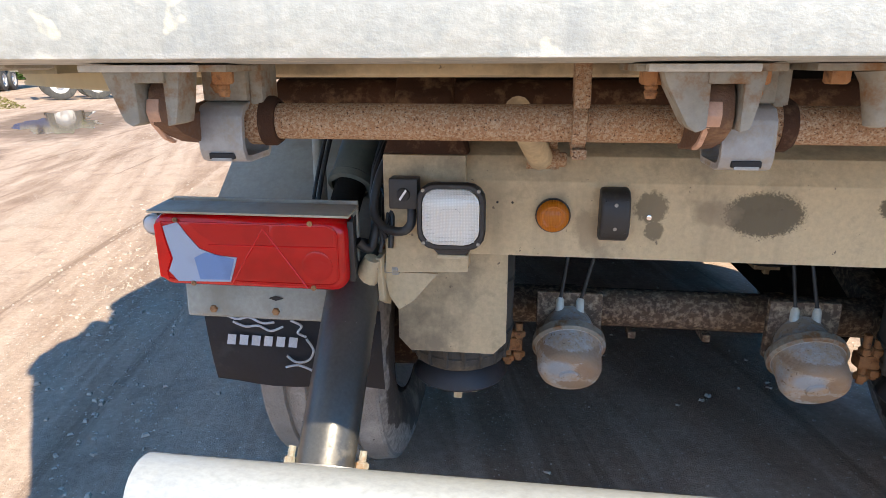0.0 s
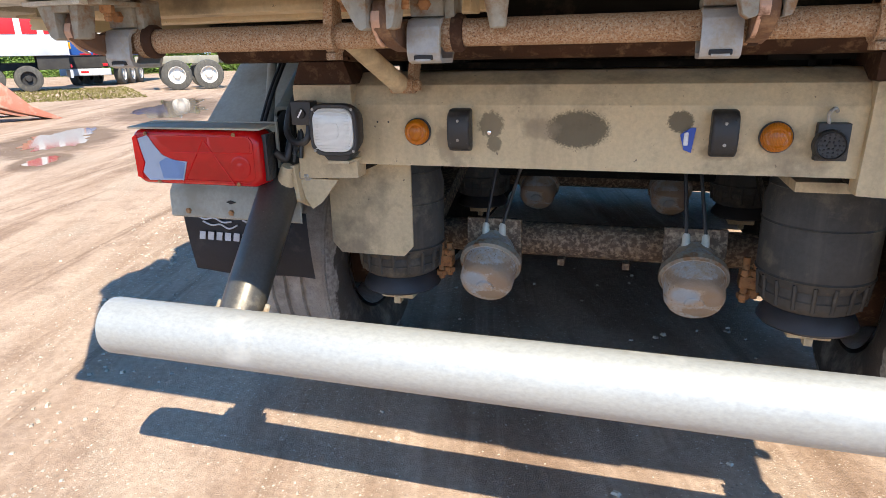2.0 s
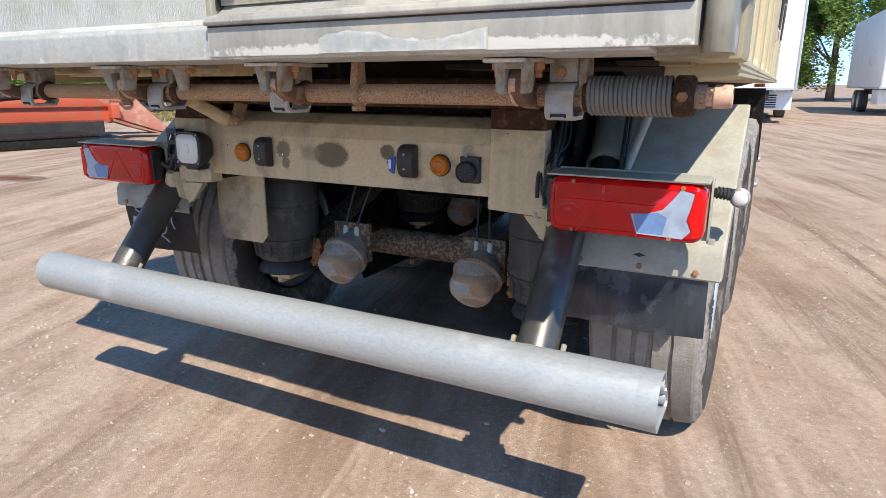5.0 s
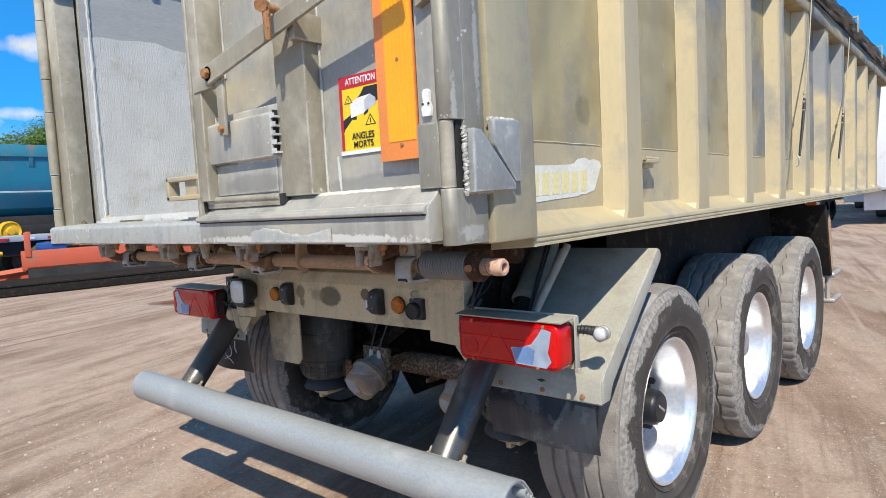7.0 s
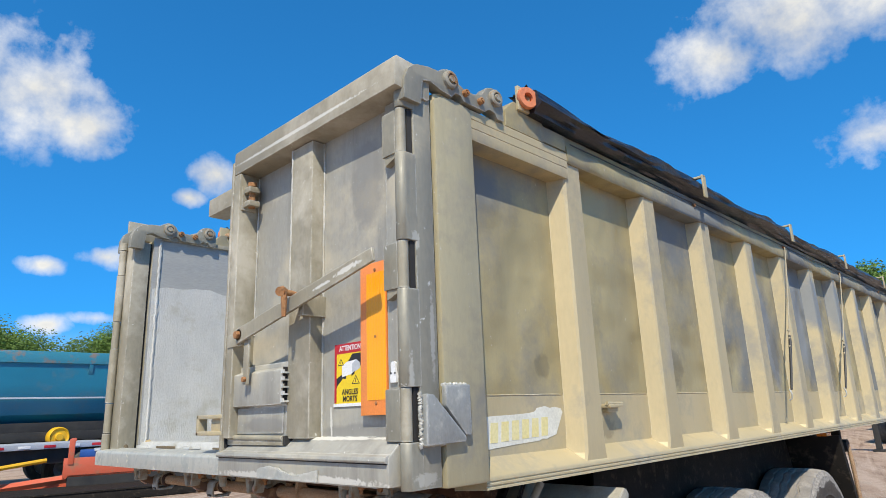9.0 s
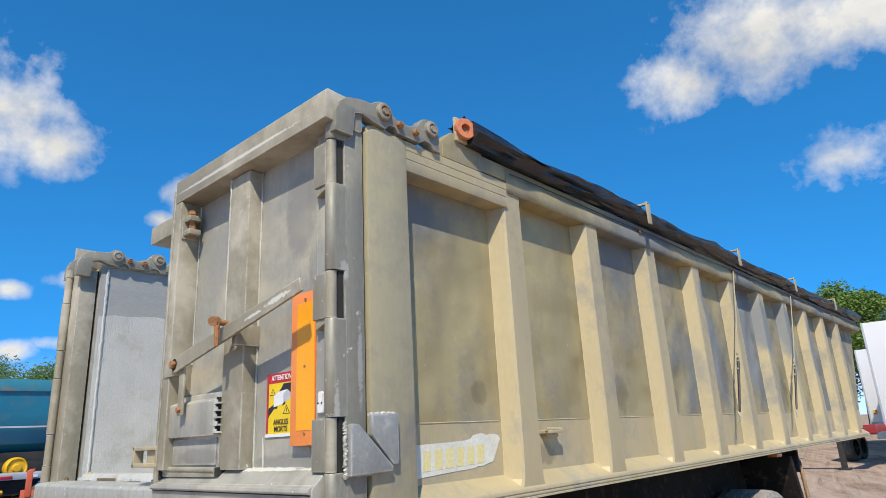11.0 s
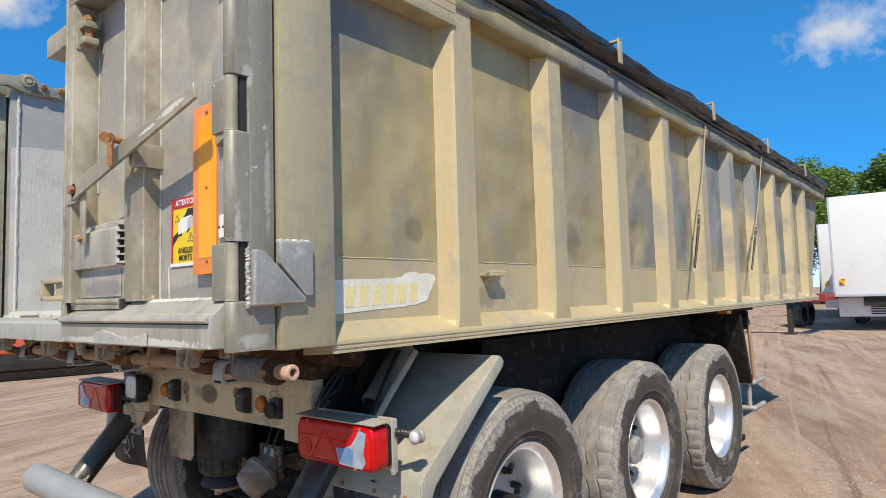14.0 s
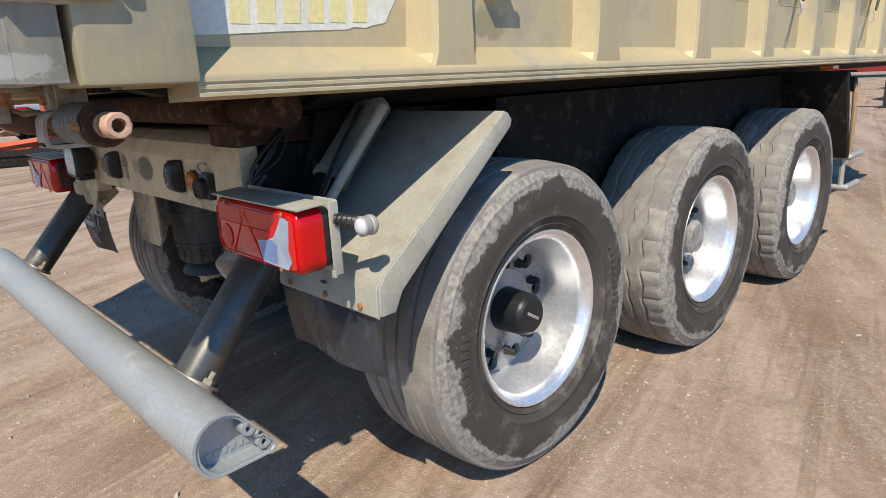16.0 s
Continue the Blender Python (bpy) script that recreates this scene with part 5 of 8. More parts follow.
    print_on("sign_stripe", "ink", [(0.06, 0.30), (0.42, 0.30), (0.98, 0.74), (0.98, 0.82), (0.60, 0.82)])
    print_on("sign_field", "sign_yellow", [(0.06, 0.44), (0.06, 0.58), (0.40, 0.70), (0.62, 0.62)])
    print_on("sign_field", "sign_yellow", [(0.06, 0.26), (0.10, 0.32), (0.62, 0.64), (0.98, 0.52), (0.98, 0.26)])
    print_on("sign_band", "sign_red", [(0, 0.84), (1, 0.84), (1, 1), (0, 1)])
    print_on("sign_band", "sign_red", [(0, 0.05), (0.07, 0.05), (0.07, 0.85), (0, 0.85)])
    print_on("lorry_picture", "sign_white", [(0.26, 0.46), (0.60, 0.50), (0.74, 0.62), (0.74, 0.72), (0.42, 0.70), (0.26, 0.64)])
    print_on("lorry_picture", "silver", [(0.60, 0.50), (0.86, 0.58), (0.86, 0.66), (0.74, 0.72), (0.60, 0.66)])
    print_on("lorry_picture", "ink", [(0.30, 0.43), (0.40, 0.43), (0.40, 0.475), (0.30, 0.465)])
    print_on("lorry_picture", "ink", [(0.58, 0.46), (0.68, 0.50), (0.68, 0.54), (0.58, 0.50)])
    for cx, cz, sz in ((0.72, 0.40, 0.13), (0.22, 0.70, 0.10)):
        print_on("triangle_mark", "ink", [(cx - sz, cz - sz * 0.5), (cx + sz, cz - sz * 0.5), (cx, cz + sz * 0.6)])
        print_on("triangle_mark", "sign_yellow", [(cx - sz * 0.75, cz - sz * 0.40), (cx + sz * 0.75, cz - sz * 0.40), (cx, cz + sz * 0.42)])
        print_on("triangle_mark", "ink", [(cx - sz * 0.08, cz - sz * 0.3), (cx + sz * 0.08, cz - sz * 0.3), (cx + sz * 0.1, cz + sz * 0.18), (cx - sz * 0.1, cz + sz * 0.18)])
    print_on("sign_edge", "sign_white", [(-0.03, -0.01), (1.0, -0.01), (1.0, 0.04), (-0.03, 0.04)])
    yt = y - 0.0029
    for text, v2, size, mat in (("ATTENTION", 0.885, 0.024, "sign_white"), ("ANGLES", 0.180, 0.0240, "ink"), ("MORTS", 0.072, 0.0240, "ink")):
        wd = words("sign_lettering", text, size, mat, sheet_ob, Matrix.Translation((sx0 + 0.53 * w, yt, sz0 + v2 * h)) @ Matrix.Rotation(radians(90), 4, "X"), 0.98 if mat == "ink" else 0.86, 0.0002)
    # orange reflective board
    bm = bmesh.new()
    box(bm, (0.990, -0.134, 1.520), (1.118, -0.126, 2.00), 0.001)
    board = part("reflective_board", bm, "orange_edge", leaf, "tall orange reflective board with salmon border")
    bm = bmesh.new()
    n = 28
    xs = [1.022 + (1.116 - 1.022) * k / n for k in range(n + 1)]
    f0 = [bm.verts.new((x, -0.1350 - 0.0007 * (k % 4 in (1, 2)), 1.565)) for k, x in enumerate(xs)]
    f1 = [bm.verts.new((x, -0.1350 - 0.0007 * (k % 4 in (1, 2)), 1.966)) for k, x in enumerate(xs)]
    for k in range(n):
        bm.faces.new((f0[k], f0[k + 1], f1[k + 1], f1[k]))
    part("board_face", bm, "orange_film", board)
    for z in (1.556, 1.76, 1.975):
        bm = bmesh.new()
        lathe(bm, [(0, 0.006), (0.003, 0.005), (0.004, 0)], (1.066, -0.134, z), (0, -1, 0), 10)
        part("rivet", bm, "bolt", board)
    bm = bmesh.new()
    slab(bm, [(p[0], -0.138, p[1]) for p in [(1.149, 1.612), (1.173, 1.612), (1.176, 1.630), (1.170, 1.648), (1.172, 1.668), (1.166, 1.674), (1.156, 1.674), (1.150, 1.668), (1.152, 1.648), (1.146, 1.630)]], -0.008, "y")
    tag = part("seal_tag", bm, "sign_white", leaf, "small white plastic tag with two screws")
    for dx in (-0.009, 0.009):
        bm = bmesh.new()
        lathe(bm, [(0, 0.003), (0.002, 0.003), (0.002, 0)], (1.161 + dx, -0.146, 1.640), (0, -1, 0), 8)
        part("screw", bm, "black", tag)


rear_gate()


def side_details():
    # peeling white label with faded yellow letters
    rnd = random.Random(21)
    bm = bmesh.new()
    up = [(0.19, 1.498), (0.30, 1.502), (0.42, 1.504), (0.50, 1.507), (0.535, 1.512), (0.55, 1.524), (0.60, 1.530), (0.63, 1.522), (0.66, 1.526), (0.70, 1.520), (0.712, 1.505), (0.70, 1.488), (0.69, 1.47), (0.672, 1.445), (0.66, 1.425), (0.62, 1.418), (0.60, 1.412), (0.57, 1.414), (0.55, 1.408), (0.40, 1.402), (0.26, 1.394), (0.19, 1.392)]
    slab(bm, [(1.1646, a, c) for a, c in up], 0.0012, "x")
    patch = part("peeling_label", bm, "white", trailer, "torn white label with faded yellow lettering")
    for k in range(6):
        y0 = 0.275 + 0.058 * k
        bm = bmesh.new()
        slab(bm, [(1.1662, y0, 1.414 + 0.002 * k), (1.1662, y0 + 0.040, 1.414 + 0.002 * k), (1.1662, y0 + 0.046, 1.480 + 0.002 * k), (1.1662, y0 + 0.006, 1.480 + 0.002 * k)], 0.0006, "x")
        part("faded_bar", bm, "faded_yellow", patch)
    # sheet clip on the first bay
    bm = bmesh.new()
    box(bm, (1.163, 0.985, 1.515), (1.215, 1.095, 1.528), 0.003)
    box(bm, (1.163, 1.00, 1.498), (1.195, 1.085, 1.516), 0.003)
    rod(bm, (1.205, 0.98, 1.532), (1.205, 1.10, 1.530), 0.007, 8)
    part("tie_hook", bm, "rib", trailer, "small welded tie hook")
    # clips over the rail and cords
    for y in (2.077, 3.63, 5.16, 6.76):
        bm = bmesh.new()
        box(bm, (1.316, y - 0.022, 2.645), (1.325, y + 0.022, 2.778), 0.002)
        box(bm, (1.20, y - 0.012, 2.764), (1.325, y + 0.012, 2.777), 0.003)
        clip = part("tarp_clip", bm, "rib", trailer, "flat metal clip holding the rolled tarpaulin")
        bm = bmesh.new()
        lathe(bm, [(0, 0), (0, 0.012), (0.012, 0.010), (0.012, 0)], (1.25, y - 0.02, 2.612), (1, 0, 0), 8)
        part("cord_stud", bm, "bolt", clip)
    for top, low in (((3.61, 2.61), (3.19, 1.505)), ((5.14, 2.61), (4.56, 1.515))):
        dz = top[1] - low[1]
        lerp = lambda f: (low[0] + (top[0] - low[0]) * f, low[1] + dz * f)
        bm = bmesh.new()
        pts = [lerp(f) for f in (1.0, 0.8, 0.6, 0.4)]
        sweep(bm, [(1.262 + 0.004 * math.sin(k), y, z) for k, (y, z) in enumerate(pts)], 0.0042, 8)
        cord = part("tie_cord", bm, "rope", trailer, "beige cord with black rubber strap and steel hook")
        bm = bmesh.new()
        sweep(bm, [(1.262, *lerp(0.40)), (1.264, *lerp(0.36)), (1.262, *lerp(0.22)), (1.258, *lerp(0.07))], [0.007, 0.010, 0.009, 0.007], 8)
        part("rubber_strap", bm, "black", cord)
        bm = bmesh.new()
        for k in range(3):
            y, z = lerp(0.42 - 0.05 * k)
            lathe(bm, [(0, 0), (0, 0.008), (0.014, 0.011), (0.026, 0)], (1.262, y, z), (0, 0.3, 1), 7)
        part("cord_knot", bm, "rope", cord)
        bm = bmesh.new()
        y, z = lerp(0.02)
        sweep(bm, [(1.25, y, z + 0.06), (1.262, y - 0.004, z + 0.03), (1.258, y, z), (1.24, y, z - 0.012)], 0.005, 8)
        part("steel_hook", bm, "sill", cord)
    # rolled tarpaulin on the rail
    for s in (1, -1):
        bm = bmesh.new()
        n, m2 = 320, 32
        rings = []
        for k in range(n + 1):
            y = 0.515 + (lean(2.62) - 0.475) * k / n
            swell = 1.0 + 0.22 * math.exp(-((y - 0.60) / 0.22) ** 2)
            ring = []
            for j in range(m2):
                t = j * math.tau / m2
                r = swell * (0.046 + 0.012 * noise.noise(Vector((y * 1.9, math.cos(t) * 1.6, math.sin(t) * 1.6 + 5 * s))) + 0.012 * noise.noise(Vector((y * 2.6 + 1.5 * math.cos(t), math.cos(t) * 3.4, math.sin(t) * 3.4))) + 0.007 * noise.noise(Vector((y * 5.5, math.cos(t) * 7, math.sin(t) * 7))))
                sag = 0.010 * math.sin(y * 4.05 + 0.8) * (1 if math.sin(t) > 0 else 0.3)
                ring.append(bm.verts.new((s * (1.236 + 1.45 * r * math.cos(t)), y, 2.712 + sag + r * math.sin(t))))
            rings.append(ring)
        for a, c in zip(rings, rings[1:]):
            for j in range(m2):
                bm.faces.new((a[j], a[(j + 1) % m2], c[(j + 1) % m2], c[j]))
        bm.faces.new(rings[0][::-1])
        bm.faces.new(rings[-1])
        roll = part("rolled_tarpaulin", bm, "tarp", trailer, "crumpled black tarpaulin rolled along the top rail", 45)
        # loose fold hanging at the rear end
        bm = bmesh.new()
        g = [[bm.verts.new((s * (1.17 + 0.10 * i / 6), 0.50 + 0.16 * j / 8 + 0.012 * math.sin(i * 2 + j), 2.772 + 0.030 * noise.noise(Vector((i * 0.9, j * 0.8, s))) - 0.004 * j)) for i in range(7)] for j in range(9)]
        for j in range(8):
            for i in range(6):
                bm.faces.new((g[j][i], g[j][i + 1], g[j + 1][i + 1], g[j + 1][i]))
        part("loose_fold", bm, "tarp", roll, smooth=60)
        bm = bmesh.new()
        lathe(bm, [(0, 0.020), (0, 0.043), (0.006, 0.046), (0.018, 0.046), (0.024, 0.043), (0.024, 0.020)], (s * 1.262, 0.490, 2.722), (s * 0.95, -0.30, 0), 28, True)
        part("roll_end_ring", bm, "orange_ring", roll, "orange painted ring at the tarpaulin end")
        part("ring_plate", made(((s * 1.246, 0.446, 2.668), (s * 1.260, 0.520, 2.772)), b=0.003), "rib", roll)
        bm = bmesh.new()
        rod(bm, (s * 1.262, 0.490, 2.722), (s * 1.205, 0.560, 2.716), 0.019, 14)
        part("roll_tube", bm, "rust", roll)
        bm = bmesh.new()
        prism(bm, [(0.372, 2.578), (0.62, 2.578), (0.62, 2.668), (0.47, 2.668), (0.47, 2.700), (0.43, 2.700), (0.376, 2.650)], "x", s * 1.19, s * 1.247, 0.004)
        part("roll_bracket", bm, "tub", roll)
        bm = bmesh.new()
        sweep(bm, [(s * 1.257, 0.80 + (lean(2.6) - 0.9) * k / 30, 2.618 + 0.002 * math.sin(k * 1.3)) for k in range(31)], 0.003, 6)
        part("rail_cord", bm, "black", roll)


side_details()


# ---- below the load body ----
def lock_shaft():
    bm = bmesh.new()
    rod(bm, (-0.90, 0.02, 1.243), (1.20, 0.02, 1.243), 0.0222, 24)
    shaft = part("lock_shaft", bm, "rust", trailer, "pitted rusty shaft that locks the tailgate")
    for x in (-0.80, -0.19, 0.26, 0.985):
        bm = bmesh.new()
        rod(bm, (x - 0.012, 0.02, 1.243), (x + 0.006, 0.02, 1.243), 0.030, 20)
        part("shaft_collar", bm, "rust", shaft)
    for x in (-0.834, -0.226, 0.224, 0.936):
        # folded sheet clamps round the shaft
        prof = [(0.062, 1.268), (0.0, 1.268), (-0.018, 1.264), (-0.027, 1.252), (-0.029, 1.225), (-0.030, 1.212), (-0.024, 1.199), (-0.010, 1.195), (0.05, 1.195), (0.062, 1.21), (0.064, 1.262), (0.058, 1.262), (0.056, 1.214), (0.048, 1.202), (-0.008, 1.202), (-0.018, 1.204), (-0.023, 1.214), (-0.022, 1.226), (-0.020, 1.250), (-0.014, 1.258), (0.0, 1.262), (0.062, 1.262)]
        bm = bmesh.new()
        prism(bm, prof, "x", x - 0.028, x + 0.028)
        bmesh.ops.bevel(bm, geom=bm.edges[:], offset=0.001, segments=1, affect="EDGES")
        cl = part("shaft_clamp", bm, "clamp", trailer, "folded grey sheet metal shaft clamp")
        bm = bmesh.new()
        box(bm, (x - 0.016, -0.0312, 1.2005), (x + 0.016, -0.022, 1.2085), 0.002)
        part("clamp_slot", bm, "steel_dark", cl)
        part("clamp_lip", made(((x - 0.013, -0.0318, 1.1985), (x + 0.013, -0.026, 1.2025)), b=0.001), "clamp", cl)
        bm = bmesh.new()
        box(bm, (x - 0.028, -0.008, 1.2685), (x + 0.029, 0.06, 1.318), 0.004)
        box(bm, (x + 0.029, 0.0, 1.225), (x + 0.046, 0.05, 1.318), 0.004)
        part("clamp_block", bm, "cast", cl, "grimy bearing block of the shaft")
        bm = bmesh.new()
        hexnut(bm, (x - 0.002, -0.008, 1.288), (0, -1, 0), 0.011, 0.010)
        part("clamp_bolt", bm, "bolt", cl)
        bm = bmesh.new()
        lathe(bm, [(0, 0.0235), (0, 0.031), (0.012, 0.031), (0.018, 0.027), (0.019, 0.0235)], (x + 0.040, 0.02, 1.243), (1, 0, 0), 24, True)
        part("shaft_bush", bm, "rust_dark", cl)
    # claws on the shaft that reach up through the brackets
    for x in (-0.872, -0.276, 0.272, 0.868):
        prof = [(0.045, 1.222), (0.050, 1.248), (0.032, 1.268), (0.0, 1.262), (-0.036, 1.256), (-0.056, 1.268), (-0.062, 1.296), (-0.074, 1.298), (-0.086, 1.284), (-0.092, 1.262), (-0.088, 1.248), (-0.066, 1.234), (-0.030, 1.222), (0.018, 1.214)]
        bm = bmesh.new()
        prism(bm, prof, "x", x - 0.0135, x + 0.0135, 0.004)
        claw = part("lock_hook", bm, "hook", shaft, "dark rusty claw with a copper-coloured tip paled as sunlit")
        # tip and edge take a paler colour for the sunlit facets
        bm = bmesh.new()
        prism(bm, [(-0.0890, 1.276), (-0.0935, 1.262), (-0.0890, 1.250), (-0.080, 1.252), (-0.080, 1.274)], "x", x - 0.0142, x + 0.001, 0.002)
        part("hook_tip", bm, "copper", claw)
        bm = bmesh.new()
        prism(bm, [(-0.0890, 1.250), (-0.0665, 1.2290), (-0.048, 1.2220), (-0.046, 1.2250), (-0.064, 1.2335), (-0.084, 1.2505)], "x", x - 0.0142, x - 0.0085, 0.001)
        part("rubbed_edge", bm, "copper", claw)
    # clips round the shaft with an upright fin
    for x in (-0.405, 0.433):
        bm = bmesh.new()
        lathe(bm, [(-0.009, 0.0225), (-0.009, 0.031), (0.007, 0.031), (0.009, 0.0225)], (x, 0.02, 1.243), (1, 0, 0), 18, True)
        prism(bm, [(-0.008, 1.262), (0.034, 1.262), (0.030, 1.330), (0.004, 1.334)], "x", x - 0.009, x + 0.010, 0.003)
        box(bm, (x - 0.008, -0.004, 1.203), (x + 0.009, 0.03, 1.215), 0.002)
        part("shaft_clip", bm, "rust", shaft, "rusty clip round the shaft with an upright fin")
    # stub that hangs from a bolted foot plate
    bm = bmesh.new()
    box(bm, (-0.185, -0.07, 1.3045), (-0.030, 0.03, 1.312), 0.0015)
    stub = part("stub_plate", bm, "cast", trailer, "bolted foot plate with a short hanging stub")
    bm = bmesh.new()
    lathe(bm, [(0, 0.026), (0.012, 0.020), (0.042, 0.015), (0.056, 0.013), (0.058, 0.008), (0.058, 0)], (-0.105, -0.03, 1.3045), (0.06, 0, -1), 12)
    part("stub", bm, "cast", stub)
    for x in (-0.155, -0.055):
        bm = bmesh.new()
        hexnut(bm, (x, -0.045, 1.304), (0, 0, -1), 0.0125, 0.013)
        part("stub_bolt", bm, "bolt", stub)
    # return spring and hollow end
    bm = bmesh.new()
    n = 18
    pts = []
    for k in range(n * 12 + 1):
        t = k / 12 * math.tau
        pts.append((0.985 + 0.158 * k / (n * 12), 0.02 + (0.0345 + 0.0006 * math.sin(0.7 * k)) * math.cos(t), 1.243 + 0.0345 * math.sin(t)))
    sweep(bm, [(0.955, 0.045, 1.205), (0.975, 0.052, 1.222)] + pts, 0.0044, 8)
    part("return_spring", bm, "spring", shaft, "dirty coil spring wound round the shaft")
    bm = bmesh.new()
    lathe(bm, [(0, 0.02), (0, 0.035), (0.004, 0.039), (0.030, 0.039), (0.036, 0.034), (0.036, 0.02)], (1.145, 0.02, 1.243), (1, 0, 0), 14)
    part("shaft_collar", bm, "rust_dark", shaft)
    bm = bmesh.new()
    lathe(bm, [(0, 0.0115), (0, 0.018), (0.030, 0.018), (0.034, 0.0225), (0.060, 0.0225), (0.064, 0.020), (0.064, 0.0125), (0.058, 0.012), (0.01, 0.0115)], (1.180, 0.02, 1.243), (1, 0, 0), 10, True)
    part("hollow_end", bm, "copper", shaft, "rusty hollow shaft end")
    bm = bmesh.new()
    hexnut(bm, (1.163, -0.020, 1.243), (0, -1, 0), 0.010, 0.012)
    part("shaft_screw", bm, "bolt", shaft)
    # wedge brackets under the sill, with bolts
    for lo, hi, x in ((-0.950, -0.785, -0.872), (-0.362, -0.222, -0.276), (0.198, 0.336, 0.272), (0.804, 0.926, 0.868)):
        bm = bmesh.new()
        a, c = x - 0.0155, x + 0.0155
        # a broad tapering cheek and a narrow leg with the claw's slot between them
        prism(bm, [(lo + 0.024, 1.305), (a, 1.305), (a, 1.250), (a - 0.010, 1.246), (a - 0.019, 1.252), (lo + 0.028, 1.294)], "y", -0.104, -0.066, 0.003)
        prism(bm, [(c, 1.305), (c + 0.020, 1.305), (c + 0.015, 1.272), (c + 0.010, 1.250), (c, 1.247)], "y", -0.102, -0.062, 0.002)
        box(bm, (a - 0.004, -0.106, 1.293), (c + 0.004, -0.066, 1.305), 0.002)
        wedge = part("wedge_bracket", bm, "cast", trailer, "dirty cast wedge bracket below the sill")
        part("top_plate", made(((lo, -0.098, 1.3045), (hi, 0.03, 1.312)), b=0.0015), "cast", wedge)
        part("plate_edge", made(((lo + 0.008, -0.118, 1.3045), (hi - 0.030, -0.098, 1.312)), b=0.0015), "sill", wedge)
        for q in (lo + 0.020, hi - 0.018):
            bm = bmesh.new()
            hexnut(bm, (q, -0.070, 1.304), (0, 0, -1), 0.0125, 0.013)
            part("bracket_bolt", bm, "bolt", wedge)
            bm = bmesh.new()
            lathe(bm, [(0, 0.0068)] + [(0.012 + 0.003 * k, 0.0074 if k % 2 else 0.0062) for k in range(5)] + [(0.027, 0.0055), (0.027, 0)], (q, -0.070, 1.304), (0, 0, -1), 10)
            part("bolt_thread", bm, "bolt", wedge)


lock_shaft()


def chassis():
    # big rusty tipping shaft and cheeks behind the lock shaft
    bm = bmesh.new()
    rod(bm, (-0.96, 0.50, 1.238), (0.96, 0.50, 1.238), 0.044, 20)
    part("tipping_shaft", bm, "rust_dark", trailer, "thick brown tipping hinge shaft")
    bm = bmesh.new()
    box(bm, (-0.76, 0.60, 1.255), (0.86, 0.66, 1.34), 0.004)
    part("rear_cross_member", bm, "under", trailer, "grimy cross member in shade-dark colour under the load body")
    for x in (-0.66, 0.66):
        bm = bmesh.new()
        prism(bm, [(0.44, 1.20), (0.70, 1.20), (0.70, 1.24), (0.62, 1.295), (0.46, 1.295), (0.42, 1.25), (0.42, 1.225)], "x", x - 0.055, x + 0.055, 0.012)
        part("hinge_cheek", bm, "rust_dark", trailer, "rusty hinge bearing block")
    # cross beam: folded face, sloping top
    bm = bmesh.new()
    prism(bm, [(0.478, 0.935), (0.478, 1.088), (0.500, 1.135), (0.56, 1.165), (0.75, 1.165), (0.75, 1.15), (0.565, 1.15), (0.51, 1.125), (0.490, 1.085), (0.490, 0.945), (0.60, 0.945), (0.60, 0.935)], "x", -0.60, 0.60, 0.002)
    beam = part("cross_beam", bm, "beam", trailer, "dusty beige folded cross beam carrying the lamps")
    for s in (1, -1):
        bm = bmesh.new()
        prism(bm, [(s * 0.576, 0.900), (s * 0.748, 0.892), (s * 0.748, 1.139), (s * 0.583, 1.139)], "y", 0.462, 0.520, 0.004)
        block = part("end_block", bm, "beam", beam)
        # near-black core stands in for the shade behind the end plate
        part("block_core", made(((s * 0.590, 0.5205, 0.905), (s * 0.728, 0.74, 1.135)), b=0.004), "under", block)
        bm = bmesh.new()
        wide = 0.0 if s > 0 else 0.02
        prism(bm, [(s * 0.578, 1.1395), (s * 0.748, 1.1395), (s * (0.746 - wide), 1.196), (s * (0.580 + wide), 1.196)], "y", 0.466, 0.73, 0.003)
        part("block_cap", bm, "rust_dark", block)
        part("bearing_shim", made(((s * 0.585, 0.462, 1.1975), (s * 0.735, 0.735, 1.207)), b=0.002), "rust_dark", block)
        bm = bmesh.new()
        hexnut(bm, (s * 0.752, 0.52, 0.935), (s, 0, 0), 0.013, 0.02)
        part("block_bolt", bm, "bolt", block)
        # gusset plate and knuckle that hold the bar arm
        bm = bmesh.new()
        prism(bm, [(0.44, 0.93), (0.56, 0.93), (0.60, 0.86), (0.52, 0.80), (0.46, 0.83)], "x", s * 0.752, s * 0.764, 0.002)
        o = 0.045 if s > 0 else 0.0
        prism(bm, [(s * (0.64 + o), 0.890), (s * (0.756 + o), 0.890), (s * (0.745 + o), 0.835), (s * (0.725 + o), 0.805), (s * (0.695 + o), 0.825)], "y", 0.475, 0.483, 0.002)
        plate = part("gusset_plate", bm, "beam", trailer, "dirty beige gusset plate")
        for y, z in ((0.475, 0.90), (0.52, 0.83)):
            bm = bmesh.new()
            rod(bm, (s * 0.735, y, z), (s * 0.80, y, z), 0.012, 10)
            hexnut(bm, (s * 0.735, y, z), (-s, 0, 0), 0.016, 0.014)
            part("gusset_bolt", bm, "clamp", plate)
        bm = bmesh.new()
        sweep(bm, [(s * 0.77, 0.44, 0.93), (s * 0.785, 0.45, 0.89), (s * 0.79, 0.47, 0.86), (s * 0.775, 0.49, 0.83)], [0.016, 0.024, 0.024, 0.018], 12)
        part("arm_knuckle", bm, "beam", plate)
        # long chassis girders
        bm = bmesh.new()
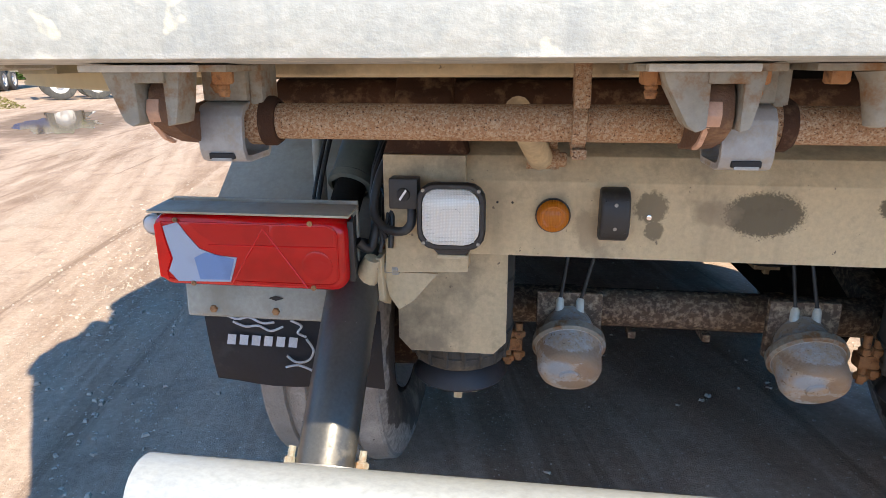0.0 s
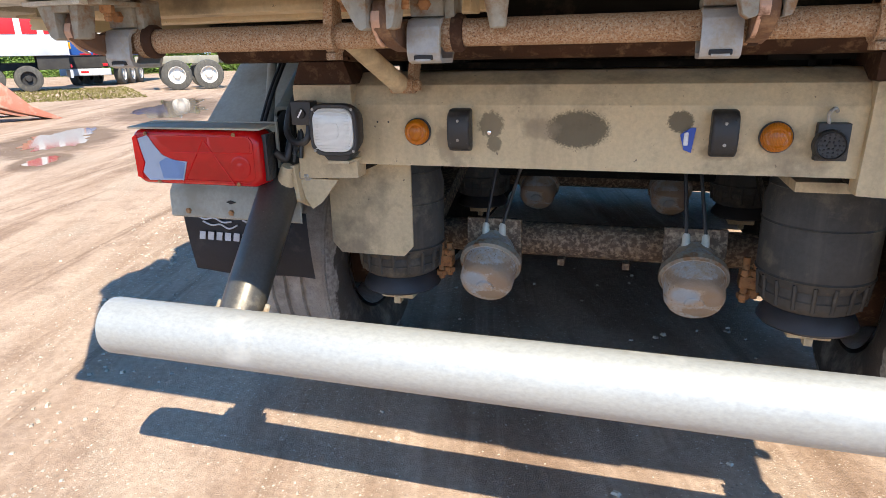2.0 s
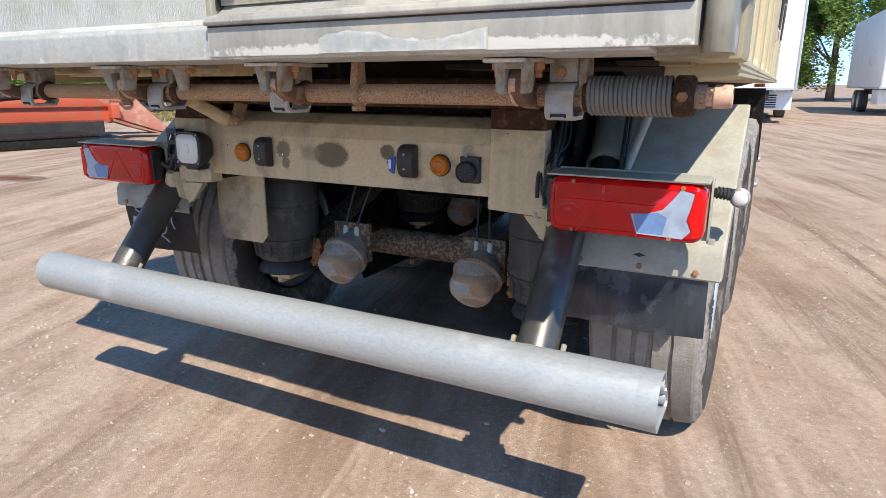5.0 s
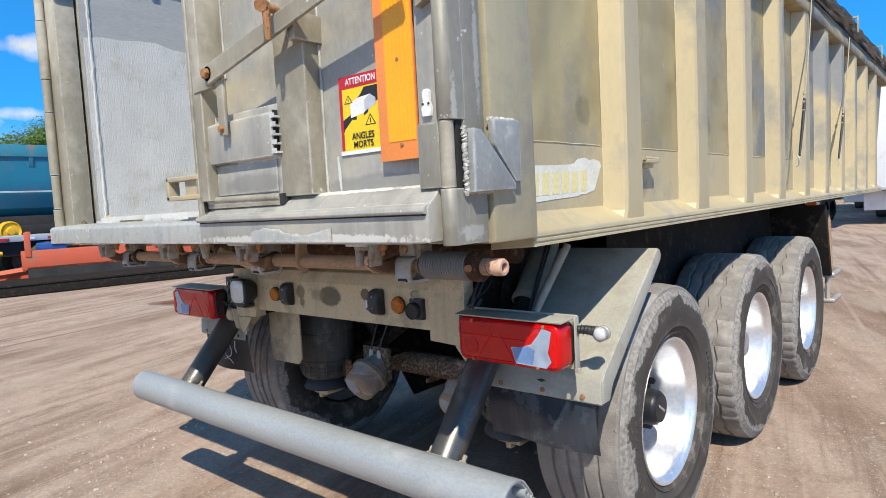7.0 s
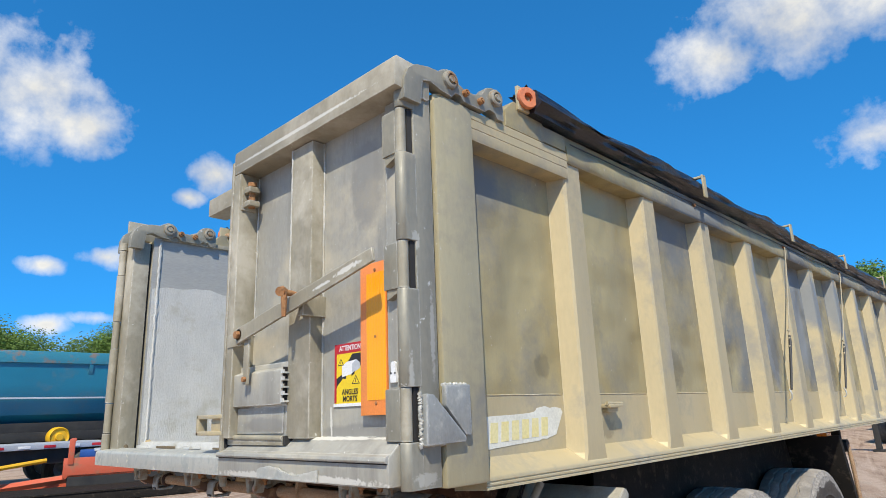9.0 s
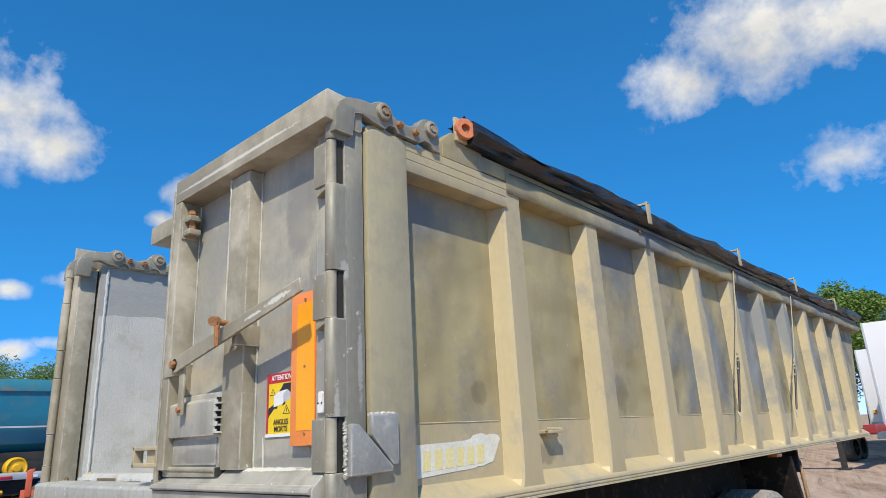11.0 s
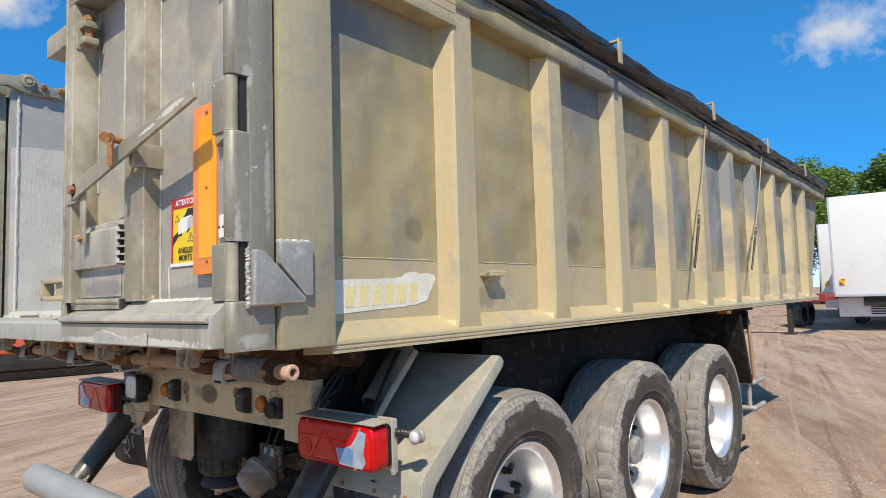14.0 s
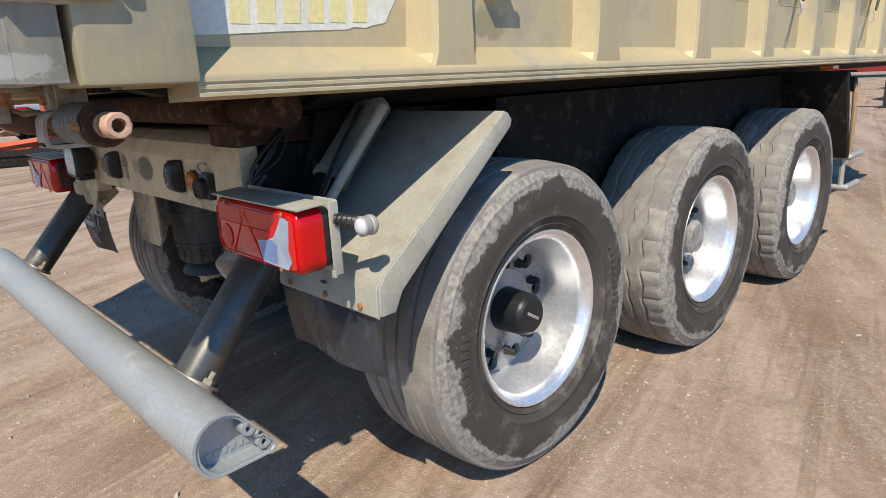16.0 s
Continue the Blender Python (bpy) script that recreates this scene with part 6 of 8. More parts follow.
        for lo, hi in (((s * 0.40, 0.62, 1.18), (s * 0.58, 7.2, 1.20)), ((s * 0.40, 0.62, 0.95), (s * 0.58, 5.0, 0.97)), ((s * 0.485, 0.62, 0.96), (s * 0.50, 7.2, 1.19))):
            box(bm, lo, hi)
        part("chassis_girder", bm, "under", trailer, "grimy chassis girder in shade-dark colour")
        # plates that close the side view, carried low to block sun patches underneath
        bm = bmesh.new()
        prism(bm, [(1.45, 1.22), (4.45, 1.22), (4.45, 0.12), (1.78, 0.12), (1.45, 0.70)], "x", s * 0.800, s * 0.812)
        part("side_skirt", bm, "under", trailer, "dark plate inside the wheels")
    for y in (1.0, 1.9, 3.2, 4.4, 5.6, 6.8):
        bm = bmesh.new()
        box(bm, (-0.62, y - 0.04, 1.02), (0.62, y + 0.04, 1.18), 0.004)
        part("cross_member", bm, "under", trailer)
    # unseen panel added to keep light and sky glimpses out from below
    part("splash_panel", made(((-0.79, 4.42, 0.10), (0.79, 4.45, 1.24)), b=0.004), "under", trailer, "added dark panel ahead of the axles that blocks light")
    # folded channels under the load floor
    for y, z in ((0.13, 1.296), (0.27, 1.290), (0.40, 1.300)):
        bm = bmesh.new()
        prism(bm, [(y, z), (y + 0.085, z), (y + 0.085, z + 0.012), (y + 0.075, z + 0.044), (y + 0.01, z + 0.044), (y, z + 0.012)], "x", -1.06, -0.22, 0.003)
        part("floor_channel", bm, "beam", trailer, "dusty beige channel under the load floor")
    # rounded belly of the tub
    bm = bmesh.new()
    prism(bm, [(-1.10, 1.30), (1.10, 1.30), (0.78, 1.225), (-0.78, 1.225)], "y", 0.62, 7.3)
    part("tub_belly", bm, "under", trailer, "grimy underside of the load body in shade-dark colour")
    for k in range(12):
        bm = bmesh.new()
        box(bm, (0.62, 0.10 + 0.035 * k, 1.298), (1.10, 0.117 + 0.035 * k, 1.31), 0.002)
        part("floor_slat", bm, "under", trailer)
    # wedge coloured near-black for the shade of the cavity below the corner
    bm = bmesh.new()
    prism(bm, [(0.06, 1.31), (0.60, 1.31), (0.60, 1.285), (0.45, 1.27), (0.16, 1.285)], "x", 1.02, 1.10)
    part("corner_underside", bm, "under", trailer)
    # plate hanging before the air spring
    bm = bmesh.new()
    prism(bm, [(-0.765, 0.93), (-0.500, 0.93), (-0.500, 0.655), (-0.530, 0.622), (-0.735, 0.622), (-0.765, 0.655)], "y", 0.66, 0.668, 0.0015)
    box(bm, (-0.78, 0.63, 0.905), (-0.49, 0.70, 0.935), 0.002)
    part("spring_guard_plate", bm, "beam", trailer, "beige plate with clipped corners in front of the air spring")
    bm = bmesh.new()
    box(bm, (0.50, 0.64, 0.868), (0.78, 0.98, 0.895), 0.003)
    part("spring_seat", bm, "beam", trailer)
    # plate remnant
    bm = bmesh.new()
    slab(bm, [(0.224, 0.476, 0.990), (0.240, 0.476, 0.984), (0.247, 0.476, 1.040), (0.236, 0.476, 1.040), (0.214, 0.476, 1.024)], -0.004, "y")
    rem = part("plate_remnant", bm, "sign_blue", beam, "torn blue corner of a plate")
    bm = bmesh.new()
    box(bm, (0.222, 0.4715, 1.000), (0.232, 0.4685, 1.030), 0.003)
    part("white_bar", bm, "sign_white", rem)
    bm = bmesh.new()
    lathe(bm, [(0, 0.006), (0.004, 0.005), (0.005, 0)], (-0.226, 0.477, 1.022), (0, -1, 0), 10)
    part("rivet", bm, "chrome", beam)
    for x in (-0.52, -0.49):
        bm = bmesh.new()
        lathe(bm, [(0, 0.0025), (0.0015, 0.0025), (0.0015, 0)], (x, 0.4775, 1.045), (0, -1, 0), 8)
        part("drill_hole", bm, "steel_dark", beam)
    # link arm in front of the beam
    bm = bmesh.new()
    sweep(bm, [(-0.482, 0.24, 1.245), (-0.472, 0.30, 1.215), (-0.440, 0.435, 1.140)], [0.020, 0.022, 0.024], 12)
    lk = part("link_arm", bm, "beam", trailer, "beige link rod with a bolted eye")
    bm = bmesh.new()
    rod(bm, (-0.465, 0.445, 1.137), (-0.405, 0.445, 1.137), 0.019, 12)
    hexnut(bm, (-0.405, 0.445, 1.137), (1, 0, 0), 0.015, 0.014)
    prism(bm, [(0.43, 1.12), (0.47, 1.12), (0.52, 1.20), (0.46, 1.20)], "x", -0.422, -0.408)
    part("link_eye", bm, "rust", lk)


chassis()


def air_spring(x, y):
    prof = [(0.872, 0.0), (0.872, 0.118), (0.835, 0.132), (0.80, 0.140), (0.60, 0.138), (0.575, 0.132), (0.560, 0.122), (0.548, 0.126), (0.520, 0.128), (0.500, 0.120), (0.490, 0.106)]
    bm = bmesh.new()
    lathe(bm, [(h, r * 1.10) for h, r in prof], (x, y, 0), (0, 0, 1), 36)
    sp = part("air_spring", bm, "rubber", trailer, "dusty black rubber air spring bellows")
    bm = bmesh.new()
    lathe(bm, [(0.505, 0.085), (0.49, 0.108), (0.455, 0.130), (0.440, 0.136), (0.432, 0.130), (0.430, 0.0)], (x, y, 0), (0, 0, 1), 36)
    part("piston_cup", bm, "rubber_blue", sp)
    for z, r in ((0.845, 0.142), (0.742, 0.1525), (0.592, 0.1505), (0.534, 0.138)):
        bm = bmesh.new()
        lathe(bm, [(-0.004, r), (0, r + 0.005), (0.006, r)], (x, y, z), (0, 0, 1), 36)
        part("bellows_band", bm, "rubber", sp)
    bm = bmesh.new()
    box(bm, (x - 0.058, y - 0.06, 0.395), (x + 0.058, y + 0.06, 0.432), 0.006)
    box(bm, (x - 0.012, y - 0.062, 0.375), (x + 0.012, y - 0.03, 0.40), 0.003)
    part("spring_foot", bm, "beam", sp)
    # creases where the bellows roll over the piston
    bm = bmesh.new()
    for k in range(18):
        t = k * math.tau / 18
        u = Vector((math.cos(t), math.sin(t), 0))
        rod(bm, Vector((x, y, 0.582)) + u * 0.1455, Vector((x, y, 0.508)) + u * 0.1370, 0.0065, 6)
    part("bellows_crease", bm, "rubber", sp)


air_spring(0.640, 0.90)
air_spring(-0.640, 0.93)


def brake_chamber(x, y, z):
    d = Vector((0.0, -0.86, -0.50))
    at = Vector((x, y, z))
    bm = bmesh.new()
    lathe(bm, [(-0.02, 0), (-0.02, 0.062), (0.03, 0.078), (0.055, 0.086), (0.06, 0.098), (0.085, 0.100), (0.09, 0.093), (0.10, 0.091), (0.158, 0.089), (0.176, 0.080), (0.184, 0.062), (0.182, 0.030), (0.188, 0.026), (0.188, 0.0)], at, d, 32)
    ch = part("brake_chamber", bm, "chamber", trailer, "mud-caked round brake chamber with two hoses")
    bm = bmesh.new()
    lathe(bm, [(0.056, 0.094), (0.062, 0.104), (0.084, 0.105), (0.09, 0.096)], at, d, 32)
    part("clamp_band", bm, "cast", ch)
    for dx in (-0.028, 0.030):
        bm = bmesh.new()
        p = at + d.normalized() * 0.02 + Vector((dx, 0, 0.07))
        lathe(bm, [(-0.015, 0), (-0.015, 0.013), (0.022, 0.012), (0.03, 0.007), (0.03, 0)], p, (0, 0.1, 1), 10)
        part("hose_fitting", bm, "white", ch)
        bm = bmesh.new()
        lean_x = (0.045 if dx < 0 else 0.085) if x < 0 else (-0.025 if dx < 0 else -0.045)
        sweep(bm, [p + Vector((0, 0, 0.02)), p + Vector((0.25 * lean_x, 0.02, 0.10)), p + Vector((0.62 * lean_x, 0.06, 0.22)), p + Vector((lean_x, 0.13, 0.35)), p + Vector((lean_x, 0.30, 0.43))], 0.0058, 8)
        part("brake_hose", bm, "black", ch)
    bm = bmesh.new()
    box(bm, (x - 0.095, y - 0.015, z - 0.07), (x + 0.095, y + 0.01, z + 0.105), 0.006)
    box(bm, (x - 0.02, y, z - 0.02), (x + 0.04, y + 0.25, z + 0.04), 0.006)
    part("chamber_bracket", bm, "axle", ch)


def axle(y, full):
    bm = bmesh.new()
    rod(bm, (-0.86, y, 0.535), (0.86, y, 0.535), 0.063, 20)
    ax = part("axle_tube", bm, "axle", trailer, "rust-spotted dirty axle tube")
    for s in (1, -1):
        bm = bmesh.new()
        lathe(bm, [(0, 0), (0, 0.19), (0.02, 0.205), (0.16, 0.205), (0.16, 0)], (s * 0.80, y, 0.515), (s, 0, 0), 28)
        part("brake_drum", bm, "rust_dark", ax)
        bm = bmesh.new()
        prism(bm, [(y - 0.42, 0.43), (y - 0.42, 0.46), (y + 0.05, 0.62), (y + 0.55, 0.80), (y + 0.60, 0.74), (y + 0.05, 0.54)], "x", s * 0.60, s * 0.68, 0.006)
        part("trailing_arm", bm, "axle", ax)
    if full:
        for x in (-0.11, 0.12):
            bm = bmesh.new()
            box(bm, (x - 0.012, y - 0.07, 0.455), (x + 0.012, y + 0.07, 0.48), 0.003)
            part("axle_rib", bm, "axle", ax)


AXLES = (1.24, 2.53, 3.83)
for k, y in enumerate(AXLES):
    axle(y, k == 0)
# crust of mud and patches of clean zinc on the rear chambers
stains(M["chamber"], "XZ", [(x + dx, z, a, c, 0) for x in (-0.325, 0.325) for dx, z, a, c in ((0.055, 0.500, 0.045, 0.045), (0.0, 0.540, 0.10, 0.018), (0.02, 0.435, 0.06, 0.02))], (0.33, 0.245, 0.17), 0.6, 130, 0.9, 0.2)
stains(M["chamber"], "XZ", [(x - 0.030, 0.497, 0.045, 0.034, 0) for x in (-0.325, 0.325)], (0.33, 0.42, 0.50), 0.5, 16, 0.8)
for x in (-0.485, 0.485):
    bm = bmesh.new()
    box(bm, (x - 0.030, 0.94, 0.500), (x + 0.026, 0.985, 0.540), 0.006)
    for dx, z0, z1 in ((-0.014, 0.455, 0.60), (0.016, 0.47, 0.585)):
        rod(bm, (x + dx, 0.95, z0), (x + dx, 0.95, z1), 0.0105, 10)
        for z in (z0 + 0.012, 0.545):
            hexnut(bm, (x + dx, 0.95, z), (0, 0, 1), 0.019, 0.018)
    part("clamp_bolts", bm, "bolt", trailer, "rusty clamp bolts beside the air spring")
brake_chamber(-0.325, 1.02, 0.560)
brake_chamber(0.325, 1.02, 0.560)
for x, y in ((-0.34, 2.29), (0.31, 2.29), (-0.33, 3.60), (0.33, 3.60)):
    brake_chamber(x, y, 0.575)
for y in AXLES[1:]:
    air_spring(0.640, y - 0.33)
    air_spring(-0.640, y - 0.33)
bm = bmesh.new()
rod(bm, (-0.55, 1.8, 0.98), (0.55, 1.8, 0.98), 0.03, 14)
part("cross_tube", bm, "under", trailer)
bm = bmesh.new()
lathe(bm, [(0, 0), (0, 0.13), (0.9, 0.13), (0.9, 0)], (-0.45, 1.78, 0.80), (1, 0, 0), 24)
part("air_tank", bm, "under", trailer, "dark air reservoir between the axles")


def wheel_meshes():
    W, R = 0.385, 0.518
    prof = []
    half = W / 2
    side = [(-0.125, 0.293), (-0.160, 0.300), (-0.176, 0.330), (-0.189, 0.375), (-0.192, 0.415), (-0.188, 0.455), (-0.176, 0.487)]
    bm = bmesh.new()
    outer = [(0.170, 0.494), (0.176, 0.487), (0.1815, 0.474), (0.1855, 0.470), (0.1845, 0.466), (0.188, 0.455), (0.192, 0.415), (0.189, 0.375), (0.1835, 0.350), (0.1855, 0.346), (0.1805, 0.341), (0.176, 0.330), (0.1705, 0.321), (0.1745, 0.318), (0.168, 0.313), (0.160, 0.300), (0.125, 0.293), (0.10, 0.285)]
    lathe(bm, [(-0.10, 0.285)] + side + [(-0.170, 0.494), (-0.15, 0.488), (0.15, 0.488)] + outer, (0, 0, 0), (1, 0, 0), 72)
    wall = sheet("tyre", bm, "tyre", 50)
    # one moulded mark, too worn to read
    bm = bmesh.new()
    slab(bm, [(0.1895, r * math.cos(t), r * math.sin(t)) for r, t in ((0.388, 0.0), (0.388, 0.044), (0.418, 0.044), (0.418, 0.0))], 0.0042, "x")
    marks = sheet("sidewall_mark", bm, "tyre", 0)
    treads = []
    for lug in (False, True):
        bm = bmesh.new()
        n = 192
        ribs = [-0.170, -0.168, -0.160, -0.098, -0.094, -0.084, -0.080, -0.035, -0.031, -0.021, -0.017, 0.017, 0.021, 0.031, 0.035, 0.080, 0.084, 0.094, 0.098, 0.160, 0.168, 0.170]
        deep = {-0.094, -0.084, -0.031, -0.021, 0.021, 0.031, 0.084, 0.094}
        rings = []
        for k in range(n):
            t = k * math.tau / n
            row = []
            for x in ribs:
                crown = R - 0.010 * (abs(x) / 0.17) ** 4
                if abs(x) > 0.165:
                    crown = 0.494 + (0.010 if abs(x) < 0.169 else 0)
                if x in deep:
                    crown -= 0.011
                if lug and abs(x) >= 0.160 and k % 4 == 0:
                    crown -= 0.010
                zig = (0.0075 if lug else 0.0012) * (1 - abs((k % 8) - 4) / 2) if 0.01 < abs(x) < 0.1 else 0
                row.append(bm.verts.new((x + zig, crown * math.cos(t), crown * math.sin(t))))
            rings.append(row)
        for k in range(n):
            a, c = rings[k], rings[(k + 1) % n]
            for i in range(len(ribs) - 1):
                bm.faces.new((a[i], a[i + 1], c[i + 1], c[i]))
        treads.append(sheet("tread", bm, "tread", 30))
    bm = bmesh.new()
    lathe(bm, [(0.150, 0.276), (0.160, 0.282), (0.166, 0.290), (0.166, 0.297), (0.158, 0.300), (0.150, 0.292)], (0, 0, 0), (1, 0, 0), 64)
    lathe(bm, [(0.152, 0.278), (0.140, 0.266), (0.120, 0.262), (0.050, 0.250), (0.022, 0.240), (-0.10, 0.240), (-0.16, 0.285)], (0, 0, 0), (1, 0, 0), 64)
    rim = sheet("wheel", bm, "rim", 45)
    # disc with ten hand holes
    bm = bmesh.new()
    ra, rb, rc, hole = 0.140, 0.242, 0.204, 0.025
    m2 = 16
    for q in range(10):
        c0 = q * math.tau / 10
        inner, outer, back = [], [], []
        for j in range(m2):
            t = j * math.tau / m2 + math.pi / 4
            cx, cy = math.cos(t), math.sin(t)
            k = 1 / max(abs(cx), abs(cy))
            rr = (ra + rb) / 2 + cx * k * (rb - ra) / 2
            th = c0 + cy * k * math.pi / 10
            bend = -0.012 - 0.012 * ((rr - ra) / (rb - ra))
            outer.append(bm.verts.new((bend, rr * math.cos(th), rr * math.sin(th))))
            hy, hz = rc + hole * cx, hole * cy
            py, pz = hy * math.cos(c0) - hz * math.sin(c0), hy * math.sin(c0) + hz * math.cos(c0)
            inner.append(bm.verts.new((-0.020, py, pz)))
            back.append(bm.verts.new((-0.044, py, pz)))
        for j in range(m2):
            j2 = (j + 1) % m2
            bm.faces.new((inner[j], inner[j2], outer[j2], outer[j]))
            bm.faces.new((back[j], back[j2], inner[j2], inner[j]))
    bmesh.ops.remove_doubles(bm, verts=bm.verts, dist=0.0005)
    disc = sheet("rim_disc", bm, "rim_disc", 40)
    bm = bmesh.new()
    lathe(bm, [(-0.020, 0.142), (-0.002, 0.138), (0.002, 0.100), (0.002, 0.0)], (0, 0, 0), (1, 0, 0), 32)
    ring = sheet("hub_ring", bm, "rim_disc", 40)
    bm = bmesh.new()
    lathe(bm, [(0.0, 0.078), (0.100, 0.072), (0.110, 0.069), (0.118, 0.061), (0.122, 0.057), (0.124, 0.0)], (0, 0, 0), (1, 0, 0), 32)
    cap = [sheet("hub_cap", bm, "cap_black", 35)]
    bm = bmesh.new()
    lathe(bm, [(0.0, 0.082), (0.085, 0.080), (0.10, 0.066), (0.104, 0.0)], (0, 0, 0), (1, 0, 0), 32)
    cap.append(sheet("hub_cap", bm, "rim_disc", 35))
    bm = bmesh.new()
    lathe(bm, [(0, 0), (0, 0.019), (0.006, 0.019), (0.008, 0.0155), (0.034, 0.0145), (0.042, 0.009), (0.042, 0)], (0, 0, 0), (1, 0, 0), 6)
    nut = sheet("wheel_nut", bm, "steel_dark", 30)
    bm = bmesh.new()
    lathe(bm, [(0, 0.0), (0, 0.243), (0.01, 0.243)], (-0.055, 0, 0), (1, 0, 0), 32)
    dark = sheet("rim_back", bm, "steel_dark", 30)
    return wall, marks, treads, rim, disc, ring, cap, nut, dark


def wheels():
    wall, marks, treads, rim, disc, ring, cap, nut, dark = wheel_meshes()
    turn = random.Random(2)
    for k, y in enumerate(AXLES):
        for s in (1, -1):
            w = new("wheel", rim)
            w.parent = trailer
            w["label"] = "polished aluminium wheel with dusty tyre"
            w.matrix_basis = pose(s * 1.012, y, 0.516, 0, 0, 0 if s > 0 else 180) @ Matrix.Rotation(turn.uniform(0, 6), 4, "X")
            for name, me in (("tyre", wall), ("tread", treads[1 if k else 0]), ("rim_disc", disc), ("hub_ring", ring), ("hub_cap", cap[0 if k == 0 else 1]), ("rim_back", dark)):
                new(name, me).parent = w
            for q in range(10):
                t = (q + 0.5) * math.tau / 10
                o = new("wheel_nut", nut)
                o.parent = w
                o.location = (-0.008, 0.165 * math.cos(t), 0.165 * math.sin(t))
            for q in range(20 if s > 0 else 0):
                o = new("sidewall_mark", marks)
                o.parent = w
                o.rotation_euler = (radians(20 + 180 * (q // 10)) + 0.068 * (q % 10), 0, 0)
            if k == 0 and s > 0:
                bm = bmesh.new()
                box(bm, (0.1235, -0.034, -0.005), (0.1255, 0.034, 0.005), 0.0015)
                part("cap_mark", bm, "clamp", w)


wheels()


def mudguard(s):
    bm = bmesh.new()
    line = [(0.520, 0.752), (0.524, 0.822), (0.545, 0.852), (0.975, 1.190), (0.996, 1.203)]
    inn, out = s * 0.79, s * 1.234
    outer = [Vector((0, y, z)) for y, z in line]
    low = [p + Vector((0, 0.006, -0.006)) for p in outer]
    prism(bm, [(p.y, p.z) for p in outer] + [(p.y, p.z) for p in low[::-1]], "x", inn, out)
    g = part("mudguard", bm, "fender", trailer, "beige painted sloping mudguard with folded lip")
    # folded outer lip
    bm = bmesh.new()
    lip = [(0.528, 0.752), (0.530, 0.824), (0.548, 0.850), (0.976, 1.187), (0.992, 1.203), (1.008, 1.198), (1.024, 1.178), (1.018, 1.160), (0.600, 0.800), (0.575, 0.752)]
    prism(bm, lip, "x", out - s * 0.004, out + s * 0.003, 0.002)
    part("mudguard_lip", bm, "fender", g)
    bm = bmesh.new()
    prism(bm, [(s * 1.00, 0.8005), (s * 1.018, 0.8065), (s * 1.035, 0.8005), (s * 1.018, 0.7945)], "y", 0.5195, 0.518)
    part("slot_hole", bm, "steel_dark", g)
    for x in (1.02, 1.17, 0.85):
        bm = bmesh.new()
        hexnut(bm, (s * x, 0.521, 0.768), (0, -1, 0), 0.009, 0.007)
        part("mudguard_bolt", bm, "bolt", g)
    bm = bmesh.new()
    nx, nz = 8, 6
    grid = [[bm.verts.new((s * (0.78 + 0.424 * i / nx), 0.532 + 0.012 * math.sin(i * 0.9 + 0.4) * (j / nz) + 0.02 * (j / nz) ** 2, 0.775 - 0.21 * j / nz)) for i in range(nx + 1)] for j in range(nz + 1)]
    for j in range(nz):
        for i in range(nx):
            bm.faces.new((grid[j][i], grid[j][i + 1], grid[j + 1][i + 1], grid[j + 1][i]))
    bmesh.ops.solidify(bm, geom=bm.faces[:], thickness=0.006)
    flap = part("mud_flap", bm, "flap" if s > 0 else "flap_shade", g, "weathered bluish black rubber mud flap" if s > 0 else "black rubber mud flap with worn white print")
    if s < 0:
        for k in range(6):
            x0 = -1.150 + 0.030 * k
            bm = bmesh.new()
            slab(bm, [(x0, 0.526, 0.678), (x0 + 0.020, 0.526, 0.677), (x0 + 0.025, 0.526, 0.702), (x0 + 0.005, 0.526, 0.703)], -0.0012, "y")
            part("white_bar", bm, "flap_print", flap)
        for pts in ([(-1.15, 0.752), (-1.12, 0.742), (-1.09, 0.748), (-1.06, 0.735), (-1.03, 0.738)], [(-1.13, 0.735), (-1.10, 0.724), (-1.07, 0.728), (-1.04, 0.716), (-1.01, 0.728)], [(-0.99, 0.745), (-0.965, 0.732), (-0.975, 0.715), (-0.955, 0.705)],
                    [(-0.955, 0.70), (-0.94, 0.672), (-0.955, 0.645), (-0.985, 0.640), (-1.005, 0.655)], [(-1.01, 0.625), (-0.98, 0.632), (-0.95, 0.622), (-0.93, 0.608)], [(-0.90, 0.735), (-0.905, 0.70), (-0.89, 0.67)]):
            bm = bmesh.new()
            sweep(bm, [(x, 0.526, z) for x, z in pts], 0.0028, 6)
            part("flap_stroke", bm, "flap_print", flap)


for s in (1, -1):
    mudguard(s)


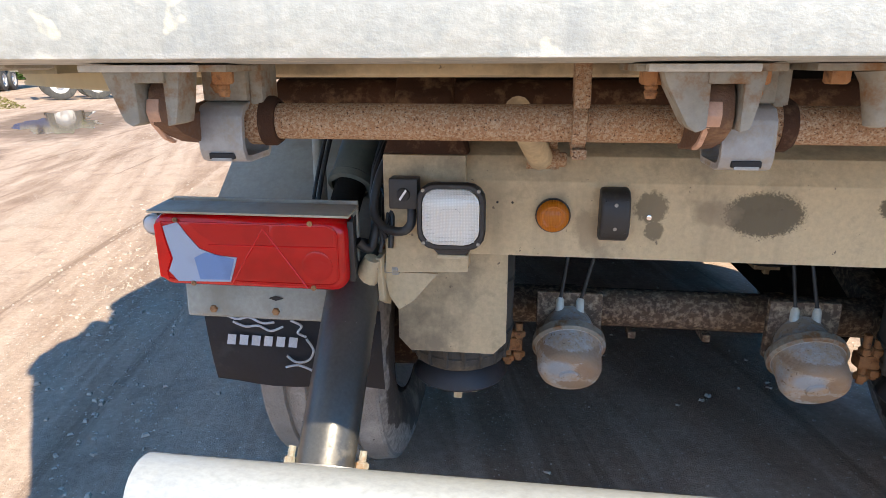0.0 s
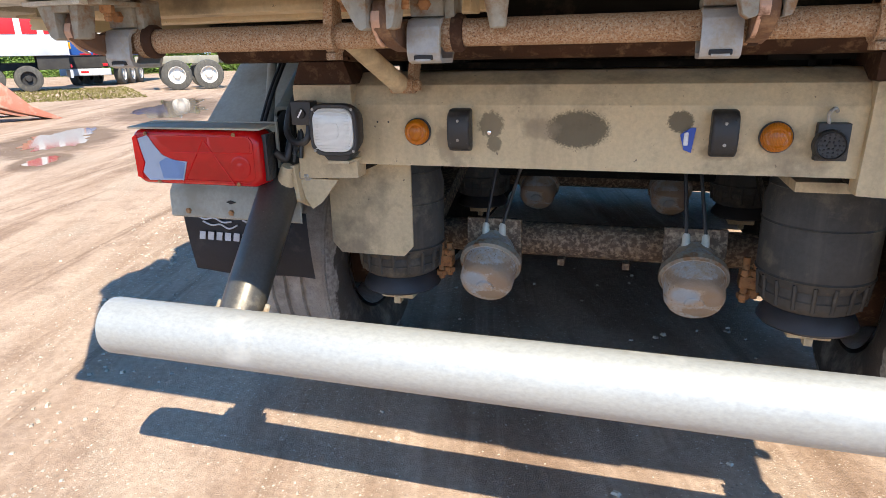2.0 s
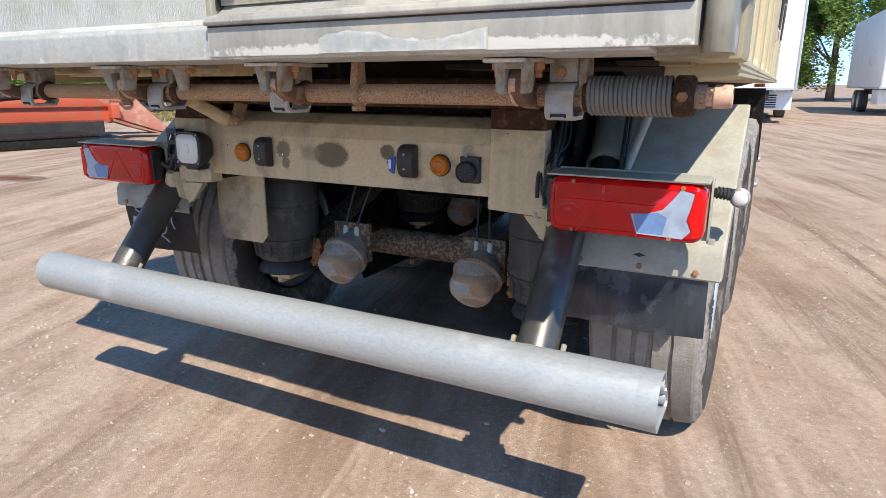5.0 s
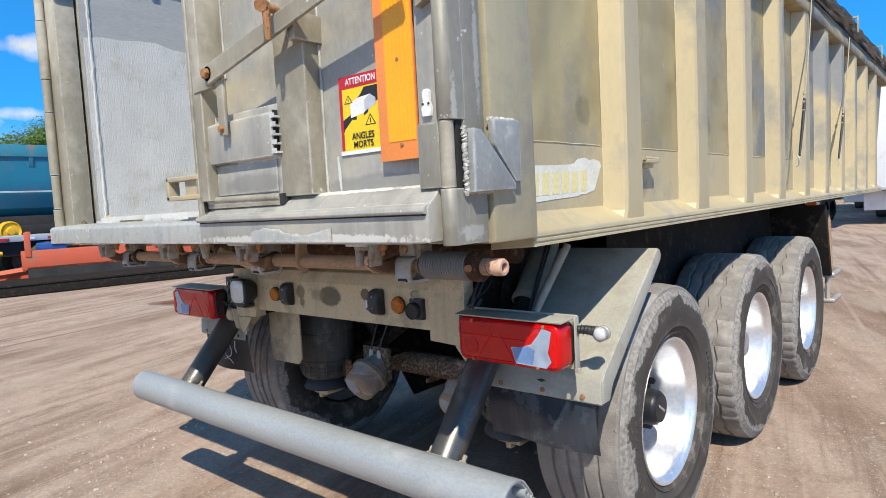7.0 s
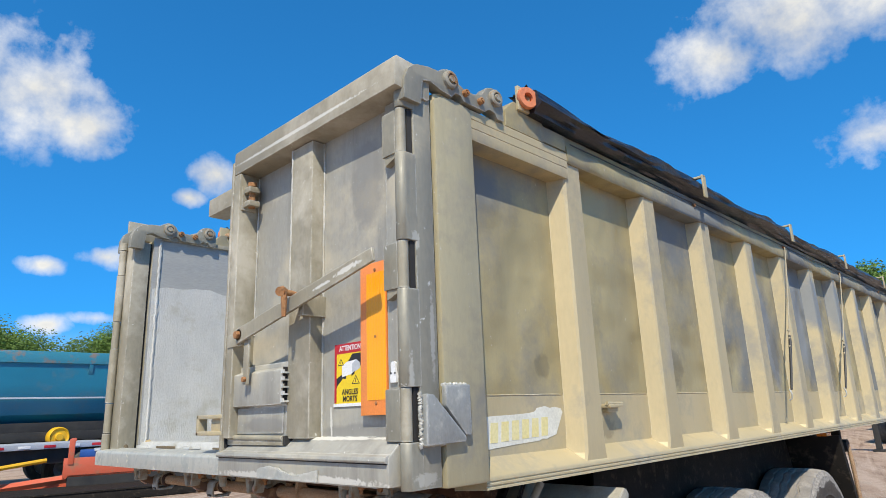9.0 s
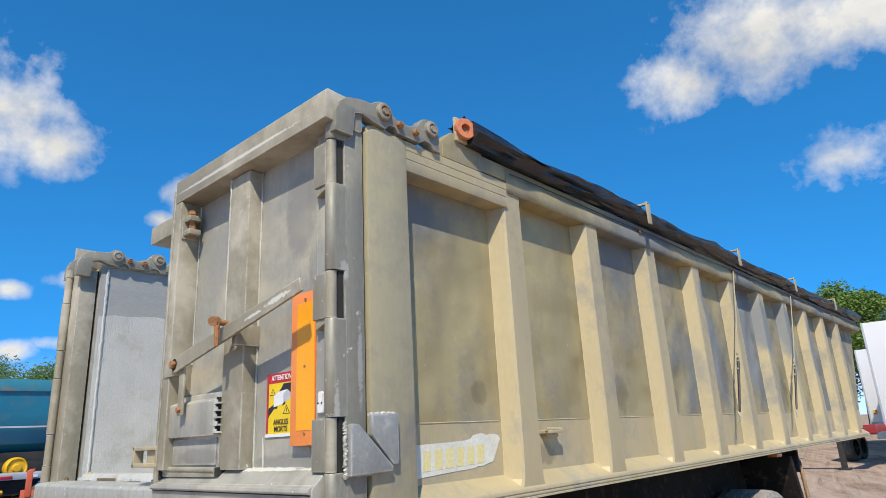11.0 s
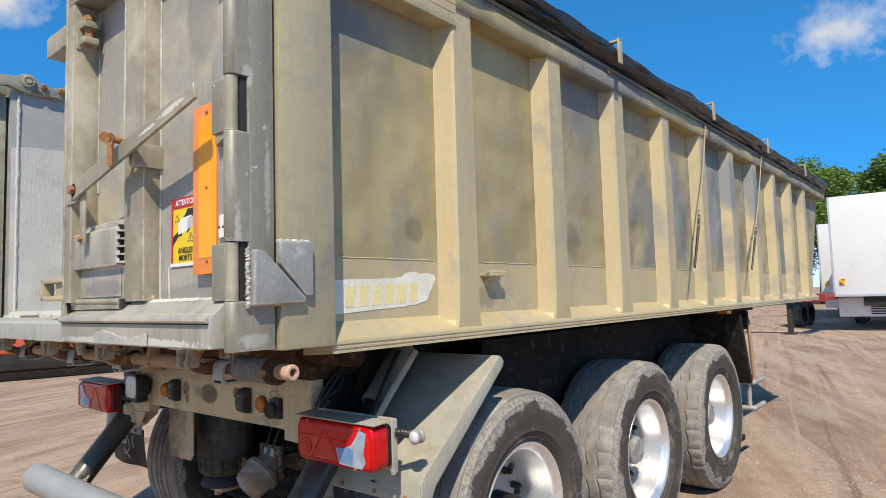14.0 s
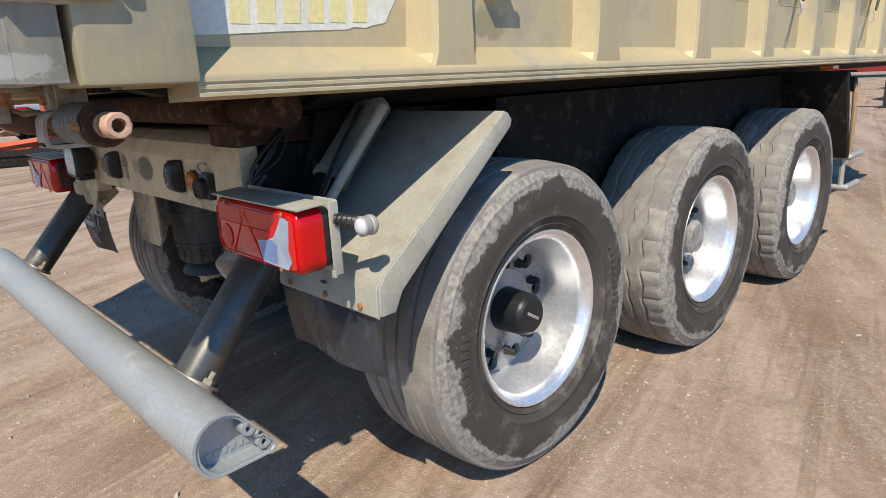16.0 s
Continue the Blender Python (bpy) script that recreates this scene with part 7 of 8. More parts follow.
def struts(s):
    bm = bmesh.new()
    sweep(bm, [(s * 0.848, 0.865, 1.235), (s * 0.872, 0.675, 1.045)], 0.050, 24)
    lathe(bm, [(0, 0.044), (0.004, 0.054), (0.022, 0.054), (0.026, 0.050)], (s * 0.874, 0.66, 1.030), (s * -0.024, 0.19, 0.19), 24)
    part("lift_cylinder", bm, "green_tube", trailer, "grey-green hydraulic stabiliser cylinder")
    bm = bmesh.new()
    rod(bm, (s * 0.873, 0.665, 1.035), (s * 0.885, 0.56, 0.93), 0.036, 18)
    part("cylinder_rod", bm, "under", trailer)
    bm = bmesh.new()
    rod(bm, (s * 0.985, 0.785, 1.232), (s * 0.925, 0.60, 0.965), 0.015, 12)
    part("support_rod", bm, "fender", trailer, "slim grey support rod")
    bm = bmesh.new()
    prism(bm, [(0.60, 0.93), (0.66, 0.93), (0.80, 1.22), (0.70, 1.22)], "x", s * 0.775, s * 0.79, 0.002)
    part("side_plate", bm, "under", trailer)
    for k, (x, r) in enumerate(((0.772, 0.006), (0.780, 0.005), (0.764, 0.006), (0.786, 0.004))):
        bm = bmesh.new()
        sweep(bm, [(s * (x - 0.02), 0.62, 1.19), (s * x, 0.50 + 0.02 * k, 1.10), (s * (x - 0.015 * k), 0.47, 1.03), (s * (x - 0.03), 0.45, 0.97 - 0.01 * k)], r, 8)
        part("cable_run", bm, "black", trailer)
    for k in (0, 1):
        bm = bmesh.new()
        sweep(bm, [(s * (0.912 + 0.014 * k), 0.76, 1.232), (s * (0.925 + 0.012 * k), 0.66, 1.11), (s * (0.930 + 0.010 * k), 0.585, 1.0), (s * 0.92, 0.54, 0.95)], 0.0055 - 0.001 * k, 8)
        part("cable_run", bm, "black", trailer)


for s in (1, -1):
    struts(s)


def tail_lamp(s):
    y0 = 0.362
    X = lambda u: s * (0.800 + 0.392 * u)
    Z = lambda v: 0.884 + 0.148 * v

    def outline(m2, n=5):
        r = 0.030 - 0.6 * m2
        x0, x1, z0, z1 = 0.800 + m2, 1.192 - m2, 0.884 + m2, 1.032 - m2
        pts = []
        for cx, cz, a0 in ((x1 - r, z1 - r, 0), (x0 + r, z1 - r, 90), (x0 + r, z0 + r, 180), (x1 - r, z0 + r, 270)):
            for k in range(n):
                t = radians(a0 + 90 * k / (n - 1))
                pts.append((s * (cx + r * math.cos(t)), cz + r * math.sin(t)))
        return pts

    bm = bmesh.new()
    prism(bm, outline(0.004), "y", y0 + 0.012, y0 + 0.085)
    lamp = part("tail_lamp", bm, "black", trailer, "long red rear lamp with clear turn section")
    bm = bmesh.new()
    rings = [[bm.verts.new((x, y, z)) for x, z in outline(m2)] for m2, y in ((0.0, y0 + 0.060), (0.0, y0 + 0.010), (0.0015, y0 + 0.003), (0.005, y0 - 0.003), (0.010, y0 - 0.007), (0.016, y0 - 0.009))]
    for a, c in zip(rings, rings[1:]):
        for k in range(len(a)):
            bm.faces.new((a[k], a[(k + 1) % len(a)], c[(k + 1) % len(a)], c[k]))
    bm.faces.new(rings[-1])
    part("red_lens", bm, "red_lens", lamp)

    def inlay(name, mat, pts, lift):
        bm = bmesh.new()
        slab(bm, [(X(u), y0 - 0.0085, Z(v)) for u, v in pts], -lift, "y")
        part(name, bm, mat, lamp)

    inlay("stop_window", "red_deep", [(0.06, 0.62), (0.06, 0.90), (0.36, 0.90), (0.36, 0.62)], 0.0012)
    inlay("upper_band", "red_deep", [(0.38, 0.62), (0.38, 0.90), (0.80, 0.90), (0.74, 0.74), (0.66, 0.62)], 0.0012)
    for a, c in (((0.20, 0.05), (0.41, 0.84)), ((0.60, 0.05), (0.41, 0.84)), ((0.05, 0.62), (0.70, 0.60))):
        bm = bmesh.new()
        rod(bm, (X(a[0]), y0 - 0.0095, Z(a[1])), (X(c[0]), y0 - 0.0095, Z(c[1])), 0.0016, 6)
        part("lens_ridge", bm, "red_trim", lamp)
    bm = bmesh.new()
    lathe(bm, [(0, 0), (0, 0.030), (0.0015, 0.030), (0.003, 0.024), (0.0015, 0.018), (0.003, 0.010), (0.004, 0)], (X(0.145), y0 - 0.009, Z(0.36)), (0, -1, 0), 24)
    part("fog_ring", bm, "red_deep", lamp)
    inlay("clear_window", "clear_lens", [(0.60, 0.10), (0.88, 0.08), (0.925, 0.22), (0.895, 0.40), (0.915, 0.62), (0.93, 0.84), (0.85, 0.90), (0.81, 0.74), (0.75, 0.55), (0.66, 0.46), (0.555, 0.44)], 0.0026)
    inlay("blue_window", "blue_clear", [(0.605, 0.13), (0.76, 0.12), (0.78, 0.42), (0.72, 0.50), (0.57, 0.42)], 0.0034)
    inlay("outer_red", "red_sunlit", [(0.93, 0.10), (0.975, 0.14), (0.975, 0.86), (0.94, 0.90), (0.925, 0.62), (0.905, 0.40), (0.935, 0.22)], 0.0030)
    bm = bmesh.new()
    lens = outline(0.0155, 7)
    sweep(bm, [(x, y0 - 0.0092, z) for x, z in lens + lens[:1]], 0.0018, 6)
    part("lens_rim", bm, "red_lens", lamp)
    for u, v in ((0.17, 0.93), (0.86, 0.93), (0.17, 0.06), (0.80, 0.06)):
        bm = bmesh.new()
        lathe(bm, [(0, 0.0055), (0.003, 0.005), (0.003, 0.002), (0.001, 0)], (X(u), y0 - 0.010, Z(v)), (0, -1, 0), 10)
        part("lens_screw", bm, "bolt", lamp)
    # cover plate and bracket
    bm = bmesh.new()
    prism(bm, [(y0 - 0.010, 1.038), (y0 + 0.070, 1.043), (y0 + 0.070, 1.038), (y0 - 0.007, 1.033)], "x", s * 0.792, s * 1.1965, 0.001)
    box(bm, (s * 1.194, y0 + 0.074, 0.872), (s * 1.199, y0 + 0.098, 1.043), 0.001)
    box(bm, (s * 1.201, y0 + 0.064, 0.872), (s * 1.215, y0 + 0.070, 0.888), 0.001)
    box(bm, (s * 0.80, y0 + 0.090, 0.875), (s * 1.195, y0 + 0.098, 1.045), 0.001)
    part("lamp_bracket", bm, "fender", lamp, "folded beige cover plate over the lamp")
    for k in range(7):
        part("housing_fin", made(((s * (0.790 + 0.002 * k), y0 + 0.016 + 0.010 * k, 0.90), (s * 0.802, y0 + 0.022 + 0.010 * k, 1.02)), b=0.001), "black", lamp)
    bm = bmesh.new()
    sweep(bm, [(s * 0.795, y0 + 0.06, 0.97), (s * 0.775, y0 + 0.08, 0.95), (s * 0.765, y0 + 0.10, 1.0), (s * 0.775, y0 + 0.16, 1.06)], 0.010, 10)
    part("lamp_cable", bm, "black", lamp)
    # side marker on its rubber arm, bent further back on one side
    back, end = (0.132, 1.258) if s > 0 else (0.095, 1.240)
    bm = bmesh.new()
    sweep(bm, [(s * 1.200, y0 + 0.085, 1.003), (s * 1.224, y0 + 0.5 * (0.085 + back), 0.999), (s * (end - 0.010), y0 + back, 0.990)], [0.012, 0.014, 0.017], 12)
    for k in range(4):
        lathe(bm, [(-0.002, 0.013), (0, 0.0165), (0.002, 0.013)], (s * (1.208 + 0.008 * k), y0 + 0.085 + (back - 0.085) * (0.15 + 0.16 * k), 1.002 - 0.002 * k), (s, 0.4, -0.2), 12)
    arm = part("marker_arm", bm, "black", lamp)
    bm = bmesh.new()
    lathe(bm, [(-0.018, 0), (-0.018, 0.018), (-0.012, 0.0235), (-0.004, 0.0235), (-0.002, 0.0215), (0.010, 0.0225), (0.018, 0.0235), (0.020, 0.021)], (s * end, y0 + back, 0.987), (0, -1, 0), 20)
    part("marker_body", bm, "clamp", arm)
    bm = bmesh.new()
    lathe(bm, [(0.018, 0.0205), (0.024, 0.018), (0.0285, 0.010), (0.0295, 0)], (s * end, y0 + back, 0.987), (0, -1, 0), 20)
    part("marker_lens", bm, "marker", arm)


for s in (1, -1):
    tail_lamp(s)


def work_lamp():
    cx, cz, y = -0.603, 1.033, 0.395
    def outline(h, r, n=5):
        pts = []
        for sx, sz, a0 in ((1, 1, 0), (-1, 1, 90), (-1, -1, 180), (1, -1, 270)):
            for k in range(n):
                t = radians(a0 + 90 * k / (n - 1))
                pts.append((cx + sx * (h - r) + r * math.cos(t), cz + sz * (h - r) * 0.98 + r * math.sin(t)))
        return pts
    bm = bmesh.new()
    rings = [[bm.verts.new((x, yy, z)) for x, z in outline(h, r)] for h, r, yy in ((0.042, 0.024, y + 0.075), (0.056, 0.032, y + 0.05), (0.065, 0.034, y + 0.01), (0.065, 0.034, y - 0.006), (0.062, 0.033, y - 0.010), (0.056, 0.031, y - 0.010), (0.055, 0.030, y - 0.004))]
    bm.faces.new(rings[0])
    for a, c in zip(rings, rings[1:]):
        for k in range(len(a)):
            bm.faces.new((a[k], a[(k + 1) % len(a)], c[(k + 1) % len(a)], c[k]))
    bm.faces.new(rings[-1])
    lamp = part("work_lamp", bm, "black", trailer, "square black work lamp with ribbed clear glass")
    bm = bmesh.new()
    rings = [[bm.verts.new((x, yy, z)) for x, z in outline(h, r)] for h, r, yy in ((0.055, 0.030, y - 0.004), (0.054, 0.030, y - 0.011), (0.047, 0.027, y - 0.016), (0.02, 0.012, y - 0.019))]
    for a, c in zip(rings, rings[1:]):
        for k in range(len(a)):
            bm.faces.new((a[k], a[(k + 1) % len(a)], c[(k + 1) % len(a)], c[k]))
    bm.faces.new(rings[-1])
    part("lamp_glass", bm, "lamp_glass", lamp)
    for k in range(13):
        z = cz - 0.045 + 0.0075 * k
        bm = bmesh.new()
        rod(bm, (cx - 0.046, y - 0.0165, z), (cx + 0.046, y - 0.0165, z), 0.0010, 5)
        part("glass_ridge", bm, "lamp_glass", lamp)
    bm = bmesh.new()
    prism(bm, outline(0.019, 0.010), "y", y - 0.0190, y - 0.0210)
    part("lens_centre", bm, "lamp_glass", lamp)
    for sx in (-1, 1):
        for sz in (-1, 1):
            bm = bmesh.new()
            lathe(bm, [(0, 0.004), (0.002, 0.003), (0.002, 0)], (cx + sx * 0.0525, y - 0.010, cz + sz * 0.051), (0, -1, 0), 8)
            part("frame_screw", bm, "clamp", lamp)
    bm = bmesh.new()
    prism(bm, [(cx - 0.042, cz - 0.061), (cx + 0.042, cz - 0.061), (cx + 0.026, cz - 0.078), (cx - 0.026, cz - 0.078)], "y", y + 0.004, y + 0.06, 0.003)
    part("lamp_foot", bm, "black", lamp)
    bm = bmesh.new()
    box(bm, (cx - 0.028, y + 0.004, cz - 0.086), (cx + 0.032, y + 0.09, cz - 0.078), 0.002)
    part("lamp_shelf", bm, "beam", lamp)
    # switch box beside it
    bm = bmesh.new()
    box(bm, (-0.724, y + 0.005, 1.043), (-0.668, y + 0.045, 1.102), 0.004)
    sw = part("switch_box", bm, "black", trailer, "small black switch box with a rotary knob")
    bm = bmesh.new()
    lathe(bm, [(0, 0.013), (0.006, 0.012), (0.006, 0)], (-0.695, y + 0.005, 1.072), (0, -1, 0), 16)
    part("knob", bm, "steel_dark", sw)
    bm = bmesh.new()
    slab(bm, [(-0.703, y - 0.0015, 1.064), (-0.700, y - 0.0015, 1.061), (-0.687, y - 0.0015, 1.080), (-0.690, y - 0.0015, 1.083)], -0.001, "y")
    part("knob_mark", bm, "sign_white", sw)
    bm = bmesh.new()
    sweep(bm, [(-0.682, y + 0.02, 1.043), (-0.682, y + 0.01, 1.015), (-0.70, y + 0.01, 0.998), (-0.74, y + 0.03, 1.0), (-0.765, y + 0.05, 1.03), (-0.755, y + 0.08, 1.10), (-0.73, y + 0.14, 1.16)], 0.009, 10)
    part("switch_cable", bm, "black", sw)


work_lamp()


def beam_lamps():
    for x in (-0.41, 0.41):
        bm = bmesh.new()
        lathe(bm, [(0, 0), (0, 0.0345), (0.008, 0.0345), (0.010, 0.032)], (x, 0.477, 1.022), (0, -1, 0), 28)
        lamp = part("side_reflector", bm, "black", trailer, "round amber reflector lamp on the cross beam")
        bm = bmesh.new()
        lathe(bm, [(0.008, 0.0325), (0.017, 0.031), (0.022, 0.026), (0.0235, 0.022), (0.022, 0.018), (0.025, 0.012), (0.0255, 0)], (x, 0.477, 1.022), (0, -1, 0), 28)
        part("amber_lens", bm, "amber", lamp)
    for x in (-0.295, 0.303):
        bm = bmesh.new()
        prism(bm, [(0.477, 0.976), (0.452, 0.979), (0.436, 0.990), (0.430, 1.008), (0.428, 1.030), (0.430, 1.052), (0.436, 1.070), (0.452, 1.080), (0.477, 1.083)], "x", x - 0.028, x + 0.028, 0.010, 4)
        pad = part("plate_lamp", bm, "black", trailer, "black rubber number plate lamp housing")
        for z in (1.008, 1.054):
            bm = bmesh.new()
            lathe(bm, [(0, 0.004), (0.003, 0.003), (0.003, 0)], (x, 0.4300 + abs(z - 1.03) * 0.05, z), (0, -1, 0), 8)
            part("pad_screw", bm, "clamp", pad)
    bm = bmesh.new()
    box(bm, (0.485, 0.455, 0.975), (0.548, 0.478, 1.055), 0.004)
    alarm = part("reversing_alarm", bm, "black", trailer, "black reversing alarm with a round grille")
    bm = bmesh.new()
    lathe(bm, [(0, 0), (0, 0.033), (0.022, 0.032), (0.026, 0.028), (0.022, 0.026), (0.020, 0)], (0.510, 0.460, 1.010), (0, -1, 0), 28)
    part("alarm_horn", bm, "black", alarm)
    for r, n in ((0.008, 6), (0.016, 10), (0.023, 14)):
        for k in range(n):
            t = k * math.tau / n
            bm = bmesh.new()
            lathe(bm, [(0, 0.0028), (0.003, 0.002), (0.003, 0)], (0.510 + r * math.cos(t), 0.440, 1.010 + r * math.sin(t)), (0, -1, 0), 6)
            part("grille_stud", bm, "steel_dark", alarm)
    bm = bmesh.new()
    sweep(bm, [(0.505, 0.46, 1.052), (0.50, 0.45, 1.075), (0.512, 0.46, 1.085), (0.52, 0.47, 1.078)], 0.004, 8)
    part("alarm_lead", bm, "clamp", alarm)


beam_lamps()


def under_run_bar():
    out = []
    for k in range(15):
        t = radians(52 + (250 - 52) * k / 14)
        out.append((0.143 + 0.068 * math.cos(t), 0.557 + 0.073 * math.sin(t)))
    prof = out + [(0.20, 0.490), (0.258, 0.492), (0.266, 0.502), (0.262, 0.515), (0.236, 0.545), (0.228, 0.540), (0.222, 0.552), (0.228, 0.558), (0.205, 0.590)]
    bm = bmesh.new()
    prism(bm, prof, "x", -1.088, 1.110)
    bar = part("under_run_bar", bm, "bar", trailer, "long satin aluminium under-run bar with rounded rear face", 50)
    for s, x in ((-1, -1.128), (1, 1.150)):
        bm = bmesh.new()
        lip = [(0.143 + 1.008 * (y - 0.143), 0.55 + 1.008 * (z - 0.55)) for y, z in prof]
        v = [bm.verts.new((x + s * 0.009, y, z)) for y, z in lip]
        w = [bm.verts.new((x - s * 0.044, 0.143 + (y - 0.143) / 1.02, 0.55 + (z - 0.55) / 1.02)) for y, z in lip]
        w2 = [bm.verts.new((x - s * 0.020, y, z)) for y, z in lip]
        q = [bm.verts.new((x + s * 0.009, 0.165 + 0.93 * (y - 0.165), 0.545 + 0.93 * (z - 0.545))) for y, z in lip]
        q2 = [bm.verts.new((x + s * 0.003, 0.165 + 0.91 * (y - 0.165), 0.545 + 0.91 * (z - 0.545))) for y, z in lip]
        q3 = [bm.verts.new((x + s * 0.004, 0.165 + 0.83 * (y - 0.165), 0.545 + 0.83 * (z - 0.545))) for y, z in lip]
        e = [bm.verts.new((x - s * 0.036, 0.165 + 0.81 * (y - 0.165), 0.545 + 0.81 * (z - 0.545))) for y, z in lip]
        for a, c in ((w, w2), (w2, v), (v, q), (q, q2), (q2, q3), (q3, e)):
            for k in range(len(a)):
                bm.faces.new((a[k], a[(k + 1) % len(a)], c[(k + 1) % len(a)], c[k]))
        bm.faces.new(e)
        cap = part("end_cap", bm, "bar", bar, "grey moulded end cap")
        for k in range(6):
            bm = bmesh.new()
            y = 0.115 + 0.019 * k
            slab(bm, [(x - s * 0.0355, y, 0.515), (x - s * 0.0355, y + 0.012, 0.515), (x - s * 0.0355, y + 0.014, 0.530), (x - s * 0.0355, y + 0.002, 0.530)], s * 0.002, "x")
            part("raised_bar", bm, "bar", cap)
        for y, z in ((0.204, 0.570), (0.236, 0.524)):
            bm = bmesh.new()
            turn = [radians(a) for a in range(87, 348, 20)]
            curl = [(y + 0.0165 * math.cos(a), z + 0.0165 * math.sin(a)) for a in turn] + [(y + 0.0075 * math.cos(a), z + 0.0075 * math.sin(a)) for a in turn[::-1]]
            prism(bm, curl, "x", x - s * 0.038, x + s * 0.006)
            part("cap_hook", bm, "bar", cap)
    for s in (1, -1):
        a, c = Vector((s * 0.824, 0.222, 0.570)), Vector((s * 0.818, 0.530, 0.930))
        d = (c - a).normalized()
        bm = bmesh.new()
        lathe(bm, [(0, 0.0), (0, 0.0555), (0.46, 0.0555), (0.47, 0.05), (0.47, 0)], a, d, 32)
        part("bar_arm", bm, "blacktube", bar, "satin grey metal tube arm")
        bm = bmesh.new()
        u, w = basis(d)
        face = [a + d * 0.004 + 0.082 * math.cos(k * math.tau / 24) * Vector((1, 0, 0)) + 0.062 * math.sin(k * math.tau / 24) * d.cross(Vector((1, 0, 0))).normalized() for k in range(24)]
        slab(bm, face, 0.008, d)
        fl = part("arm_flange", bm, "alu", bar)
        for side in (-1, 1):
            at = a + d * 0.012 + Vector((side * 0.070, 0, 0))
            bm = bmesh.new()
            hexnut(bm, at, d, 0.014, 0.014)
            rod(bm, at, at + d * 0.034, 0.0075, 8)
            part("flange_bolt", bm, "cast", fl)


under_run_bar()


def front_end():
    # guard plate before the first axle, landing gear crank, step
    bm = bmesh.new()
    prism(bm, [(4.34, 1.235), (4.40, 1.235), (4.62, 0.66), (4.56, 0.66)], "x", 0.72, 1.205, 0.004)
    # the shade on this plate is put into its near-black colour
    part("front_mudguard", bm, "under", trailer, "upright plate mudguard ahead of the axles")
    bm = bmesh.new()
    prism(bm, [(3.3, 1.24), (4.40, 1.235), (4.36, 1.19), (3.3, 1.20)], "x", 0.66, 0.70)
    part("mudguard_stay", bm, "under", trailer)
    bm = bmesh.new()
    sweep(bm, [(0.95, 4.80, 1.14), (1.12, 4.80, 1.13), (1.15, 4.80, 1.10), (1.155, 4.83, 0.80), (1.155, 4.84, 0.66), (1.12, 4.84, 0.64)], 0.016, 10)
    crank = part("winding_crank", bm, "rust", trailer, "rusty landing leg crank handle")
    bm = bmesh.new()
    lathe(bm, [(-0.03, 0), (-0.03, 0.05), (0.03, 0.05), (0.03, 0)], (1.12, 4.80, 1.135), (1, 0, 0), 14)
    part("crank_gear", bm, "steel_dark", crank)
    bm = bmesh.new()
    for z in (0.66, 0.45):
        sweep(bm, [(0.90, 4.62, z), (1.18, 4.62, z), (1.20, 4.66, z), (1.20, 4.92, z)], 0.022, 10)
    for y in (4.62,):
        rod(bm, (1.0, y, 0.66), (1.0, y, 0.45), 0.018, 8)
        rod(bm, (1.17, y, 0.66), (1.17, y, 0.45), 0.018, 8)
    rod(bm, (0.95, 4.62, 0.95), (0.95, 4.62, 0.45), 0.025, 8)
    part("side_step", bm, "clamp", trailer, "bent grey tube step")
    for x in (-0.75, 0.75):
        bm = bmesh.new()
        box(bm, (x - 0.06, 5.3, 0.30), (x + 0.06, 5.42, 1.2), 0.006)
        box(bm, (x - 0.05, 5.31, 0.05), (x + 0.05, 5.41, 0.35), 0.004)
        box(bm, (x - 0.13, 5.24, 0.0), (x + 0.13, 5.48, 0.05), 0.008)
        part("landing_leg", bm, "under", trailer, "dark landing leg standing on the dirt")
    bm = bmesh.new()
    box(bm, (1.13, 4.05, 1.245), (1.20, 4.17, 1.268), 0.004)
    part("side_marker", bm, "amber", trailer, "small amber side marker")


front_end()


# ---- what stands round the yard ----
def yard_wheel(at, r, width, axis, parent, rim_mat="wheel_white"):
    d = Vector(axis).normalized()
    bm = bmesh.new()
    lathe(bm, [(-width / 2, r * 0.58), (-width / 2, r * 0.88), (-width * 0.42, r * 0.985), (-width * 0.2, r), (width * 0.2, r), (width * 0.42, r * 0.985), (width / 2, r * 0.88), (width / 2, r * 0.58)], at, d, 32)
    tyre = part("tyre", bm, "rubber", parent)
    bm = bmesh.new()
    lathe(bm, [(width * 0.5, r * 0.60), (width * 0.48, r * 0.54), (width * 0.15, r * 0.48), (width * 0.12, r * 0.30), (width * 0.2, r * 0.24), (width * 0.45, r * 0.20), (width * 0.48, 0)], at, d, 24)
    part("rim", bm, rim_mat, tyre)


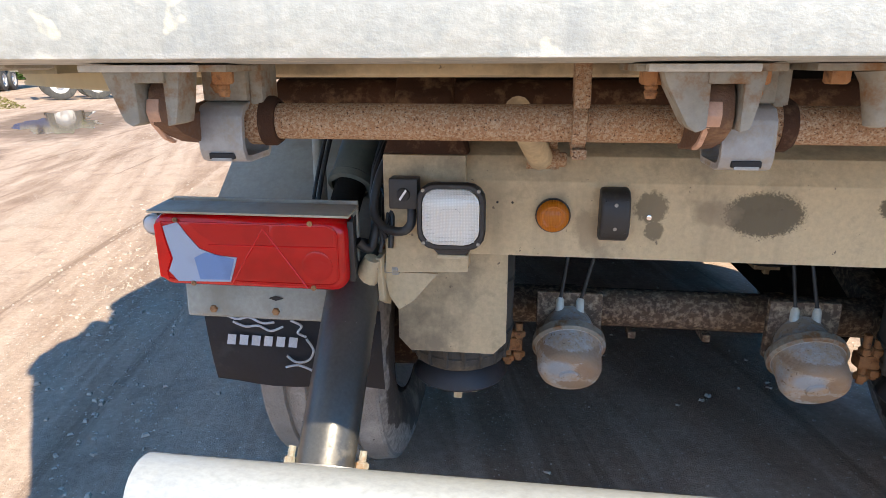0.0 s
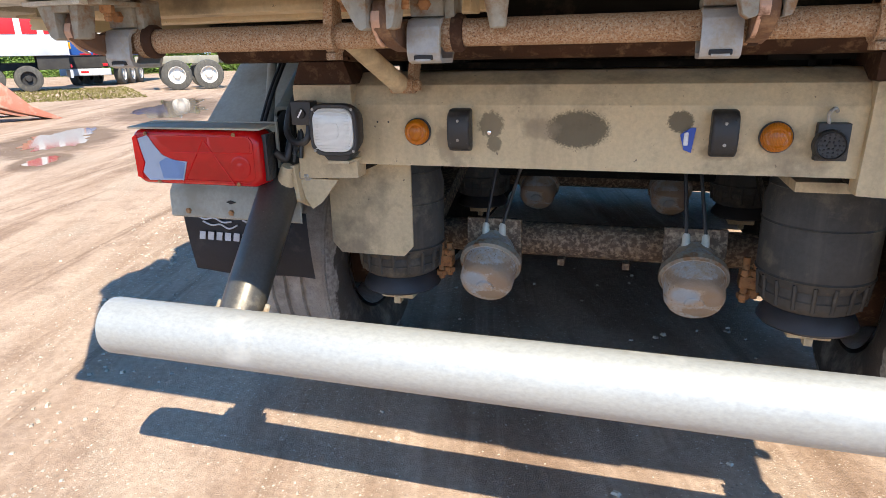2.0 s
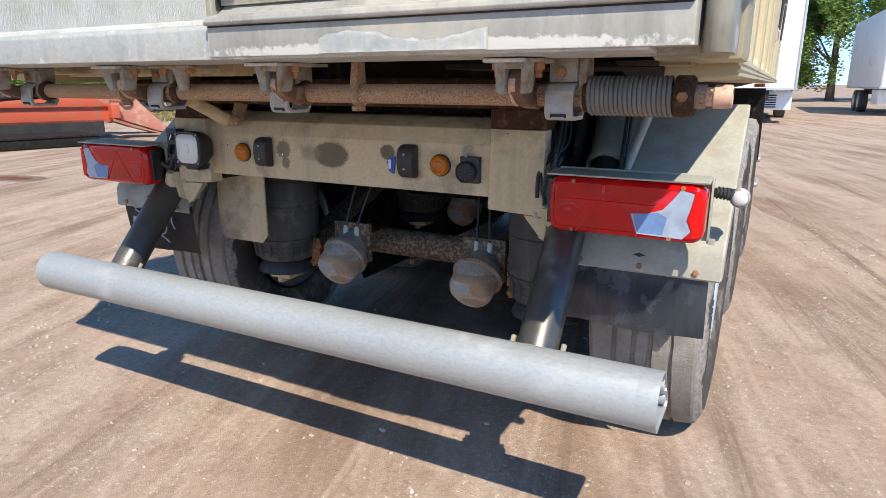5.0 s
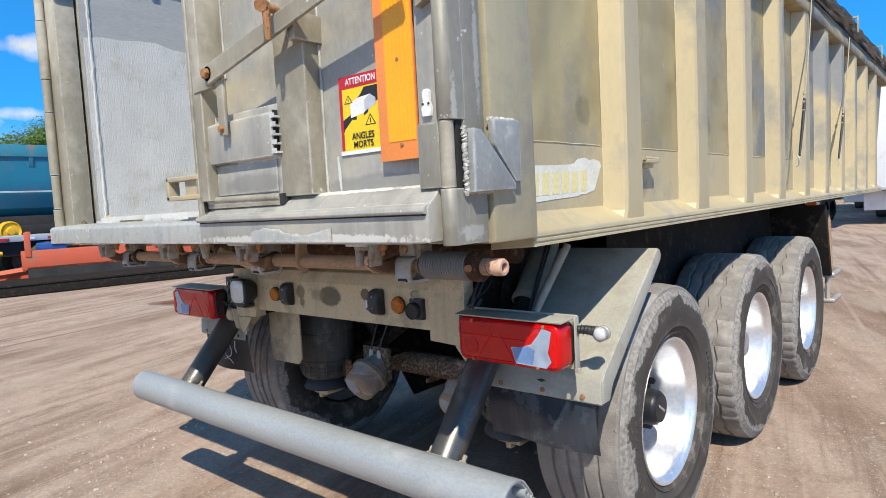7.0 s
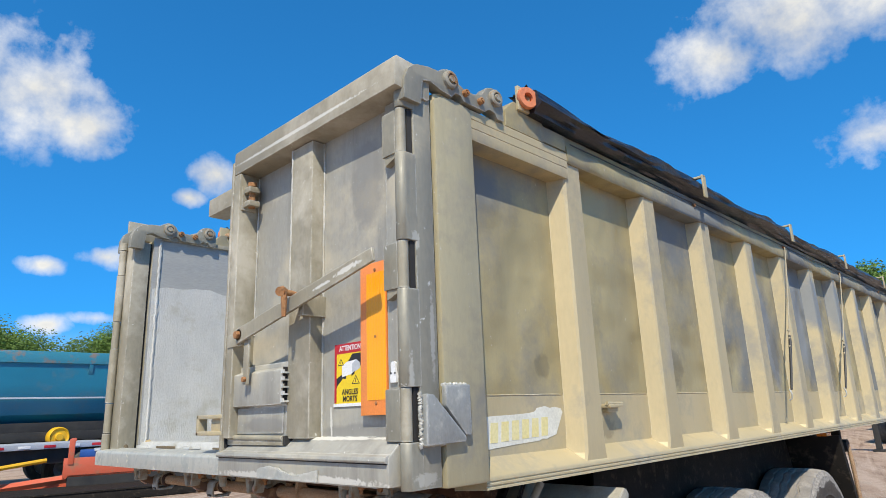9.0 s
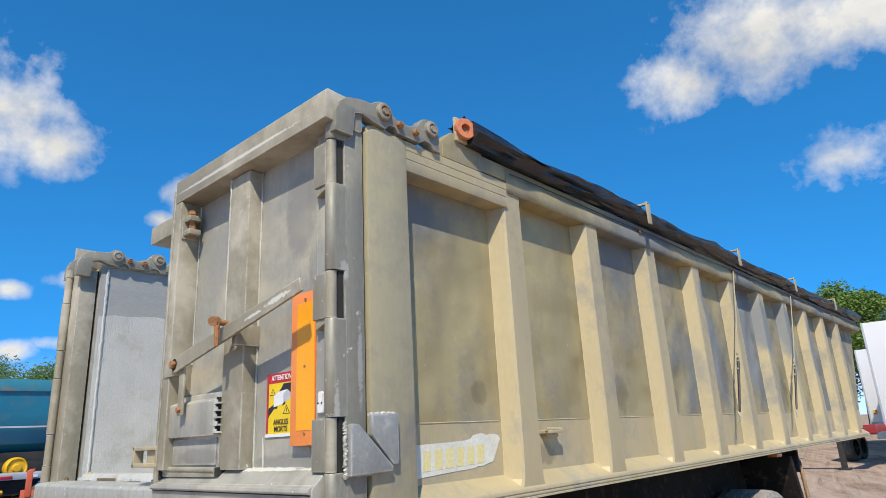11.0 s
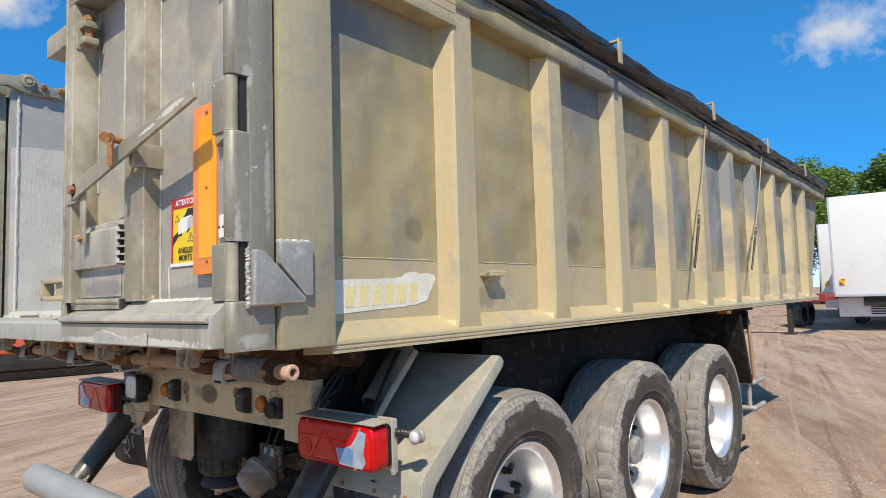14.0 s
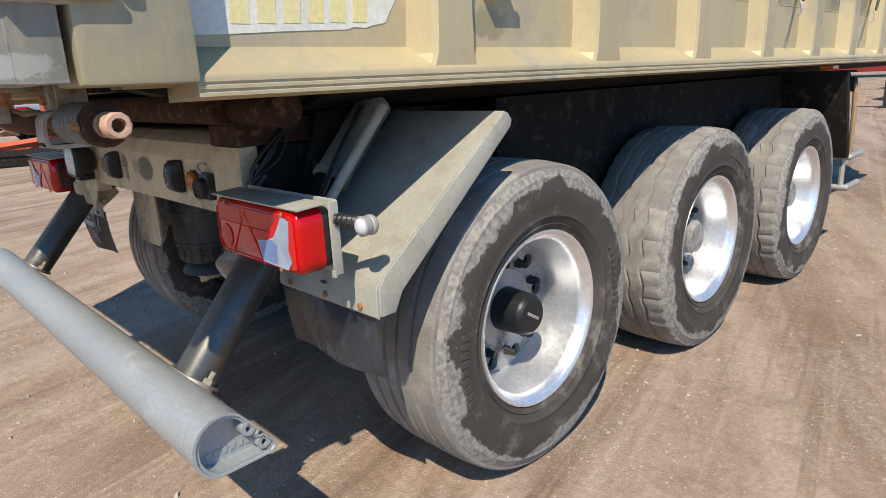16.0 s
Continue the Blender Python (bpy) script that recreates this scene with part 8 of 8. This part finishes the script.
def low_loader():
    t = thing("low_loader", "orange low-bed trailer with raised folding ramps", "trailer")
    t.matrix_basis = pose(-13.2, 9.3, 0, 0, 0, 163.3)
    # local: y runs from the ramp end to the drawbar
    for x in (-0.9, 0.9):
        part("frame_rail", made(((x - 0.08, 0.6, 0.42), (x + 0.08, 6.1, 0.84)), b=0.01), "orange_paint", t)
    for k in range(12):
        part("deck_board", made(((-0.81, 0.7 + 0.42 * k, 0.785), (0.81, 1.09 + 0.42 * k, 0.83)), b=0.006), "plank", t)
    part("end_beam", made(((-1.22, 0.5, 0.50), (1.22, 0.68, 0.80)), b=0.01), "orange_paint", t)
    for x in (-1.0, 0.86):
        part("front_upright", made(((x, 5.9, 0.70), (x + 0.14, 6.02, 1.25)), b=0.01), "orange_paint", t)
    for x in (-1.0, 1.0):
        bm = bmesh.new()
        prism(bm, [(0.7, 0.80), (1.0, 1.02), (1.5, 1.05), (2.2, 0.95), (3.4, 0.84), (3.4, 0.78), (0.7, 0.76)], "x", x - 0.05, x + 0.05, 0.01)
        part("side_cheek", bm, "orange_paint", t)
        bm = bmesh.new()
        rod(bm, (x * 0.85, 1.2, 1.06), (x * 0.85, 3.0, 0.98), 0.07, 12)
        part("ram_cylinder", bm, "steel_dark", t)
    for y in (1.0, 2.4, 4.6):
        part("tread_plate", made(((-0.6, y, 0.95), (0.6, y + 0.9, 1.0)), b=0.01), "silver", t)
    for x in (-0.75, 0.75):
        bm = bmesh.new()
        prism(bm, [(0.55, 0.60), (0.35, 1.02), (0.18, 1.05), (-0.55, 0.30), (-1.15, 0.0), (-0.95, 0.0), (-0.40, 0.16), (0.40, 0.45)], "x", x - 0.28, x + 0.28, 0.012)
        ramp = part("loading_ramp", bm, "pale_red", t, "faded red loading ramp resting on the dirt")
        bm = bmesh.new()
        rod(bm, (x - 0.34, 0.30, 0.90), (x + 0.34, 0.30, 0.90), 0.15, 20)
        part("ramp_pivot", bm, "pale_red", ramp)
    for x, y in ((-0.62, 3.0), (0.62, 3.0), (-0.62, 4.1), (0.62, 4.1)):
        yard_wheel((x, y, 0.36), 0.36, 0.26, (1 if x > 0 else -1, 0, 0), t, "steel_dark")
    # dark sheets paint the shade below the frame rails
    for x in (-0.98, 0.97):
        part("side_apron", made(((x, 0.8, 0.14), (x + 0.01, 6.0, 0.47))), "steel_dark", t, "black panel below the frame standing in for its shade")
    bm = bmesh.new()
    prism(bm, [(5.9, 0.10), (5.9, 0.33), (8.8, 0.11), (8.8, 0.0)], "x", -0.09, 0.09)
    part("drawbar", bm, "orange_paint", t)
    bm = bmesh.new()
    sweep(bm, [(-0.9, 6.0, 0.40), (-0.1, 8.4, 0.12)], 0.09, 4)
    part("drawbar_brace", bm, "orange_paint", t)
    for x in (-0.55, 0.1):
        part("tool_box", made(((x, 5.2, 0.83), (x + 0.5, 5.8, 0.98)), b=0.02), "royal", t)
    bm = bmesh.new()
    sweep(bm, [(0.95, 4.4, 0.40), (0.95, 4.8, 0.36), (0.95, 5.2, 0.40)], 0.06, 10)
    part("spring_pack", bm, "steel_dark", t)
    part("reflector", made(((0.985, 4.2, 0.50), (1.02, 4.34, 0.62)), b=0.005), "yellow", t)


low_loader()


def loader_shade():
    # added near-black slab in place of the shade under the low loader
    t = thing("steel_flatbed", "low near-black slab standing in for shade by the orange trailer", "flatbed")
    t.matrix_basis = pose(-11.4, 7.4, 0, 0, 0, 167)
    for x in (0.0, 0.75, 1.5):
        part("long_beam", made(((x, 0.0, 0.02), (x + 0.12, 9.0, 0.20)), b=0.008), "under", t)
    for k in range(16):
        part("bed_plank", made(((-0.02, 0.05 + 0.56 * k, 0.205), (1.64, 0.608 + 0.56 * k, 0.235))), "under", t)


loader_shade()


def blue_tipper():
    t = thing("blue_tipper", "blue steel half-pipe tipper trailer with rusty top rail", "trailer")
    t.matrix_basis = pose(-18.6, 3.2, 0, 0, 0, 0)
    L0, L1 = -6.0, 4.0
    bm = bmesh.new()
    prof = [(-1.2, 3.32), (-1.2, 2.65), (-1.15, 2.3), (-0.95, 1.88), (-0.6, 1.66), (0.6, 1.66), (0.95, 1.88), (1.15, 2.3), (1.2, 2.65), (1.2, 3.32), (1.14, 3.32), (1.14, 2.65), (0.9, 1.95), (0.55, 1.73), (-0.55, 1.73), (-0.9, 1.95), (-1.14, 2.65), (-1.14, 3.32)]
    prism(bm, prof, "y", L0, L1)
    body = part("half_pipe_body", bm, "blue_paint", t, smooth=30)
    for y in (L0, L1 - 0.06):
        bm = bmesh.new()
        prism(bm, prof[:10], "y", y, y + 0.06)
        part("end_wall", bm, "blue_paint", body)
    for s in (-1, 1):
        part("top_rail", made(((s * 1.15, L0, 3.24), (s * 1.27, L1, 3.56)), b=0.02), "blue_top", body)
        part("lower_band", made(((s * 1.175, L0, 2.29), (s * 1.19, L1, 2.335)), b=0.004), "silver", body)
        for k in range(5):
            y = L0 + 0.3 + k * (L1 - L0 - 0.6) / 4
            bm = bmesh.new()
            prism(bm, [(s * 1.21, 3.25), (s * 1.25, 3.25), (s * 1.25, 3.05), (s * 1.205, 2.95)], "y", y - 0.05, y + 0.05)
            part("rail_bracket", bm, "blue_paint", body)
    part("chassis_rail", made(((-0.9, L0, 1.15), (-0.38, L1, 1.67)), ((0.38, L0, 1.15), (0.9, L1, 1.67)), b=0.01), "steel_dark", t)
    part("side_guard", made(((1.0, L0 + 0.5, 1.18), (1.1, L1 - 0.3, 1.42)), b=0.01), "steel_dark", t)
    for y in (-4.6, -3.3, 1.0, 2.3):
        for s in (-1, 1):
            yard_wheel((s * 1.0, y, 0.52), 0.52, 0.36, (s, 0, 0), t, "yellow" if y > 2 else "wheel_white")
    part("rear_bumper", made(((-1.2, L1 - 0.1, 0.85), (1.2, L1, 1.02)), b=0.01), "silver", t)
    part("lamp_board", made(((0.6, L1 - 0.02, 1.05), (1.15, L1 + 0.04, 1.2)), b=0.01), "sign_red", t)


blue_tipper()


def flat_wagon():
    t = thing("flat_wagon", "low flat trailer with grey deck and yellow bar", "trailer")
    t.matrix_basis = pose(-15.8, 2.0, 0, 0, 0, 4)
    part("deck", made(((-1.1, -5.5, 1.04), (0.9, 2.6, 1.17)), b=0.01), "silver", t)
    for k in range(14):
        part("rail_marking", made(((0.905, -4.9 + 0.53 * k, 1.07), (0.915, -4.65 + 0.53 * k, 1.13)), b=0.002), "sign_red" if k % 2 else "sign_white", t)
    part("chassis_rail", made(((-0.9, -5.2, 0.70), (0.75, 2.4, 1.03)), b=0.01), "steel_dark", t)
    for y in (-3.6, 2.0):
        for s in (-1, 1):
            yard_wheel((s * 0.80, y, 0.50), 0.50, 0.30, (s, 0, 0), t)
    bm = bmesh.new()
    rod(bm, (1.1, -3.4, 0.30), (1.25, 0.9, 0.80), 0.05, 8)
    part("tow_pole", bm, "yellow", t)
    # yellow wheel hub of some machine behind the deck
    bm = bmesh.new()
    lathe(bm, [(-0.18, 0), (-0.18, 0.22), (-0.1, 0.27), (0.1, 0.27), (0.14, 0.24), (0.10, 0.20), (0.10, 0.11), (0.16, 0.09), (0.16, 0)], (-1.45, 2.0, 1.27), (1, 0, 0), 24)
    drum = part("winch_drum", bm, "yellow", t)
    # unseen stand added to carry the hub
    bm = bmesh.new()
    rod(bm, (-1.45, 2.0, 0.0), (-1.45, 2.0, 1.1), 0.08, 10)
    part("drum_stand", bm, "steel_dark", t)


flat_wagon()


def parked_semi(name, label, at, turn, colour, skirt, length, wheels_at, rim="wheel_white"):
    t = thing(name, label, "lorry", "parked lorries")
    t.matrix_basis = pose(*at, 0, 0, 0, turn)
    body = part("box_body", made(((-1.25, 0, 1.42), (1.25, length, 4.0)), b=0.02), colour, t)
    if skirt:
        part("lower_panel", made(((-1.26, 0.02, 1.42), (1.26, length - 0.02, 2.15)), b=0.01), skirt, body)
        part("rear_panel", made(((-1.24, -0.012, 1.43), (1.24, 0.03, 2.15)), b=0.005), skirt, body)
    part("chassis_rail", made(((-0.5, 0.1, 0.85), (-0.38, length, 1.15)), ((0.38, 0.1, 0.85), (0.5, length, 1.15)), b=0.01), "steel_dark", t)
    part("rear_bumper", made(((-1.15, -0.02, 0.50), (1.15, 0.08, 0.82)), b=0.01), "silver", t)
    part("plate_panel", made(((-0.28, -0.034, 0.54), (0.28, -0.022, 0.78)), b=0.003), "sign_white", t)
    part("plate_bar", made(((-0.18, -0.040, 0.61), (0.18, -0.033, 0.71)), b=0.002), "sign_red", t)
    for x in (-1.13, 0.91):
        part("hatched_square", made(((x, -0.034, 0.53), (x + 0.22, -0.022, 0.79)), b=0.003), "silver", t)
    for x in (-1.05, 0.85):
        part("tail_light", made(((x, -0.04, 0.92), (x + 0.22, 0.02, 1.05)), b=0.008), "sign_red", t)
    part("under_frame", made(((-1.15, 0.05, 0.86), (1.15, 1.2, 1.41)), b=0.01), "steel_dark", t)
    for y in wheels_at:
        for s in (-1, 1):
            yard_wheel((s * 1.05, y, 0.52), 0.52, 0.36, (s, 0, 0), t, rim)
    return t, body


t, body = parked_semi("tank_lorry", "royal blue and white lorry rear with orange reflectors", (-25.0, 24.0), 24, "box_white", "royal", 9.0, (1.6, 2.9, 4.2))
part("orange_panel", made(((-1.05, -0.02, 1.72), (-0.45, -0.013, 2.02)), b=0.002), "orange_film", body)
part("white_bar", made(((0.3, -0.02, 1.55), (0.75, -0.013, 1.72)), b=0.002), "sign_white", body)
for x in (-1.1, -0.1, 0.5):
    part("red_strip", made(((x, -0.02, 1.44), (x + 0.5, -0.013, 1.51)), b=0.002), "sign_red", body)
t, body = parked_semi("banner_lorry", "white box lorry with red bars over a silver lower panel", (-23.5, 21.7), 140, "box_white", "silver", 8.0, (1.6, 2.9), "steel_dark")
for k in range(4):
    part("red_bar", made(((-1.275, 0.25 + 0.75 * k, 2.25), (-1.262, 0.78 + 0.75 * k, 3.15)), b=0.002), "sign_red", body)
    part("red_bar", made(((-1.1 + 0.55 * k, -0.02, 2.25), (-0.72 + 0.55 * k, -0.008, 3.15)), b=0.002), "sign_red", body)
for k in range(6):
    part("blue_bar", made(((-1.1 + 0.36 * k, -0.024, 1.5), (-0.86 + 0.36 * k, -0.016, 1.72)), b=0.002), "royal", body)


def flat_chassis():
    t = thing("container_chassis", "grey skeletal trailer with pale dusty wheel rims", "trailer")
    t.matrix_basis = pose(-18.05, 21.3, 0, 0, 0, -48)
    part("main_rail", made(((-0.5, -1.2, 1.0), (-0.36, 9.5, 1.3)), ((0.36, -1.2, 1.0), (0.5, 9.5, 1.3)), b=0.01), "post", t)
    for y in (-0.6, 2.0, 5.0, 8.0):
        part("cross_bolster", made(((-1.2, y - 0.1, 1.12), (1.2, y + 0.1, 1.30)), b=0.01), "steel_dark", t)
    for y in (0.2, 1.40, 6.4):
        for s in (-1, 1):
            yard_wheel((s * 1.0, y, 0.57), 0.57, 0.36, (s, 0, 0), t)
    part("tool_locker", made(((0.7, 3.9, 0.5), (1.15, 5.2, 1.0)), b=0.02), "post", t)
    

flat_chassis()


def white_box_trailer(at, turn, length=9.0):
    t = thing("box_trailer", "white refrigerated box trailer on a dark chassis", "trailer", "white box trailers")
    t.matrix_basis = pose(*at, 0, 0, 0, turn)
    body = part("box_body", made(((-1.28, 0, 1.12), (1.28, length, 4.25)), b=0.03), "box_white", t)
    part("body_edge", made(((-1.295, -0.02, 1.08), (1.295, length, 1.16)), b=0.01), "silver", body)
    for x in (-1.27, 1.21):
        part("corner_strip", made(((x, -0.03, 1.12), (x + 0.06, 0.02, 4.25)), b=0.008), "silver", body)
    part("small_sign", made(((-1.08, -0.04, 1.47), (-0.94, -0.018, 1.65)), b=0.003), "sign_yellow", body)
    for lo, hi in (((-1.075, -0.046, 1.475), (-1.01, -0.041, 1.54)), ((-1.02, -0.046, 1.59), (-0.945, -0.041, 1.645))):
        part("sign_corner", made((lo, hi), b=0.001), "sign_red", body)
    part("under_cooler", made(((-1.2, 0.4, 0.45), (1.2, 2.0, 1.05)), b=0.02), "box_white", t)
    for k in range(6):
        part("cooler_slat", made(((-0.35, 0.385, 0.52 + 0.075 * k), (0.75, 0.40, 0.56 + 0.075 * k)), b=0.003), "steel_dark", t)
    part("chassis_rail", made(((-0.5, 0.1, 0.8), (0.5, length, 1.1)), b=0.01), "steel_dark", t)
    for y in (5.2, 6.5):
        for s in (-1, 1):
            yard_wheel((s * 1.05, y, 0.5), 0.5, 0.36, (s, 0, 0), t)
    return t


white_box_trailer((0.42, 22.2), 2)
white_box_trailer((-1.55, 32.0), 2)
white_box_trailer((6.0, 30.0), 3)


def red_chassis():
    t = thing("red_chassis", "dark red empty trailer chassis on landing legs", "trailer")
    t.matrix_basis = pose(-0.9, 20.6, 0, 0, 0, 0)
    part("neck_beam", made(((-3.2, -0.25, 0.98), (0.1, 0.1, 1.22)), b=0.01), "red_steel", t)
    for x in (-3.2, -0.2):
        part("rear_beam", made(((x, 0.1, 1.0), (x + 0.28, 5.5, 1.2)), b=0.01), "red_steel", t)
    for x in (-2.6, -0.9):
        part("landing_leg", made(((x - 0.07, -0.1, 0.06), (x + 0.07, 0.04, 1.0)), ((x - 0.15, -0.18, 0), (x + 0.15, 0.12, 0.06)), b=0.008), "steel_dark", t)
    for y in (2.4, 3.6):
        yard_wheel((-1.4, y + 1.5, 0.45), 0.45, 0.32, (-1, 0.15, 0), t, "steel_dark")


red_chassis()


def tree(at, height, width, seed, leaves=2600):
    rnd = random.Random(seed)
    t = thing("tree", "leafy green deciduous tree behind the yard", "tree", "trees round the yard")
    t.location = at
    bm = bmesh.new()
    sweep(bm, [(0, 0, 0), (0.05, 0, height * 0.2), (0.15, 0.1, height * 0.5), (0.1, 0.1, height * 0.85)], [height * 0.028, height * 0.022, height * 0.014, 0.02], 10)
    limbs = []
    for k in range(11):
        a, z0 = rnd.uniform(0, math.tau), height * rnd.uniform(0.22, 0.6)
        r, z1 = width * rnd.uniform(0.3, 0.48), z0 + height * rnd.uniform(0.1, 0.3)
        e = Vector((r * math.cos(a), r * math.sin(a), z1))
        sweep(bm, [(0.05, 0, z0), (e.x * 0.5, e.y * 0.5, (z0 + z1) / 2 - 0.1), e], [height * 0.010, height * 0.007, 0.015], 6)
        limbs.append(e)
    part("trunk", bm, "bark", t)
    clumps = []
    for k in range(60):
        a, u = rnd.uniform(0, math.tau), rnd.random()
        z = height * (0.16 + 0.80 * u)
        bulge = math.sin(math.pi * min(1, 0.18 + 0.80 * u)) ** 0.7
        r = width * 0.5 * bulge * math.sqrt(rnd.uniform(0.25, 1.0))
        clumps.append((Vector((r * math.cos(a), r * math.sin(a), z)), width * rnd.uniform(0.09, 0.17)))
    verts, faces = [], []
    for k in range(leaves):
        c, s = clumps[rnd.randrange(len(clumps))]
        p = Vector((rnd.gauss(0, 1), rnd.gauss(0, 1), rnd.gauss(0, 0.8)))
        p = c + p.normalized() * s * rnd.uniform(0.55, 1.1)
        n = Vector((rnd.gauss(0, 1), rnd.gauss(0, 1), rnd.gauss(0.7, 0.8))).normalized()
        u, w = basis(n)
        q = height * rnd.uniform(0.006, 0.0125)
        o = len(verts)
        verts += [p - u * q, p - w * q * 0.6 + n * q * 0.2, p + u * q, p + w * q * 0.6 + n * q * 0.2]
        faces.append((o, o + 1, o + 2, o + 3))
    me = bpy.data.meshes.new("crown")
    me.from_pydata(verts, [], faces)
    me.materials.append(M["leaf"])
    new("crown", me).parent = t
    return t


first = tree((-7.0, 58, 0), 11.5, 9.0, 1, 46000)
second = tree((-16.5, 62, 0), 13.0, 11.0, 2, 46000)
third = tree((-60, 9, 0), 9.5, 12.0, 3, 52000)
for m in (pose(-1.5, 60, 0, 0, 0, 70), pose(4.5, 56, 0, 0, 0, 200), pose(11, 61, 0, 0, 0, 300)):
    copy_thing(first, m)
for m in (pose(-25, 66, 0, 0, 0, 90), pose(-35, 62, 0, 0, 0, 160), pose(-46, 56, 0, 0, 0, 30)):
    copy_thing(second, m)
rnd = random.Random(4)
for k in range(22):
    a = radians(-97 + 2.7 * k)
    copy_thing(third, pose(2 + 66 * math.sin(a) + rnd.uniform(-2, 2), 66 * math.cos(a) + rnd.uniform(-2, 2), rnd.uniform(-1.4, -0.1) - (3.0 if k > 13 else 0.0), 0, 0, rnd.uniform(0, 360)))


def verge():
    rnd2 = random.Random(6)
    verts, faces = [], []
    for k in range(14000):
        if k < 9000:
            a, r = radians(rnd2.uniform(-70, -46)), rnd2.uniform(24, 34)
            x, y = 2 + r * math.sin(a), r * math.cos(a)
        else:
            x, y = rnd2.uniform(-19, -13.5), rnd2.uniform(-6, 4)
        h, t = rnd2.uniform(0.02, 0.08), rnd2.uniform(0, math.tau)
        o = len(verts)
        dx, dy = 0.03 * math.cos(t), 0.03 * math.sin(t)
        verts += [(x - dx, y - dy, 0), (x + dx, y + dy, 0), (x + rnd2.uniform(-0.06, 0.06), y + rnd2.uniform(-0.06, 0.06), h)]
        faces.append((o, o + 1, o + 2))
    me = bpy.data.meshes.new("grass")
    me.from_pydata(verts, [], faces)
    me.materials.append(M["grass"])
    tagged(new("grass", me), "rough green grass along the yard edge", "grass", kind="stuff")


verge()
